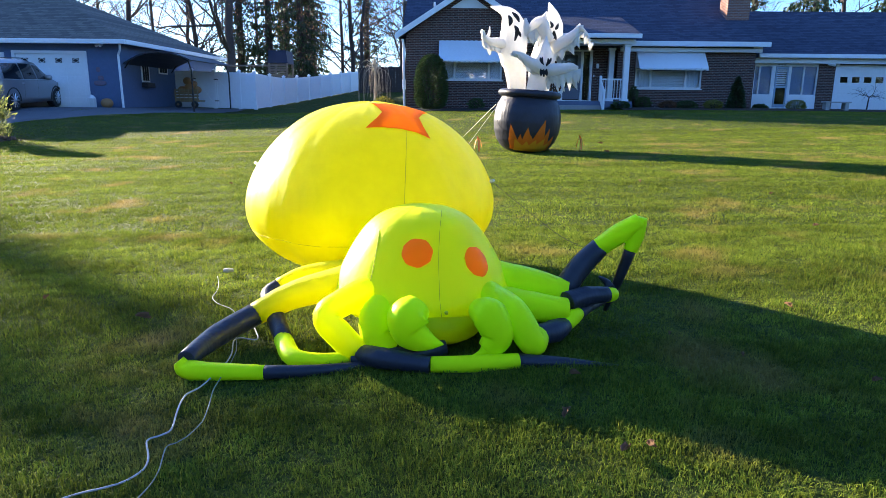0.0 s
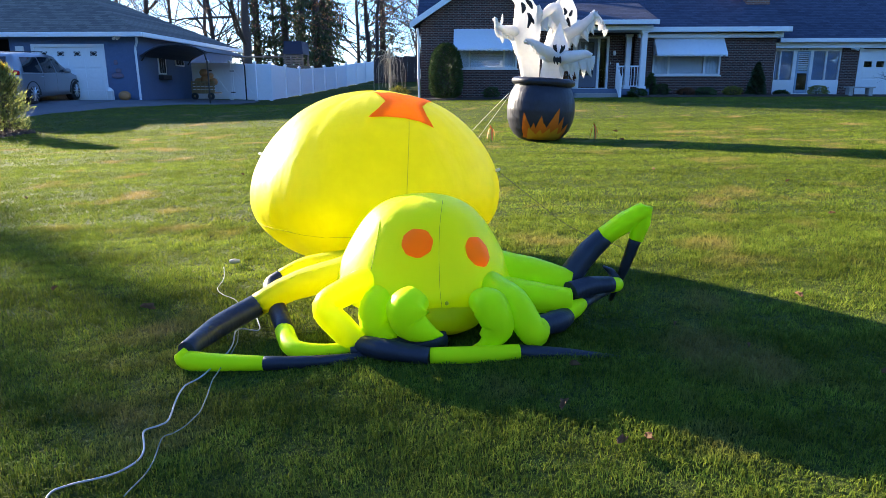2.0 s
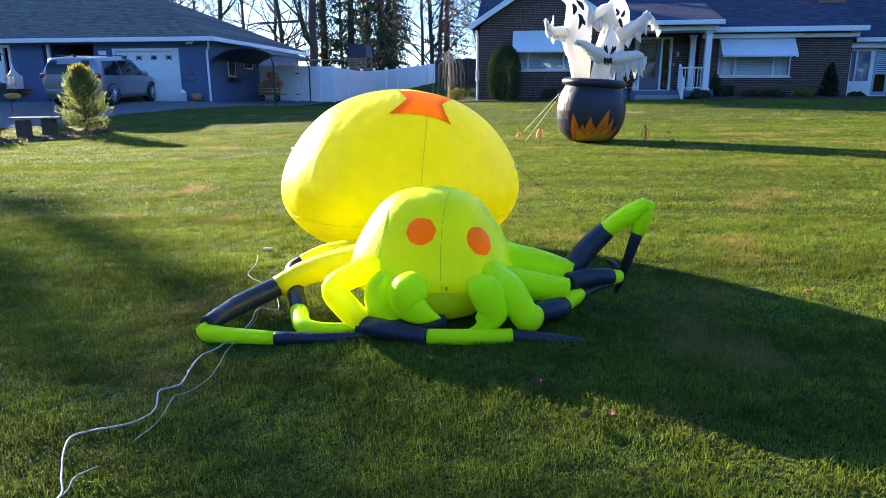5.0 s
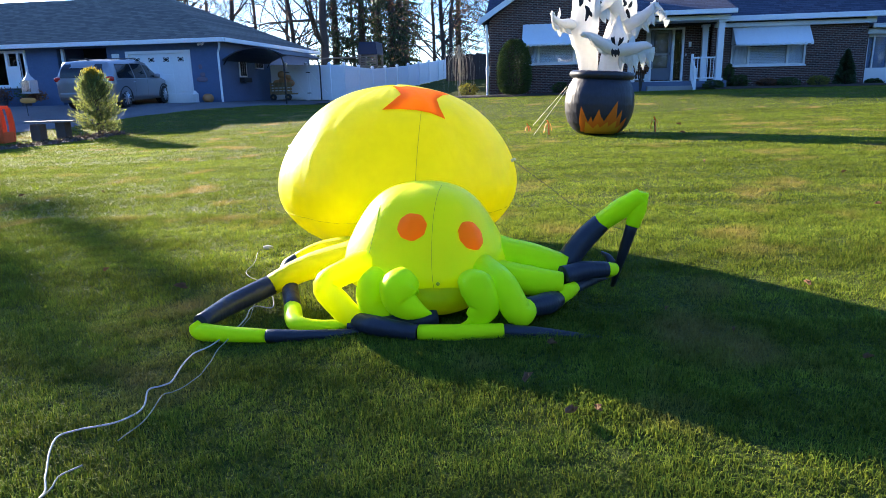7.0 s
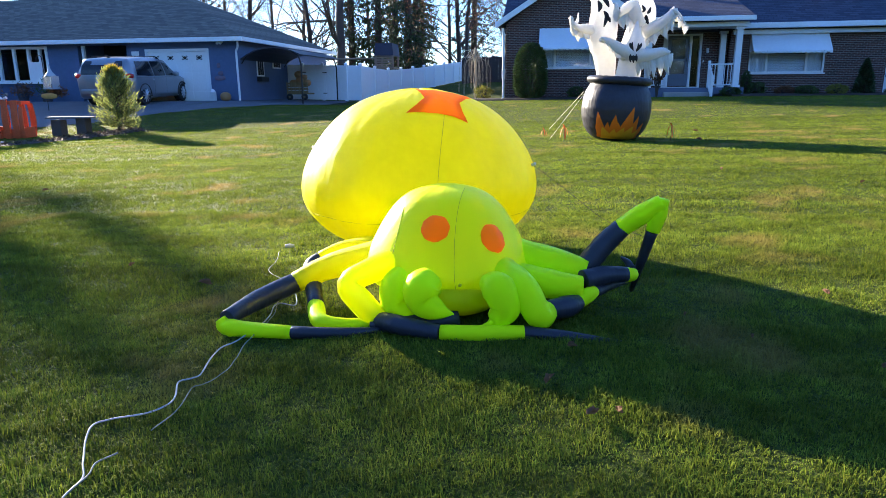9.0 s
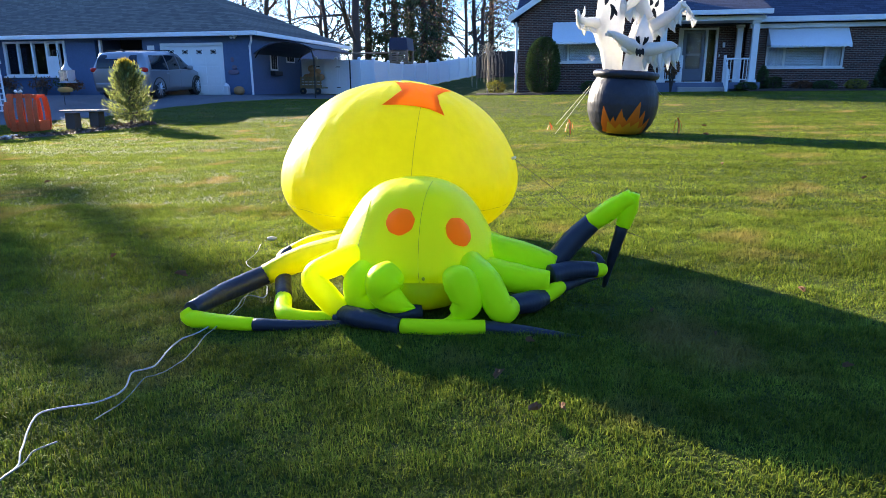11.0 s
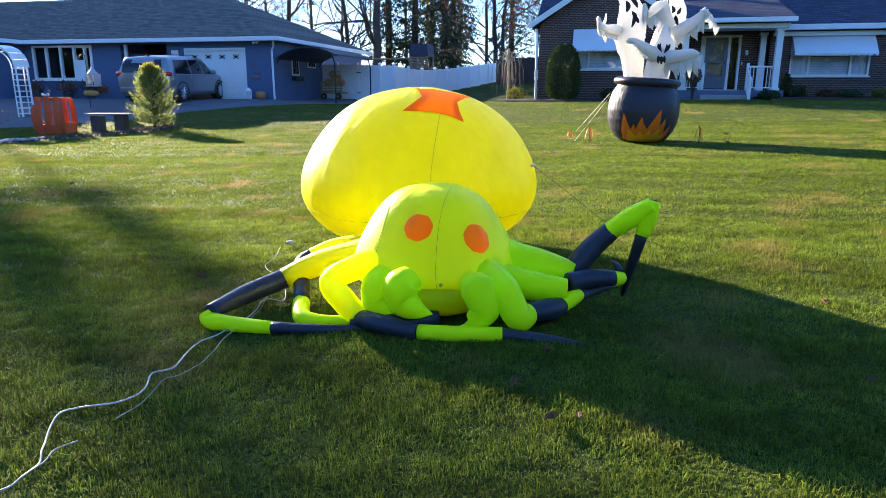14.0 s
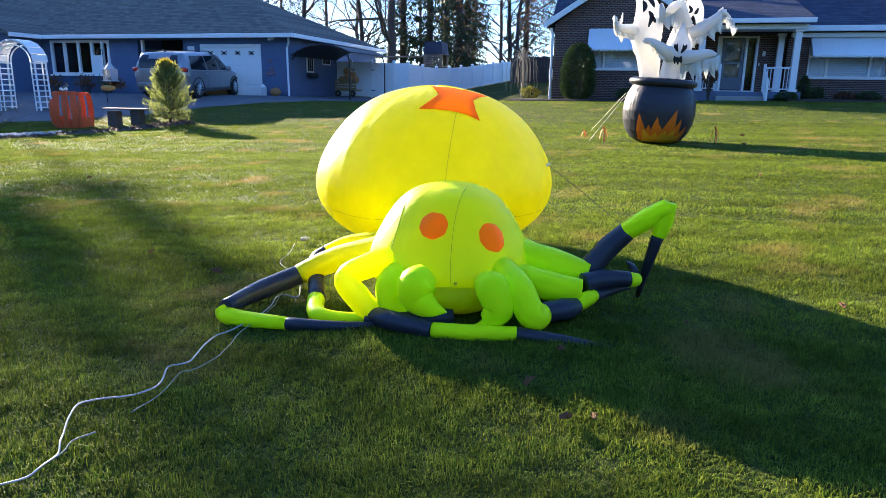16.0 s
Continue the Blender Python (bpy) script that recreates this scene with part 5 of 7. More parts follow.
TYRE = material("tyre rubber", (0.02, 0.02, 0.02), 0.85, 0, 0.15)
RIM = material("alloy rim", (0.55, 0.56, 0.58), 0.3, 0.8, 0.05)
RED = material("red tail lamp", (0.45, 0.015, 0.012), 0.2, 0, 0.05)


def van_at(place, turn):
    van = thing("minivan", (0, 0, 0), "silver grey minivan parked on the driveway", "car")
    L = 4.75
    # along the length: foot, belt and roof heights; widths at the foot, belt and roof
    st = [(0.00, 0.48, 0.95, 1.05, 0.80, 0.86, 0.70), (0.06, 0.34, 1.00, 1.45, 0.90, 0.94, 0.72), (0.30, 0.26, 1.02, 1.70, 0.94, 0.98, 0.74), (1.2, 0.24, 1.03, 1.76, 0.95, 0.99, 0.77),
          (2.2, 0.24, 1.03, 1.75, 0.95, 0.99, 0.77), (2.9, 0.24, 1.03, 1.66, 0.95, 0.99, 0.74), (3.45, 0.24, 1.03, 1.34, 0.95, 0.98, 0.72), (3.78, 0.25, 1.00, 1.08, 0.94, 0.96, 0.72), (4.35, 0.28, 0.86, 0.94, 0.90, 0.90, 0.66), (4.65, 0.34, 0.66, 0.76, 0.80, 0.78, 0.55), (4.75, 0.42, 0.56, 0.62, 0.62, 0.62, 0.45)]

    def at(s):
        for a, b in zip(st, st[1:]):
            if s <= b[0]:
                t = (s - a[0]) / (b[0] - a[0])
                return [a[i] + (b[i] - a[i]) * t for i in range(7)]
        return list(st[-1])

    def side(s, z):
        _, zf, zb, zr, wf, wb, wr = at(s)
        if z < zb:
            t = max(0, (z - zf) / max(0.01, zb - zf))
            return wf + (wb - wf) * math.sin(t * math.pi / 2)
        t = min(1, (z - zb) / max(0.01, zr - zb))
        return wb + (wr - wb) * t ** 1.3
    bm = bmesh.new()
    rings = []
    for s in [L * k / 60 for k in range(61)]:
        _, zf, zb, zr, wf, wb, wr = at(s)
        half = [(side(s, zf + (zb - zf) * k / 4), zf + (zb - zf) * k / 4) for k in range(5)] + [(side(s, zb + (zr - zb) * k / 4 * 0.96), zb + (zr - zb) * k / 4 * 0.96) for k in range(1, 5)]
        half += [(wr * 0.86, zr * 0.995), (wr * 0.5, zr + 0.015), (0, zr + 0.02)]
        pts = [(y, z) for y, z in half] + [(-y, z) for y, z in half[-2::-1]]
        rings.append([bm.verts.new((s, -y, z)) for y, z in pts])
    n = len(rings[0])
    for a, b in zip(rings, rings[1:]):
        for k in range(n):
            bm.faces.new((a[k], a[(k + 1) % n], b[(k + 1) % n], b[k]))
    bm.faces.new(rings[0])
    bm.faces.new(rings[-1][::-1])
    body = part("body", bm, SILVER, van, "silver grey painted body", True)

    def pane(name, corners, sgn, mat, label="", lift=0.006):
        """A panel on the van's side between four corners (s, z)."""
        bm = bmesh.new()
        g = []
        for i in range(9):
            row = []
            for j in range(5):
                u, v = i / 8, j / 4
                a = [corners[0][k] * (1 - u) + corners[1][k] * u for k in (0, 1)]
                b = [corners[3][k] * (1 - u) + corners[2][k] * u for k in (0, 1)]
                s, z = a[0] * (1 - v) + b[0] * v, a[1] * (1 - v) + b[1] * v
                row.append(bm.verts.new((s, sgn * (side(s, z) + lift), z)))
            g.append(row)
        for i in range(8):
            for j in range(4):
                bm.faces.new((g[i][j], g[i + 1][j], g[i + 1][j + 1], g[i][j + 1]))
        return part(name, bm, mat, body, label, True)
    for sgn in (-1, 1):
        pane("side_window", [(0.45, 1.10), (1.55, 1.06), (1.55, 1.60), (0.62, 1.60)], sgn, TINT)
        pane("side_window", [(1.62, 1.06), (2.45, 1.06), (2.45, 1.60), (1.62, 1.61)], sgn, TINT)
        pane("side_window", [(2.52, 1.06), (3.50, 1.06), (2.98, 1.50), (2.52, 1.58)], sgn, TINT)
        pane("door_seam", [(1.585, 0.40), (1.595, 0.40), (1.595, 1.04), (1.585, 1.04)], sgn, BLACK_METAL, "", 0.003)
        pane("door_seam", [(2.485, 0.40), (2.495, 0.40), (2.495, 1.04), (2.485, 1.04)], sgn, BLACK_METAL, "", 0.003)
        pane("chrome_strip", [(0.35, 1.045), (3.45, 1.035), (3.45, 1.050), (0.35, 1.060)], sgn, RIM, "", 0.008)
        pane("door_handle", [(1.42, 0.92), (1.56, 0.92), (1.56, 0.95), (1.42, 0.95)], sgn, RIM, "", 0.02)
        part("tail_lamp", puff((0.12, sgn * 0.80, 1.08), (0.10, 0.20, 0.09), 4, seg=20, rings=10), RED, body, "red wraparound tail lamp", True)
        part("headlamp", puff((4.38, sgn * 0.74, 0.74), (0.22, 0.14, 0.07), 3, seg=20, rings=10), GLASS, body, "clear headlamp", True)
        part("mirror", puff((3.15, sgn * 1.06, 1.12), (0.10, 0.11, 0.09), 3, seg=16, rings=10), SILVER, body, "", True)
        for s in (0.88, 3.82):
            bm = bmesh.new()
            wheel = part("wheel", limb([(s, sgn * 0.74, 0.36), (s, sgn * 0.95, 0.36)], [0.362, 0.362], 32, 1.0), TYRE, van, "black tyre", True)
            rim = part("rim", tube([(s, sgn * 0.955, 0.36), (s, sgn * 0.985, 0.36)], [0.250, 0.250], 28), BLACK_METAL, wheel)
            for k in range(10):
                a = 2 * math.pi * k / 10
                part("spoke", tube([(s, sgn * 0.99, 0.36), (s + 0.240 * math.cos(a), sgn * 0.985, 0.36 + 0.240 * math.sin(a))], [0.03, 0.022], 5), RIM, wheel)
            part("arch", tube([(s + 0.42 * math.cos(b), sgn * 0.955, 0.36 + 0.42 * math.sin(b)) for b in [radians(-8 + 14 * q) for q in range(15)]], 0.035, 6), BLACK_METAL, body)
    bm = bmesh.new()
    g = [[bm.verts.new((s - 0.016, y, z)) for y in (-w, -w * 0.5, 0, w * 0.5, w)] for s, z, w in ((0.012, 1.13, 0.74), (0.035, 1.28, 0.73), (0.06, 1.44, 0.70), (0.14, 1.53, 0.67), (0.22, 1.61, 0.64))]
    for a, b in zip(g, g[1:]):
        for k in range(4):
            bm.faces.new((a[k], a[k + 1], b[k + 1], b[k]))
    part("rear_window", bm, TINT, body, "dark rear window", True)
    part("number_plate", box(-0.03, 0.0, -0.22, 0.22, 0.80, 0.92), WHITE, body)
    part("bumper", box(-0.07, 0.25, -0.82, 0.82, 0.42, 0.62, 0.05), SILVER, body)
    part("aerial", limb([(0.55, 0, 1.74), (0.42, 0, 1.80), (0.36, 0, 1.82)], [0.05, 0.03, 0.01], 8), BLACK_METAL, body)
    for y in (-0.62, 0.62):
        part("roof_rail", tube([(0.5, y, 1.78), (2.5, y, 1.80)], 0.018, 6), BLACK_METAL, body)
    van.location = place
    van.scale = (1.12, 1.12, 1.03)
    dx, dy = math.cos(radians(turn)), math.sin(radians(turn))
    back, front = (lawn_z(place[0] + dx * s, place[1] + dy * s) + 0.037 for s in (0.95, 4.13))
    slope = math.atan2(front - back, 3.18)
    van.location.z = back - 0.95 * math.tan(slope)
    van.rotation_euler = (0, -slope, radians(turn))
    return van


van_at((-16.6, 22.6, 0), 97)

# ---- greenery ----
NEEDLE = leafy("dark needles", (0.020, 0.040, 0.016), (0.055, 0.085, 0.030), 0.15)
NEEDLE_GOLD = leafy("gold tipped needles", (0.16, 0.16, 0.022), (0.46, 0.32, 0.03), 0.5)
CYPRESS = leafy("cypress sprays", (0.105, 0.145, 0.045), (0.31, 0.33, 0.09), 0.55)
BOX_GREEN = leafy("clipped evergreen leaves", (0.030, 0.060, 0.018), (0.085, 0.125, 0.030), 0.25)
BROWN_LEAF = leafy("withered brown leaves", (0.11, 0.05, 0.025), (0.30, 0.15, 0.075), 0.45)
DRY_TWIG = material("pale dry twigs", (0.42, 0.36, 0.25), 0.9, 0, 0.3, 8)
YELLOW_GREEN = leafy("yellow green leaves", (0.14, 0.16, 0.03), (0.32, 0.28, 0.05), 0.35)


def leaf_cards(rng, centres, size, spread, aim=None, ratio=0.4):
    """Small bent leaves or needle sprays, one by one, round given points."""
    c = np.asarray(centres, float)
    n = len(c)
    d = rng.normal(size=(n, 3))
    if aim is not None:
        d = d * 0.5 + np.asarray(aim)
    d /= np.linalg.norm(d, axis=1)[:, None] + 1e-9
    s = np.cross(d, rng.normal(size=(n, 3)))
    s /= np.linalg.norm(s, axis=1)[:, None] + 1e-9
    L = size * rng.uniform(0.6, 1.3, n)[:, None]
    c = c + rng.normal(size=(n, 3)) * spread
    a, b = c - d * L * 0.5, c + d * L * 0.5
    m = c + np.cross(d, s) * L * 0.12
    v = np.stack([a, m + s * L * ratio * 0.5, b, m - s * L * ratio * 0.5], 1).reshape(-1, 3)
    f = np.arange(n * 4).reshape(n, 4)
    return v, f


def cards(name, v, f, mat, parent, label=""):
    base = np.array(BASE.get(parent, Vector((0, 0, 0))))
    me = bpy.data.meshes.new(name)
    me.vertices.add(len(v))
    me.vertices.foreach_set("co", (np.asarray(v) - base).astype(np.float32).ravel())
    n = f.shape[1]
    me.loops.add(f.size)
    me.loops.foreach_set("vertex_index", f.astype(np.int32).ravel())
    me.polygons.add(len(f))
    me.polygons.foreach_set("loop_start", np.arange(0, f.size, n, dtype=np.int32))
    me.update(calc_edges=True)
    me.materials.append(mat)
    ob = new(name, me)
    BASE[ob] = Vector(base)
    if parent:
        ob.parent = parent
    return tagged(ob, label)


def branches(rng, bm, p, d, length, r, depth, tips, droop=0.0, spread=0.6, seg=6):
    """A limb that wanders and forks down to twigs."""
    n = 4 if depth > 1 else 3
    pts, rr = [p], [r]
    for k in range(n):
        d = (d + Vector(rng.normal(size=3)) * 0.16 + Vector((0, 0, -droop))).normalized()
        p = p + d * (length / n)
        pts.append(p)
        rr.append(r * (1 - 0.45 * (k + 1) / n))
        if depth > 0 and k > 0:
            side = Vector(rng.normal(size=3))
            side = (side - d * side.dot(d)).normalized()
            branches(rng, bm, p, (d * (1 - spread) + side * spread + Vector((0, 0, 0.12))).normalized(), length * rng.uniform(0.5, 0.75), rr[-1] * 0.66, depth - 1, tips, droop, spread, 4)
    tube(pts, rr, seg if r > 0.05 else 3, bm, closed=False)
    tips.append(p)
    if depth > 0:
        branches(rng, bm, p, d, length * 0.7, rr[-1] * 0.9, depth - 1, tips, droop, spread, 4)


def bare_tree(x, y, height, r, seed, label, leaves=0, first=0.3, depth=4, size=0.13):
    rng = np.random.default_rng(seed)
    z = ground_z(x, y) - 0.1
    t = thing("bare_tree", (x, y, z), label, "tree", "trees behind the houses")
    pts = [Vector((x, y, z))]
    n = 9
    for k in range(n):
        pts.append(pts[-1] + Vector((rng.normal() * 0.12, rng.normal() * 0.12, height * 0.75 / n)))
    part("trunk", tube(pts, [r * 0.85 * (1.25 if k == 0 else 1 - 0.6 * k / n) for k in range(n + 1)], 10), BARK, t, "", True)
    bm, tips = bmesh.new(), []
    for k in range(n + 1):
        f = k / n
        if f < first:
            continue
        for j in range(2 if f < 1 else 4):
            a = rng.uniform(0, 2 * math.pi)
            d = Vector((math.cos(a), math.sin(a), rng.uniform(0.35, 1.3) if f < 1 else 1.5)).normalized()
            branches(rng, bm, pts[k], d, height * rng.uniform(0.16, 0.30), r * (1 - 0.6 * f) * 0.34, depth - 1, tips)
    part("crown", bm, BARK, t)
    if leaves:
        idx = rng.integers(0, len(tips), int(leaves * 2.5))
        c = np.array([tips[i] for i in idx])
        v, f = leaf_cards(rng, c, size, size * 2.2)
        cards("foliage", v, f, BROWN_LEAF, t, "withered brown leaves still hanging")
    return t


def conifer(x, y, height, reach, seed, label, first=0.05, mat=None, dens=26, stout=0.018):
    rng = np.random.default_rng(seed)
    z = ground_z(x, y) - 0.1
    t = thing("conifer", (x, y, z), label, "tree", "trees behind the houses")
    part("trunk", tube([(x, y, z), (x + 0.05, y, z + height * 0.5), (x, y, z + height)], [height * stout, height * stout * 0.66, 0.02], 8), BARK, t, "", True)
    bm = bmesh.new()
    cc, aa = [], []
    h = height * first
    while h < height * 0.97:
        f = h / height
        L = reach * (1 - f) ** 0.8 * rng.uniform(0.6, 1.1)
        for j in range(5):
            a = rng.uniform(0, 2 * math.pi)
            d = Vector((math.cos(a), math.sin(a), 0.05))
            p0 = Vector((x, y, z + h + rng.uniform(-0.2, 0.2)))
            line = [p0 + d * (L * k / 5) + Vector((0, 0, -0.35 * L * (k / 5) ** 2 + 0.12 * L * (k / 5) ** 4)) for k in range(6)]
            tube(line, [0.035, 0.03, 0.025, 0.02, 0.014, 0.006], 4, bm, closed=False)
            for q in range(int(dens * L / reach) + 4):
                u = rng.uniform(0.15, 1.0)
                k = min(4, int(u * 5))
                c = line[k].lerp(line[k + 1], u * 5 - k)
                side = Vector((-d.y, d.x, 0)) * rng.normal() * 0.20 * L * (1.1 - u)
                cc.append(c + side + Vector((0, 0, -abs(rng.normal()) * 0.18)))
                aa.append(Vector((d.x * 0.6, d.y * 0.6, -0.9)))
        h += height * 0.028
    tagged(part("crown_wood", bm, BARK, t), kind="stuff")
    v, f = leaf_cards(rng, np.array(cc), 0.42, 0.05, np.array(aa), 0.34)
    cards("crown", v, f, mat or NEEDLE, t)
    return t


def bush(name, x, y, height, rx, ry, count, size, mat, label, seed, power=2.0, low=0.1, cone=0.0, category="shrub", group="", gold=None, ragged=0.10, aim=(0, 0, 0.5), slim=0.42, gold_from=0.55):
    """A shrub: stems inside a ragged shell of many small leaves."""
    rng = np.random.default_rng(seed)
    z = lawn_z(x, y)
    t = thing(name, (x, y, z), label, category, group)
    bm = bmesh.new()
    for k in range(7):
        a = 2 * math.pi * k / 7
        tube([(x, y, z - 0.05), (x + rx * 0.3 * math.cos(a), y + ry * 0.3 * math.sin(a), z + height * 0.5), (x + rx * 0.35 * math.cos(a), y + ry * 0.35 * math.sin(a), z + height * 0.85)], [0.02 + height * 0.008, 0.015, 0.004], 5, bm)
    part("stem", bm, BARK, t)
    u = rng.uniform(0.0, 1, count)
    a = rng.uniform(0, 2 * math.pi, count)
    lump = np.array([noise.noise((math.cos(b) * 2.2 + seed, math.sin(b) * 2.2, w * 5)) for b, w in zip(a, u)])
    prof = (1 - np.abs(2 * u - 1) ** power) ** (1 / power) * (1 - cone) + cone * (1 - u) ** 0.9 * np.minimum(1, u * 12 + 0.2)
    k = prof * (rng.uniform(0.35, 1.0, count) ** 0.35) * (1 + ragged * 2 * lump) + rng.normal(size=count) * ragged * 0.3
    c = np.stack([x + rx * k * np.cos(a), y + ry * k * np.sin(a), z + low * height + (1 - low) * height * u + lump * ragged * height * 0.4], 1)
    c[:, 2] = np.maximum(c[:, 2], z + 0.02)
    out = np.stack([np.cos(a), np.sin(a), 0 * a], 1) * 0.9 + np.array(aim)
    v, f = leaf_cards(rng, c, size, size * 0.1, out, slim)
    if gold is not None:
        top = (u + lump * 0.3 + rng.normal(size=count) * 0.14) > gold_from
        keep = np.repeat(top, 4).reshape(-1)
        cards("foliage", v[~keep], np.arange((~keep).sum()).reshape(-1, 4), mat, t)
        cards("golden_foliage", v[keep], np.arange(keep.sum()).reshape(-1, 4), gold, t, "golden yellow new tips")
    else:
        cards("foliage", v, f, mat, t)
    return t


# by the houses
bush("clipped_evergreen", -0.95, 27.75, 2.25, 0.80, 0.75, 9000, 0.09, BOX_GREEN, "tall rounded clipped evergreen against the brick wall", 11, 2.4, 0.02, 0.25, ragged=0.035)
for x, y, h, r, m, s in ((0.9, 27.6, 0.65, 0.45, BOX_GREEN, 1), (2.2, 27.6, 0.5, 0.4, BOX_GREEN, 2), (7.9, 28.3, 0.7, 0.45, BOX_GREEN, 3), (8.9, 28.2, 0.5, 0.5, BROWN_LEAF, 4), (6.6, 26.85, 0.45, 0.5, BOX_GREEN, 5), (9.6, 28.0, 0.5, 0.55, BOX_GREEN, 6), (10.7, 28.0, 0.55, 0.5, YELLOW_GREEN, 7), (14.6, 29.0, 0.6, 0.55, YELLOW_GREEN, 8), (13.2, 29.3, 0.35, 0.4, BOX_GREEN, 21), (7.55, 28.6, 1.3, 0.25, BOX_GREEN, 22)):
    bush("foundation_shrub", x, y, h * 0.75, r * 0.8, r * 0.65, 800, 0.09, m, "low shrub in the bed along the brick wall", s, 2.0, 0.05, 0.1, group="foundation shrubs", ragged=0.16)
bush("porch_topiary", 3.92, 26.75, 1.25, 0.30, 0.28, 700, 0.09, BROWN_LEAF, "small round withered bush on a stem before the porch", 35, 2.0, 0.5, 0.1, ragged=0.12)
bush("dwarf_spruce", 11.75, 28.3, 1.35, 0.42, 0.4, 3000, 0.12, NEEDLE, "dark conical dwarf spruce by the brick wall", 31, 2, 0.02, 0.9, ragged=0.12)


def plume_shrub(x, y, height, reach, seed, label):
    """A loose cypress: up-swept plumes of fine sprays round a stem, gold at the crown."""
    rng = np.random.default_rng(seed)
    z = lawn_z(x, y)
    t = thing("golden_cypress", (x, y, z), label, "shrub")
    part("stem", tube([(x, y, z - 0.05), (x + 0.02, y, z + height * 0.5), (x, y, z + height * 0.96)], [0.05, 0.03, 0.006], 7), BARK, t)
    wood, green, gold = bmesh.new(), [], []
    for k in range(300):
        u = rng.uniform(0.03, 1.0) ** 0.85
        a = rng.uniform(0, 2 * math.pi)
        full = reach * min(1.0, 0.78 + u * 1.2) * (1 - max(0.0, u - 0.30) / 0.70) ** 0.72 * rng.uniform(0.72, 1.12) + 0.04
        d = Vector((math.cos(a), math.sin(a), 0))
        p0 = Vector((x, y, z + height * u * 0.84 + 0.03))
        rise = 0.80 * min(1.0, u * 1.8) - 0.12
        line = [p0 + d * full * f + Vector((0, 0, full * rise * f * f + 0.10 * f)) for f in (0, 0.4, 0.7, 1.0)]
        tube(line, [0.010, 0.007, 0.005, 0.003], 3, wood, closed=False)
        for q in range(24):
            f = rng.uniform(0.35, 1.0)
            i = 1 if f < 0.7 else 2
            lo, hi = ((0.4, 0.7), (0.7, 1.0))[i - 1]
            c = line[i].lerp(line[i + 1], max(0.0, (f - lo) / (hi - lo)))
            c = c + Vector(rng.normal(size=3)) * 0.035
            aim = d * 0.8 + Vector((0, 0, 0.8 + u))
            (gold if u + rng.normal() * 0.05 > 0.87 else green).append((c, aim))
    tagged(part("crown_wood", wood, BARK, t), kind="stuff")
    for name, lot, mat, lab in (("foliage", green, CYPRESS, ""), ("golden_foliage", gold, NEEDLE_GOLD, "golden yellow new tips")):
        v, f = leaf_cards(rng, np.array([c for c, _ in lot]), 0.15, 0.012, np.array([m for _, m in lot]), 0.13)
        cards(name, v, f, mat, t, lab)
    return t


plume_shrub(-12.62, 17.75, 2.05, 0.66, 41, "loose green cypress with golden yellow tips in the bed")

# woods behind
for i, (x, y, h, r, lv, fst) in enumerate(((-15.5, 47, 21, 0.42, 500, 0.12), (-25, 52, 19, 0.30, 900, 0.1), (-30, 50, 18, 0.30, 900, 0.1), (-21.5, 56, 19, 0.28, 900, 0.1), (-4.6, 58, 17, 0.22, 1500, 0.08), (-7.4, 52, 15, 0.20, 1500, 0.10), (-3.0, 47, 13, 0.16, 1600, 0.08), (-10.0, 66, 22, 0.30, 1200, 0.05), (-28, 70, 20, 0.3, 700, 0.05), (-33, 74, 20, 0.3, 700, 0.05), (-38, 68, 19, 0.3, 700, 0.08), (-19, 74, 21, 0.3, 900, 0.05), (-23, 80, 21, 0.3, 900, 0.05), (-6, 80, 20, 0.25, 1500, 0.05), (-2, 70, 18, 0.22, 1500, 0.05), (-13, 78, 22, 0.28, 1200, 0.04), (-44, 84, 20, 0.3, 700, 0.05), (24, 60, 16, 0.3, 800, 0.1), (32, 58, 17, 0.3, 900, 0.1))):
    bare_tree(x, y, h, r, 100 + i, "tall bare tree with a few withered brown leaves", lv, fst)
for i, (x, y, h, reach) in enumerate(((-17.0, 62, 22, 3.4), (-13.2, 58, 21, 3.2), (-19.6, 62, 22, 3.3), (-16.4, 66, 23, 3.3), (-15.2, 70, 24, 3.6), (28, 66, 14, 3.4), (30.5, 49, 12.5, 4.6), (37, 52, 14, 4.8), (25.5, 50, 12.5, 4.4), (33.5, 47, 12.5, 4.8), (-11, 84, 24, 3.6), (-18, 86, 24, 3.8))):
    conifer(x, y, h, reach, 200 + i, "tall dark spruce with drooping boughs", dens=34)

# ---- the bed with its bench, and other things on the drive side ----
def bed(name, line, half, rise, mat, label):
    """A raised bed along a line on the lawn."""
    pts = bend([(x, y, 0) for x, y in line], 6)
    v, f, cols = [], [], 8
    for i, p in enumerate(pts):
        d = (pts[min(i + 1, len(pts) - 1)] - pts[max(0, i - 1)]).normalized()
        n = Vector((-d.y, d.x, 0))
        for k in range(cols + 1):
            u = -1 + 2 * k / cols
            q = p + n * u * half * (1 + 0.15 * noise.noise((p.x, p.y, u)))
            v.append((q.x, q.y, lawn_z(q.x, q.y) + (rise * (1 - u * u) ** 0.5 if abs(u) < 1 else -0.02) + 0.02 * noise.noise((q.x * 4, q.y * 4, 0))))
    for i in range(len(pts) - 1):
        for k in range(cols):
            a = i * (cols + 1) + k
            f.append((a, a + 1, a + cols + 2, a + cols + 1))
    ob = raw(name, v, f, mat, smooth=True)
    return tagged(ob, label, "flower bed", kind="structure")


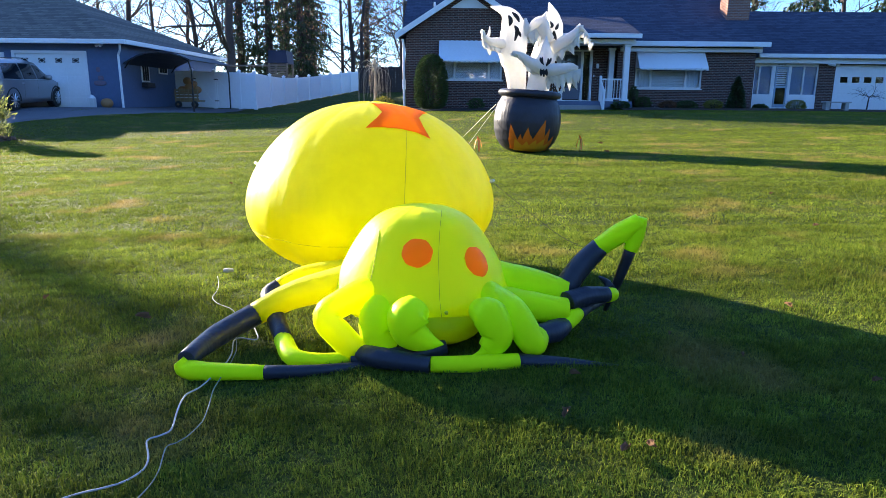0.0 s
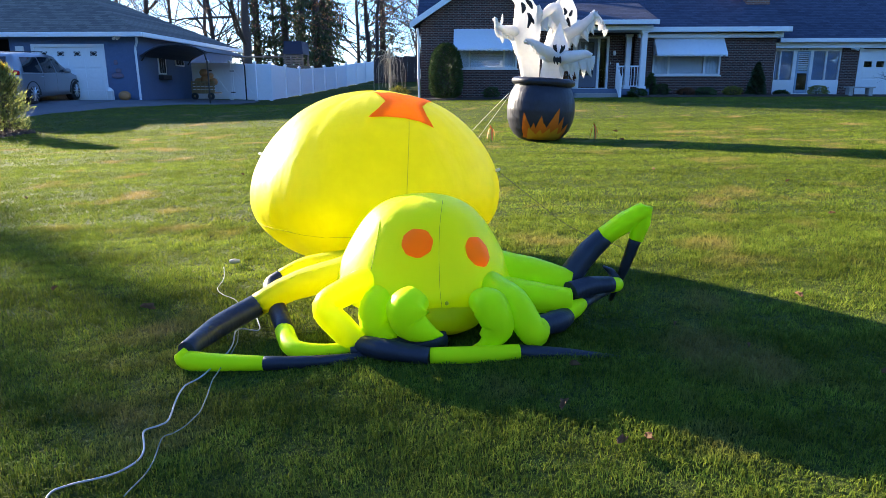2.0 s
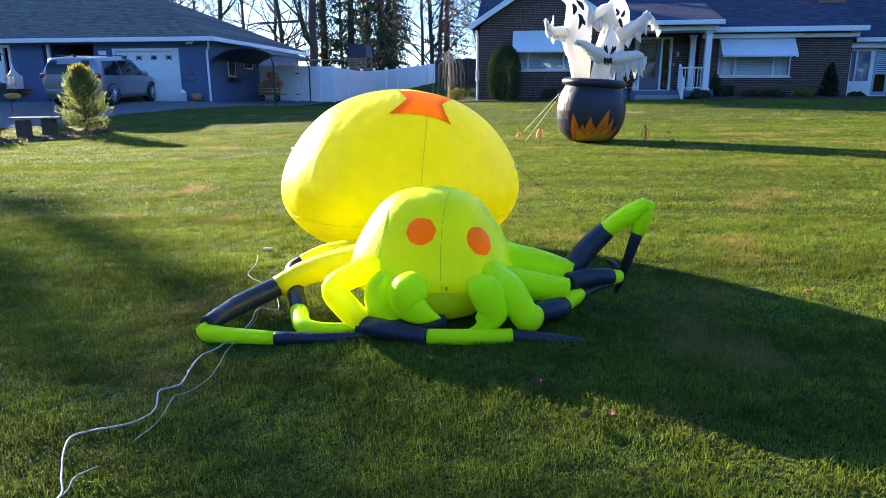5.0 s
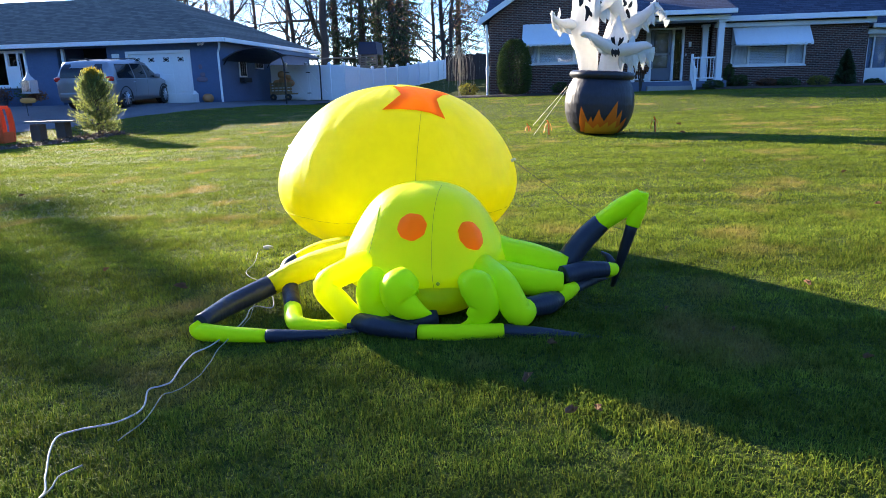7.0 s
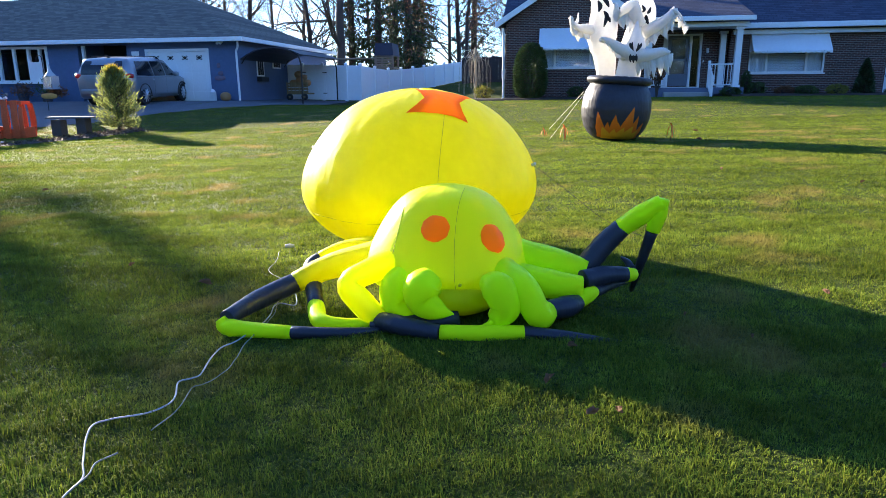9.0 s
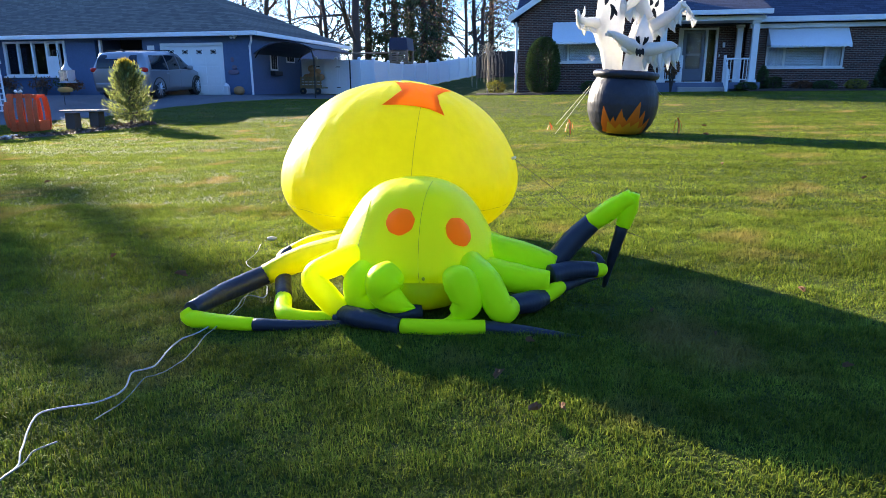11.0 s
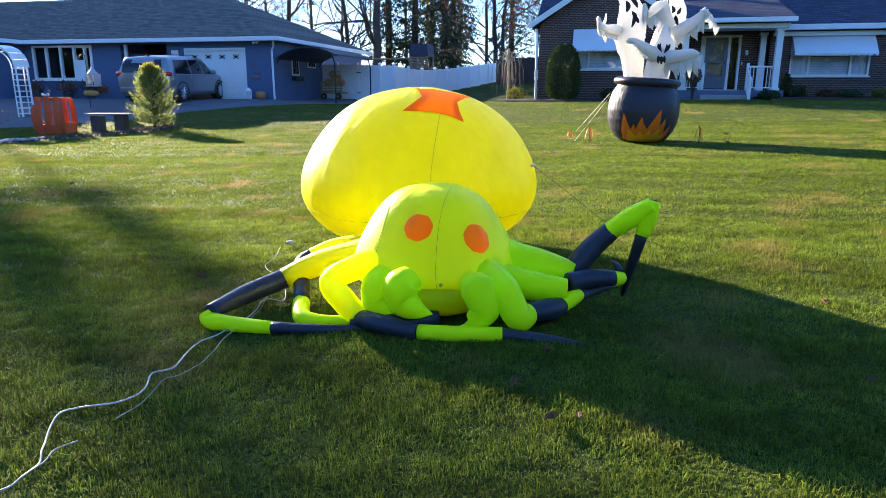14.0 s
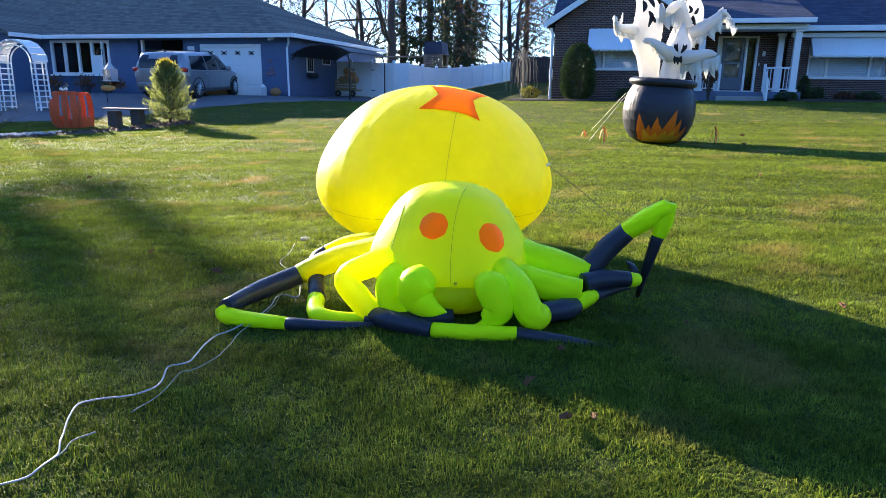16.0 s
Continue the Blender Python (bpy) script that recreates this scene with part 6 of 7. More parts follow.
bed("mulch_bed", [(-16.6, 12.2), (-14.6, 13.9), (-13.6, 15.6), (-12.9, 16.9), (-12.4, 17.8), (-12.2, 18.1)], 0.55, 0.035, MULCH, "dark bark mulch bed at the edge of the lawn")
bed("foundation_bed", [(-3.6, 27.6), (-1.0, 27.7), (1.5, 27.8), (3.2, 27.3)], 0.75, 0.10, MULCH, "dark mulch bed along the brick wall")
bed("foundation_bed", [(6.2, 26.9), (7.6, 27.9), (10, 28.3), (12.4, 28.4), (15, 29.2), (19, 29.3)], 0.8, 0.10, MULCH, "dark mulch bed along the brick wall")
STONE = material("pale stones", (0.42, 0.40, 0.37), 0.85, 0, 0.3, 9, 0.4, 40)
rng = np.random.default_rng(5)
bm = bmesh.new()
for k in range(230):
    t = rng.uniform(0, 1)
    x, y = -16.4 + 2.4 * t + rng.normal() * 0.25, 12.3 + 2.2 * t + rng.normal() * 0.22
    r = rng.uniform(0.03, 0.075)
    made = bmesh.ops.create_icosphere(bm, subdivisions=1, radius=1)
    for v in made["verts"]:
        v.co = Vector((x, y, lawn_z(x, y) + 0.05 + r * 0.3)) + Vector((v.co.x * r, v.co.y * r, v.co.z * r * 0.6)) * (1 + 0.25 * noise.noise(v.co * 2 + Vector((k, 0, 0))))
part("edging_stones", bm, STONE)
tagged(bpy.data.objects["edging_stones"], "pale edging stones heaped in the bed", "stones", kind="stuff")

# leaf litter and bark chips on the bed
rng = np.random.default_rng(17)
n = 1500
t = rng.uniform(0, 1, n)
side = rng.normal(size=n) * 0.36
mx_, my_ = np.interp(t, [0, 0.3, 0.5, 0.7, 0.9, 1], [-16.6, -14.6, -13.6, -12.9, -12.4, -12.2]), np.interp(t, [0, 0.3, 0.5, 0.7, 0.9, 1], [12.2, 13.9, 15.6, 16.9, 17.8, 18.1])
c = np.stack([mx_ + side * 0.8, my_ - side * 0.5, 0 * t], 1)
c[:, 2] = [lawn_z(x, y) + 0.045 for x, y in c[:, :2]]
v, f = leaf_cards(rng, c, 0.09, 0.006, None, 0.55)
tagged(cards("leaf_litter", v, f, leafy("dull leaf litter", (0.055, 0.040, 0.030), (0.19, 0.14, 0.10), 0.1, 0.9), None), "brown leaf litter and bark chips strewn on the bed", "leaf litter", kind="stuff")

WOOD_GREY = material("weathered grey wood", (0.20, 0.185, 0.165), 0.85, 0, 0.3, 6, 0.4, 30)
WOOD_DARK = material("dark stained timber", (0.075, 0.062, 0.055), 0.85, 0, 0.3, 6, 0.4, 30)
SLAB = material("grey slate slab", (0.17, 0.175, 0.19), 0.7, 0, 0.15, 4, 0.2, 30)
bl_, br_ = (-14.235, 17.262, 0.031), (-13.579, 17.476, 0.067)
bench = thing("garden_bench", bl_, "grey slab bench on two square block legs in the bed", "bench")
for p in (bl_, br_):
    x, y, z = p
    part("leg", box(x - 0.16, x + 0.16, y - 0.14, y + 0.14, z - 0.05, z + 0.45, 0.02), WOOD_DARK, bench)
cx, cy, cz = [(a + b) / 2 for a, b in zip(bl_, br_)]
bm = box(-0.64, 0.64, -0.22, 0.22, 0, 0.05, 0.015)
bm.transform(Matrix.Translation((cx + 0.02, cy, max(bl_[2], br_[2]) + 0.452)) @ Matrix.Rotation(math.atan2(br_[1] - bl_[1], br_[0] - bl_[0]), 4, "Z"))
part("seat_slab", bm, SLAB, bench, "grey stone seat slab")

# wooden slat pumpkin
PAINT_ORANGE = material("orange painted boards", (0.62, 0.10, 0.025), 0.65, 0, 0.2, 6, 0.2, 40)
px, py, pz = (-15.444, 16.692, -0.049)
pumpkin = thing("slat_pumpkin", (px, py, pz), "orange painted wooden slat pumpkin standing in the bed", "garden decoration")


def bowed_slat(dx, y, wide, zb, zt, bow, out):
    """An upright board that bows outwards and forwards between its ends."""
    bm, rows = bmesh.new(), []
    for k in range(9):
        t = k / 8
        c = math.sin(math.pi * t)
        mid = px + dx * (1 + out * c)
        yy = y - bow * c
        w = wide * (0.86 + 0.14 * c) / 2
        rows.append([bm.verts.new((mid + a * w, yy + b, pz + zb + (zt - zb) * t)) for a, b in ((-1, -0.014), (1, -0.014), (1, 0.014), (-1, 0.014))])
    for a, b in zip(rows, rows[1:]):
        for k in range(4):
            bm.faces.new((a[k], a[(k + 1) % 4], b[(k + 1) % 4], b[k]))
    bm.faces.new(rows[0][::-1])
    bm.faces.new(rows[-1])
    return bm


for dx, wide, zb, zt in ((-0.52, 0.13, 0.10, 0.86), (-0.33, 0.20, 0.0, 1.10), (-0.02, 0.21, 0.0, 1.12), (0.30, 0.21, 0.0, 1.10), (0.50, 0.14, 0.06, 0.92)):
    part("slat", bowed_slat(dx, py, wide, zb, zt, 0.05, 0.02), PAINT_ORANGE, pumpkin)
for dx in (-0.44, -0.16, 0.16, 0.44):
    part("back_slat", bowed_slat(dx, py + 0.42, 0.19, 0.0, 1.02, -0.05, 0.02), PAINT_ORANGE, pumpkin)
for sx in (-1, 1):
    part("side_board", box(px + sx * 0.53 - 0.012, px + sx * 0.53 + 0.012, py + 0.03, py + 0.39, pz + 0.02, pz + 0.34, 0.004), PAINT_ORANGE, pumpkin)
for z, tall in ((0.02, 0.26), (0.98, 0.10)):
    part("crossbar", box(px - 0.52, px + 0.52, py + 0.018, py + 0.045, pz + z, pz + z + tall, 0.006), PAINT_ORANGE, pumpkin)
    part("crossbar", box(px - 0.50, px + 0.50, py + 0.372, py + 0.40, pz + z, pz + z + 0.10, 0.006), PAINT_ORANGE, pumpkin)
part("stem", tube(bend([(px, py, pz + 1.10), (px + 0.03, py, pz + 1.22), (px + 0.12, py, pz + 1.28)], 4), [0.05] * 5 + [0.045] * 4, 8), WOOD_GREY, pumpkin, "grey wooden stem")
part("bow", limb([(px - 0.12, py - 0.02, pz + 1.17), (px - 0.02, py - 0.04, pz + 1.14), (px + 0.10, py - 0.02, pz + 1.18)], [0.05, 0.02, 0.05], 8), WHITE, pumpkin, "pale ribbon bow")

# thin bare shrub with a few yellow leaves in the bed
rng = np.random.default_rng(63)
ux, uy = -16.05, 14.6
uz = lawn_z(ux, uy)
twiggy = thing("twiggy_shrub", (ux, uy, uz), "thin bare shrub with a few yellow leaves in the bed", "shrub")
bm, tips = bmesh.new(), []
for k in range(9):
    a = 2 * math.pi * k / 9
    branches(rng, bm, Vector((ux, uy, uz - 0.03)), Vector((math.cos(a) * 0.55, math.sin(a) * 0.4, 1.0)).normalized(), 0.62, 0.012, 2, tips, -0.02, 0.45, 4)
part("stem", bm, BARK, twiggy)
v, f = leaf_cards(rng, np.array([tips[i] for i in rng.integers(0, len(tips), 60)]), 0.07, 0.03, None, 0.5)
cards("foliage", v, f, YELLOW_GREEN, twiggy, "few yellow leaves")

# garden arch
arch = thing("garden_arch", (-20.657, 20.000, 0.248), "white lattice garden arch beside the drive", "garden arch")
ax0, ay, az = (-21.583, 20.000, 0.187)
ax1 = (-19.832, 20.000, 0.266)[0]
zg = lawn_z((ax0 + ax1) / 2, ay)
mid, half = (ax0 + ax1) / 2, (ax1 - ax0) / 2
ztop = (-20.231, 20.000, 2.772)[2]
spring = ztop - half * 0.85
for yy in (ay, ay + 0.5):
    line = [(ax0 - 0.05, yy, zg)] + [(mid - half * math.cos(radians(a)), yy, spring + half * 0.85 * math.sin(radians(a))) for a in range(0, 181, 12)] + [(ax1 + 0.05, yy, zg)]
    part("rib", tube(line, 0.035, 6), WHITE, arch)
    line = [(ax0 + 0.15, yy, zg)] + [(mid - (half - 0.17) * math.cos(radians(a)), yy, spring + (half - 0.17) * 0.85 * math.sin(radians(a))) for a in range(0, 181, 12)] + [(ax1 - 0.15, yy, zg)]
    part("rib", tube(line, 0.025, 6), WHITE, arch)
for s, x in ((-1, ax0), (1, ax1)):
    for k in range(9):
        z = zg + 0.15 + (spring - zg) * k / 9
        part("rung", box(x - 0.03 - 0.10 * (s > 0) * 1.4, x + 0.03 + 0.10 * (s < 0) * 1.4, ay - 0.02, ay + 0.52, z, z + 0.04), WHITE, arch)
for a in range(10, 180, 20):
    c, s_ = math.cos(radians(a)), math.sin(radians(a))
    bm = box(-0.12, 0.12, ay - 0.08, ay + 0.58, -0.02, 0.02)
    bm.transform(Matrix.Translation((mid - (half + 0.02) * c, 0, spring + (half * 0.85 + 0.03) * s_)) @ Matrix.Rotation(radians(-(90 - a)), 4, "Y"))
    part("slat", bm, WHITE, arch)

# lantern post with a hanging basket
PALE_METAL = material("dulled grey metal", (0.42, 0.44, 0.46), 0.5, 0.2, 0.15)
qx, qy, qz0 = (-18.601, 22.000, 0.621)
qz = lawn_z(qx, qy)
post = thing("lantern_post", (qx, qy, qz), "lantern on a hooked post with an autumn wreath and pumpkin sign", "garden lantern")
zt = (-18.483, 22.000, 2.575)[2]
part("pole", tube(bend([(qx, qy, qz), (qx, qy, zt - 0.3), (qx - 0.05, qy, zt), (qx - 0.14, qy - 0.1, zt - 0.05), (qx - 0.12, qy - 0.15, zt - 0.2)], 5), 0.014, 6), BLACK_METAL, post)
lx, ly, lz = (-18.352, 21.850, 1.657)
part("lantern", pierced(lx - 0.20, lx + 0.20, ly - 0.02, ly + 0.0, lz - 0.24, lz + 0.20, [(lx - 0.17, lx - 0.01, lz - 0.21, lz + 0.17), (lx + 0.01, lx + 0.17, lz - 0.21, lz + 0.17)]), PALE_METAL, post, "white metal lantern frame")
for dx in (-0.185, 0.185):
    part("lantern_side", box(lx + dx - 0.015, lx + dx + 0.015, ly, ly + 0.34, lz - 0.24, lz + 0.20), PALE_METAL, post)
part("lantern_glass", box(lx - 0.17, lx + 0.17, ly + 0.01, ly + 0.02, lz - 0.23, lz + 0.19), GLASS, post)
part("lantern_roof", lathe([(0.27, 0.20), (0.12, 0.34), (0.05, 0.46), (0.02, 0.62)], (lx, ly + 0.16, lz), 4), PALE_METAL, post)
part("lantern_base", box(lx - 0.22, lx + 0.22, ly - 0.04, ly + 0.38, lz - 0.27, lz - 0.24), PALE_METAL, post)
rng = np.random.default_rng(8)
c = np.stack([lx + np.clip(rng.normal(size=420), -1.6, 1.6) * 0.19, qy + 0.25 + rng.normal(size=420) * 0.12, lz - 0.33 + np.clip(rng.normal(size=420), -1.6, 1.6) * 0.11], 1)
v, f = leaf_cards(rng, c, 0.11, 0.02)
tagged(cards("flower_cluster", v, f, BROWN_LEAF, post, "rust and brown autumn flowers"), "rust and brown autumn flowers", kind="stuff")
part("sign", puff((lx + 0.02, ly - 0.05, lz - 0.52), (0.33, 0.05, 0.10), 3, seg=24, rings=10), material("ochre painted sign", (0.50, 0.26, 0.06), 0.7, 0, 0.15), post, "ochre oval sign", True)

# porch pots by the picture window
POTCLAY = material("dark planter", (0.05, 0.05, 0.06), 0.8, 0, 0.2)
for i, (x, y) in enumerate(((-22.3, 26.3), (-23.6, 26.4), (-25.2, 26.2))):
    z = lawn_z(x, y)
    t = thing("planter", (x, y, z), "dark planter with withered autumn plants by the blue wall", "planter", "planters by the blue wall")
    part("pot", lathe([(0.18, 0), (0.24, 0.38), (0.26, 0.40)], (x, y, z), 16), POTCLAY, t)
    rng = np.random.default_rng(50 + i)
    c = np.stack([x + rng.normal(size=400) * 0.22, y + rng.normal(size=400) * 0.2, z + 0.55 + rng.normal(size=400) * 0.15], 1)
    v, f = leaf_cards(rng, c, 0.12, 0.02)
    cards("foliage", v, f, BROWN_LEAF if i else BOX_GREEN, t)

# wagon with hay and pumpkins under the canopy
wx, wy = -12.35, 31.3
wz = lawn_z(wx, wy) + 0.03
TAN_WOOD = material("tan boards", (0.26, 0.18, 0.085), 0.75, 0, 0.2, 6)
wagon = thing("hay_wagon", (wx, wy, wz), "tan wooden slatted cart heaped with gourds under the canopy", "cart")
for k in range(4):
    part("side_board", box(wx - 0.55, wx + 0.55, wy - 0.42, wy - 0.39, wz + 0.36 + 0.13 * k, wz + 0.45 + 0.13 * k), TAN_WOOD, wagon)
for k in range(6):
    part("stave", box(wx - 0.54 + 0.205 * k, wx - 0.50 + 0.205 * k, wy - 0.45, wy - 0.42, wz + 0.30, wz + 0.86), TAN_WOOD, wagon)
part("bed", box(wx - 0.55, wx + 0.55, wy - 0.40, wy + 0.40, wz + 0.28, wz + 0.36), TAN_WOOD, wagon)
for dx in (-0.38, 0.38):
    w = part("wheel", tube([(wx + dx, wy - 0.50, wz + 0.16), (wx + dx, wy - 0.44, wz + 0.16)], 0.16, 18), BLACK_METAL, wagon)
    part("hub", tube([(wx + dx, wy - 0.53, wz + 0.16), (wx + dx, wy - 0.50, wz + 0.16)], 0.05, 10), TAN_WOOD, w)
GOURD = material("dull orange gourd", (0.36, 0.17, 0.06), 0.6, 0, 0.2)
for i, (dx, dz, r) in enumerate(((-0.30, 0.80, 0.22), (0.05, 0.90, 0.26), (0.36, 0.82, 0.20), (-0.05, 1.22, 0.20), (0.24, 1.10, 0.15))):
    bm = puff((wx + dx, wy - 0.05, wz + dz), (r, r, r * 0.85), 2.2, seg=24, rings=12)
    part("gourd", bm, GOURD, wagon, "dull orange gourd", True)
# lantern and gourd on the apron
x, y = -14.55, 26.8
z = lawn_z(x, y) + 0.03
lan = thing("floor_lantern", (x, y, z), "white metal lantern standing by the garage door", "lantern")
part("frame", pierced(x - 0.11, x + 0.11, y - 0.11, y - 0.09, z, z + 0.36, [(x - 0.08, x + 0.08, z + 0.05, z + 0.32)]), WHITE, lan)
part("back", box(x - 0.11, x + 0.11, y + 0.09, y + 0.11, z, z + 0.36), WHITE, lan)
part("cap", lathe([(0.17, 0.36), (0.08, 0.46), (0.03, 0.50)], (x, y, z), 4), WHITE, lan)
x = -13.95
single("gourd", puff((x, y, z + 0.17), (0.23, 0.21, 0.19), 2.2, seg=24, rings=14), GOURD, (x, y, z), "large tan gourd on the drive by the blue wall", "pumpkin", smooth=True)

# ---- behind the fence ----
PLAY = material("weathered play frame timber", (0.13, 0.11, 0.09), 0.8, 0, 0.2, 5)
TARP = material("dark blue awning cloth", (0.012, 0.022, 0.055), 0.7, 0, 0.1)
fx, fy = (-10.529, 41.000, 2.968)[0], 41.0
fz = ground_z(fx, fy)
play = thing("play_tower", (fx, fy, fz), "wooden play tower with a dark blue cloth roof behind the fence", "playground")
za, zb = (-10.529, 41.000, 2.900)[2], (-10.529, 41.000, 3.476)[2]
for sx in (-0.52, 0.52):
    for sy in (-0.7, 0.7):
        part("post", box(fx + sx - 0.05, fx + sx + 0.05, fy + sy - 0.05, fy + sy + 0.05, fz - 0.1, zb), PLAY, play)
part("platform", box(fx - 0.6, fx + 0.6, fy - 0.75, fy + 0.75, za - 0.3, za - 0.2), PLAY, play)
for k in range(5):
    part("rail_board", box(fx - 0.6, fx + 0.6, fy - 0.80, fy - 0.76, za - 0.05 + 0.14 * k - 0.2, za + 0.04 + 0.14 * k - 0.2), PLAY, play)
part("roof_cloth", prism([(fx - 0.60, zb - 0.1), (fx + 0.60, zb - 0.1), (fx + 0.52, zb + 0.62), (fx - 0.52, zb + 0.62)], fy - 0.78, fy + 0.78), TARP, play, "dark blue cloth roof")
part("swing_beam", tube([(fx - 0.8, fy, za + 0.35), (fx - 4.2, fy + 0.3, za + 0.35)], 0.05, 8), PLAY, play)
for k in (-1.2, 1.2):
    part("swing_leg", tube([(fx - 4.2, fy + 0.3, za + 0.35), (fx - 4.4, fy + 0.3 + k, fz - 0.1)], 0.045, 6), PLAY, play)
part("slide", slab([(fx + 0.8, fy - 0.3, za - 0.2), (fx + 0.8, fy + 0.3, za - 0.2), (fx + 2.6, fy + 0.3, fz + 0.2), (fx + 2.6, fy - 0.3, fz + 0.2)], 0.05), TARP, play)
# dark board fence at the back, and the far hedge
OLD_BOARD = material("old dark boards", (0.045, 0.038, 0.032), 0.9, 0, 0.3, 5)
bf = thing("board_fence", (-3.5, 42, ground_z(-3.5, 42)), "old dark board fence behind the weeping tree", "fence")
for k in range(24):
    x = -6.0 + 0.21 * k
    z = ground_z(x, 42)
    part("board", box(x, x + 0.206, 42, 42.03, z - 0.1, z + 1.55 + 0.03 * math.sin(k * 2.2)), OLD_BOARD, bf)
for z in (0.4, 1.2):
    part("rail", box(-6.0, -1.0, 42.031, 42.07, ground_z(-3.5, 42) + z, ground_z(-3.5, 42) + z + 0.09), OLD_BOARD, bf)

# weeping tree by the corner
rng = np.random.default_rng(77)
tx, ty = (-3.597, 30.500, 0.982)[0], 30.5
tz = ground_z(tx, ty)
weep = thing("weeping_tree", (tx, ty, tz), "small bare weeping tree with pale hanging twigs", "tree")
part("trunk", tube(bend([(tx, ty, tz - 0.1), (tx + 0.03, ty, tz + 1.0), (tx, ty, tz + 2.0), (tx, ty, tz + 2.3)], 4), [0.05] * 12 + [0.03], 8), DRY_TWIG, weep, "", True)
bm = bmesh.new()
for k in range(52):
    a, r = rng.uniform(0, 2 * math.pi), rng.uniform(0.15, 0.80)
    dx, dy = r * math.cos(a), r * math.sin(a) * 0.8
    h = rng.uniform(0.2, 1.1)
    top = tz + 1.75 + rng.uniform(-0.1, 0.35)
    tube(bend([(tx, ty, tz + 1.8), (tx + dx * 0.5, ty + dy * 0.5, top + 0.12), (tx + dx, ty + dy, top - 0.25), (tx + dx * 1.05 + rng.normal() * 0.04, ty + dy, tz + h)], 4), [0.010] * 6 + [0.005] * 7, 3, bm, closed=False)
part("crown", bm, DRY_TWIG, weep)
bush("dry_perennial", tx + 0.5, ty - 0.9, 0.6, 0.4, 0.4, 500, 0.12, YELLOW_GREEN, "yellowing clump below the weeping tree", 66, ragged=0.2)
# little tree and stone bench by the far garage
rng = np.random.default_rng(91)
sx_, sy_ = (17.581, 29.000, 1.098)[0], 29.0
sz_ = ground_z(sx_, sy_)
small = thing("small_bare_tree", (sx_, sy_, sz_), "small bare ornamental tree in the bed by the garage", "tree")
part("trunk", tube([(sx_, sy_, sz_ - 0.1), (sx_ + 0.04, sy_, sz_ + 0.6)], [0.035, 0.024], 8), BARK, small)
bm, tips = bmesh.new(), []
for k in range(7):
    a = 2 * math.pi * k / 7
    branches(rng, bm, Vector((sx_ + 0.04, sy_, sz_ + 0.6)), Vector((math.cos(a), math.sin(a) * 0.6, 0.55)).normalized(), 0.42, 0.014, 2, tips, 0.05, 0.5, 4)
part("crown", bm, BARK, small)
b0x, b0z = (16.157, 28.800, 1.085)[0], ground_z(15.5, 28.8) + 0.05
sb = thing("stone_bench", (b0x, 28.8, b0z), "low pale stone bench in front of the garage wing", "bench")
part("seat", box(b0x - 0.55, b0x + 0.55, 28.6, 29.0, b0z + 0.30, b0z + 0.36, 0.02), STONE, sb)
for dx in (-0.4, 0.4):
    part("leg", box(b0x + dx - 0.08, b0x + dx + 0.08, 28.65, 28.95, b0z - 0.05, b0z + 0.30, 0.01), STONE, sb)

# ---- trees up sun, that shade the lawn ----
for i, (c, h, reach, dens, low) in enumerate(((1.84, 15.4, 3.7, 30, 13.1), (0.62, 14.7, 3.6, 30, 13.0), (-0.5, 15.0, 3.6, 22, 13.0), (-1.7, 14.7, 3.8, 17, 13.0), (1.60, 23.0, 2.3, 15, 15.0), (0.30, 23.0, 2.4, 10, 14.5), (-1.0, 22.4, 3.2, 11, 14.3), (0.95, 17.4, 2.7, 34, 13.4), (-3.0, 22.4, 3.8, 30, 13.0), (-5.4, 22.4, 4.2, 40, 13.0), (-8.0, 23.0, 4.2, 50, 13.0))):
    conifer(-45.0 + 0.632 * c, 36.7 + 0.775 * c, h, reach, 300 + i, "tall spruce with a high crown beside the blue house", low / h, dens=dens, stout=0.004)

# ---- unseen woods added behind the camera, to block the pale horizon ----
rng = np.random.default_rng(400)
n = 26000
a = rng.uniform(radians(160), radians(380), n)
hgt = 13 + 3.5 * np.sin(a * 9) + 2.5 * np.sin(a * 23 + 1)
rad = 55 + rng.normal(size=n) * 3
c = np.stack([rad * np.cos(a), rad * np.sin(a) + 5, rng.uniform(0, 1, n) ** 0.8 * hgt - 0.5], 1)
v, f = leaf_cards(rng, c, 1.7, 0.3)
far = cards("added_woods", v, f, NEEDLE, None)
tagged(far, "added ring of dark foliage, out of view", "woods", kind="stuff")

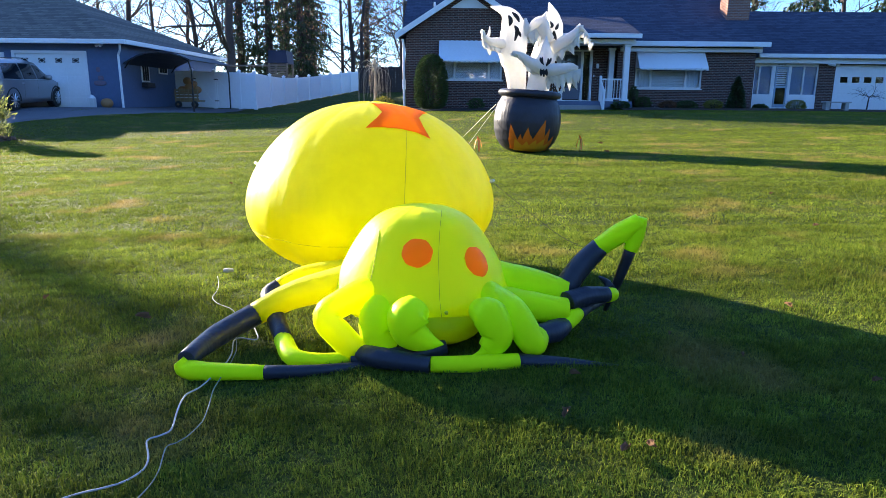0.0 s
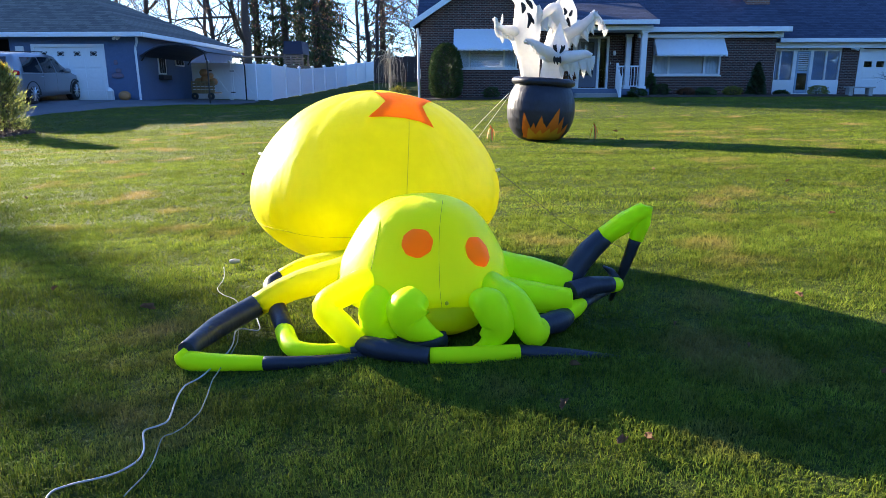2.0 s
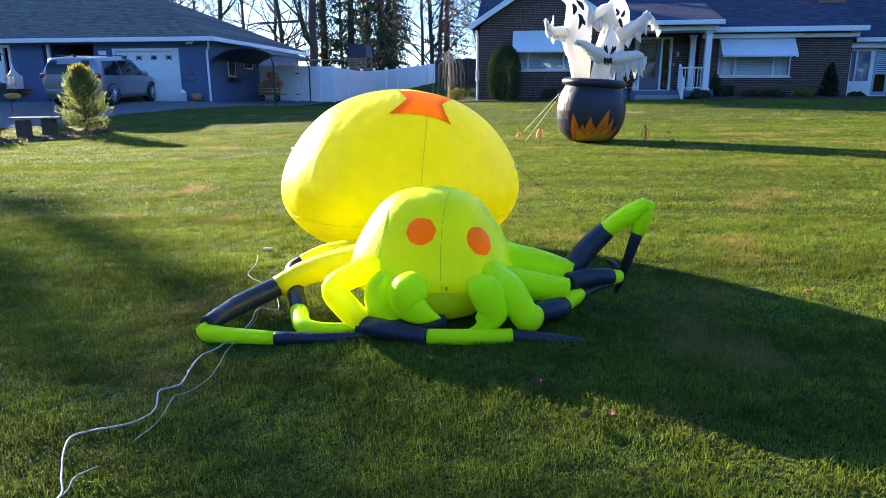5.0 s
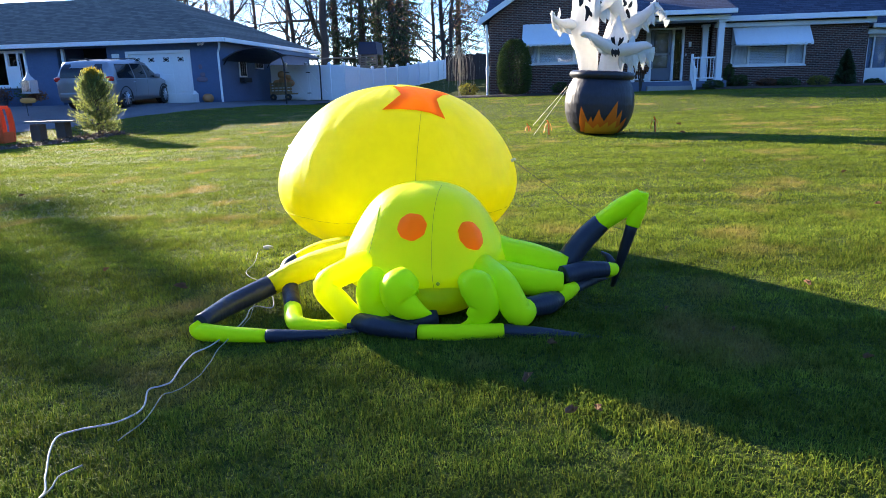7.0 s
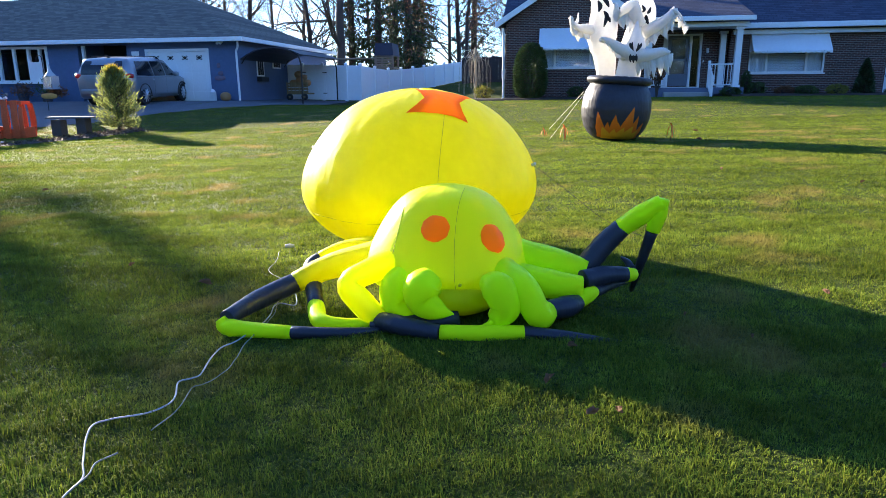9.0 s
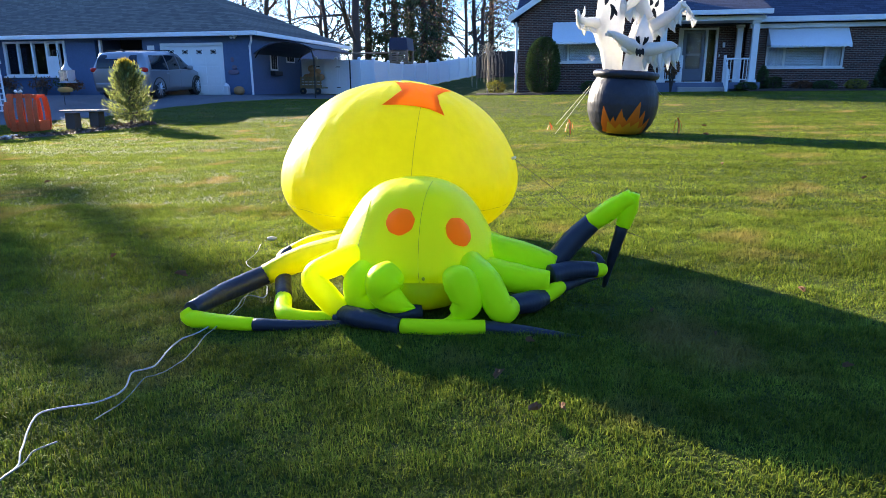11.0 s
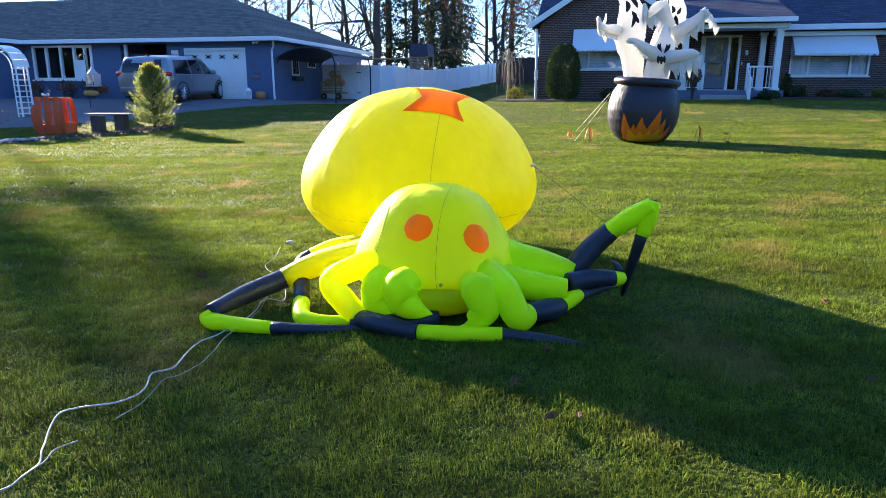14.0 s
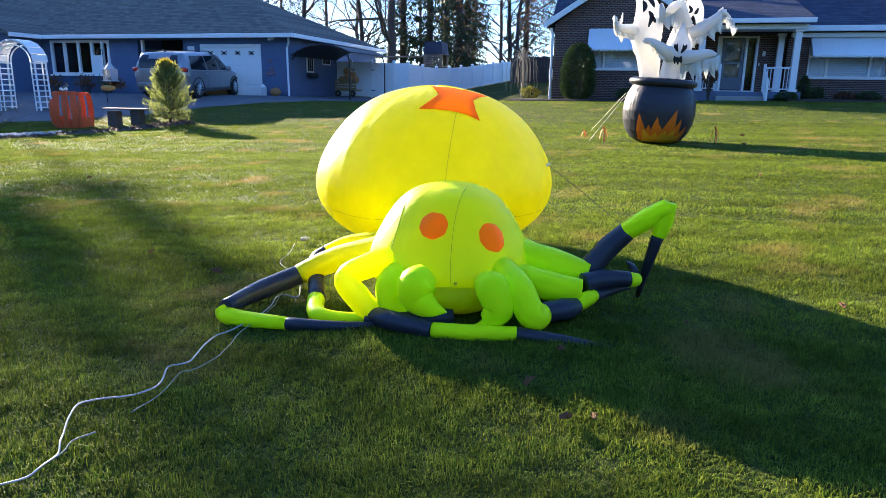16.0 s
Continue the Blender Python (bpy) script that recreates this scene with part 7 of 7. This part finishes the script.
# ---- fallen leaves ----
FALLEN = material("curled brown leaf", (0.17, 0.085, 0.040), 0.95, 0, 0.35, 20)
rng = np.random.default_rng(12)
for p, s in (((-2.498, 3.925, 0.012), 0.075), ((0.597, 2.713, 0.070), 0.075), ((0.505, 2.335, 0.059), 0.10), ((1.175, 3.200, 0.099), 0.05), ((2.001, 3.639, 0.132), 0.07), ((1.429, 2.922, 0.099), 0.05), ((0.686, 2.103, 0.059), 0.09), ((3.678, 7.538, 0.261), 0.10), ((3.268, 5.811, 0.213), 0.08), ((0.768, 2.126, 0.066), 0.07), ((1.874, 2.657, 0.105), 0.06), ((-1.675, 3.553, 0.025), 0.12), ((-6.112, 7.264, -0.019), 0.10), ((2.498, 8.646, 0.251), 0.12), ((2.964, 12.577, 0.347), 0.16), ((3.201, 14.291, 0.389), 0.15), ((-3.003, 8.979, 0.104), 0.08), ((-5.068, 7.447, 0.014), 0.10)):
    x, y, _ = p
    z = lawn_z(x, y) + 0.04
    bm = bmesh.new()
    n = 11
    vs = []
    a0 = rng.uniform(0, 6)
    for k in range(n):
        a = 2 * math.pi * k / n
        r = s * 0.30 * (0.5 if k % 2 else 1.0) * (1.0 + 0.5 * math.cos(a))
        q = Matrix.Rotation(a0, 3, "Z") @ Vector((r * 1.25 * math.cos(a), r * 0.5 * math.sin(a), s * 0.22 * abs(math.sin(a)) + s * 0.1 * math.cos(a)))
        vs.append((bm.verts.new(Vector((x, y, z)) + q), bm.verts.new(Vector((x, y, z)) + q - Vector((0, 0, 0.003)))))
    c0, c1 = bm.verts.new((x, y, z - 0.006)), bm.verts.new((x, y, z - 0.009))
    for k in range(n):
        a, b = vs[k], vs[(k + 1) % n]
        bm.faces.new((c0, a[0], b[0]))
        bm.faces.new((c1, b[1], a[1]))
        bm.faces.new((a[0], a[1], b[1], b[0]))
    single("fallen_leaf", bm, FALLEN, (x, y, z), "curled brown fallen leaf on the grass", "leaf", "fallen leaves")

# ---- grass ----
def grass(name, y0, y1, density, height, width, seed, wedge, label, bent=True):
    """Upright blades on the lawn, in clumps; near ones are bent, far ones are single tapered slips."""
    rng = np.random.default_rng(seed)
    n = int((y1 - y0) * ((y0 + y1) * wedge + 2.4) * density)
    y = np.sqrt(rng.uniform(0, 1, n) * (y1 ** 2 - y0 ** 2) + y0 ** 2)
    x = rng.uniform(-1, 1, n) * (wedge * y + 1.0) - 0.22 * y
    X, Y_ = np.array(gx), np.array(gy)
    Z = np.array([v[2] for v in gv]).reshape(len(gy), len(gx))
    i, j = np.searchsorted(X, x) - 1, np.searchsorted(Y_, y) - 1
    u, v = (x - X[i]) / (X[i + 1] - X[i]), (y - Y_[j]) / (Y_[j + 1] - Y_[j])
    z = (Z[j, i] * (1 - u) + Z[j, i + 1] * u) * (1 - v) + (Z[j + 1, i] * (1 - u) + Z[j + 1, i + 1] * u) * v
    tuft = np.sin(x * 7.1 + 1.7 * np.sin(y * 5.3)) * np.sin(y * 8.3 + 1.3 * np.sin(x * 6.1))
    tuft += 0.8 * np.sin(x * 19.3 + 2.1 * np.sin(y * 13.7)) * np.sin(y * 17.9 + 2.3 * np.sin(x * 15.1))
    h = height * rng.uniform(0.5, 1.2, n) * (1 + 0.36 * tuft)
    a = rng.uniform(0, 2 * math.pi, n) + 0.8 * np.sin(x * 3.1 + np.sin(y * 2.3) * 2)
    lean = rng.uniform(0.2, 1.35, n)
    dx, dy = np.cos(a), np.sin(a)
    w = width * rng.uniform(0.6, 1.3, n)
    base = np.stack([x, y, z - 0.004], 1)
    side = np.stack([-dy, dx, 0 * x], 1) * w[:, None] / 2
    mid = base + np.stack([dx * lean * h * 0.25, dy * lean * h * 0.25, h * 0.6], 1)
    tip = base + np.stack([dx * lean * h * 0.8, dy * lean * h * 0.8, h * (1 - 0.3 * lean)], 1)
    me = bpy.data.meshes.new(name)
    if bent:
        V = np.stack([base - side, base + side, mid + side * 0.8, mid - side * 0.8, tip], 1).reshape(-1, 3)
        k = np.arange(n) * 5
        loops = np.concatenate([np.stack([k, k + 1, k + 2, k + 3], 1).ravel(), np.stack([k + 3, k + 2, k + 4], 1).ravel()])
        starts = np.concatenate([np.arange(n) * 4, 4 * n + np.arange(n) * 3])
    else:
        V = np.stack([base - side, base + side, tip], 1).reshape(-1, 3)
        loops, starts = np.arange(3 * n), np.arange(n) * 3
    me.vertices.add(len(V))
    me.vertices.foreach_set("co", V.astype(np.float32).ravel())
    me.loops.add(len(loops))
    me.loops.foreach_set("vertex_index", loops.astype(np.int32))
    me.polygons.add(len(starts))
    me.polygons.foreach_set("loop_start", starts.astype(np.int32))
    me.update(calc_edges=True)
    me.materials.append(BLADE)
    return tagged(new(name, me), label, "grass", kind="stuff")


grass("grass", 0.9, 3.2, 17000, 0.034, 0.0032, 1, 0.96, "short mown green grass blades")
grass("grass", 3.2, 6.0, 13000, 0.036, 0.0052, 5, 0.96, "short mown green grass blades", False)
grass("grass", 6.0, 11.0, 4400, 0.032, 0.0100, 2, 0.96, "short mown green grass blades", False)
grass("grass", 11.0, 18.0, 1600, 0.029, 0.0190, 3, 0.96, "short mown green grass blades", False)
grass("grass", 18.0, 28.0, 460, 0.028, 0.0300, 4, 0.96, "short mown green grass blades", False)
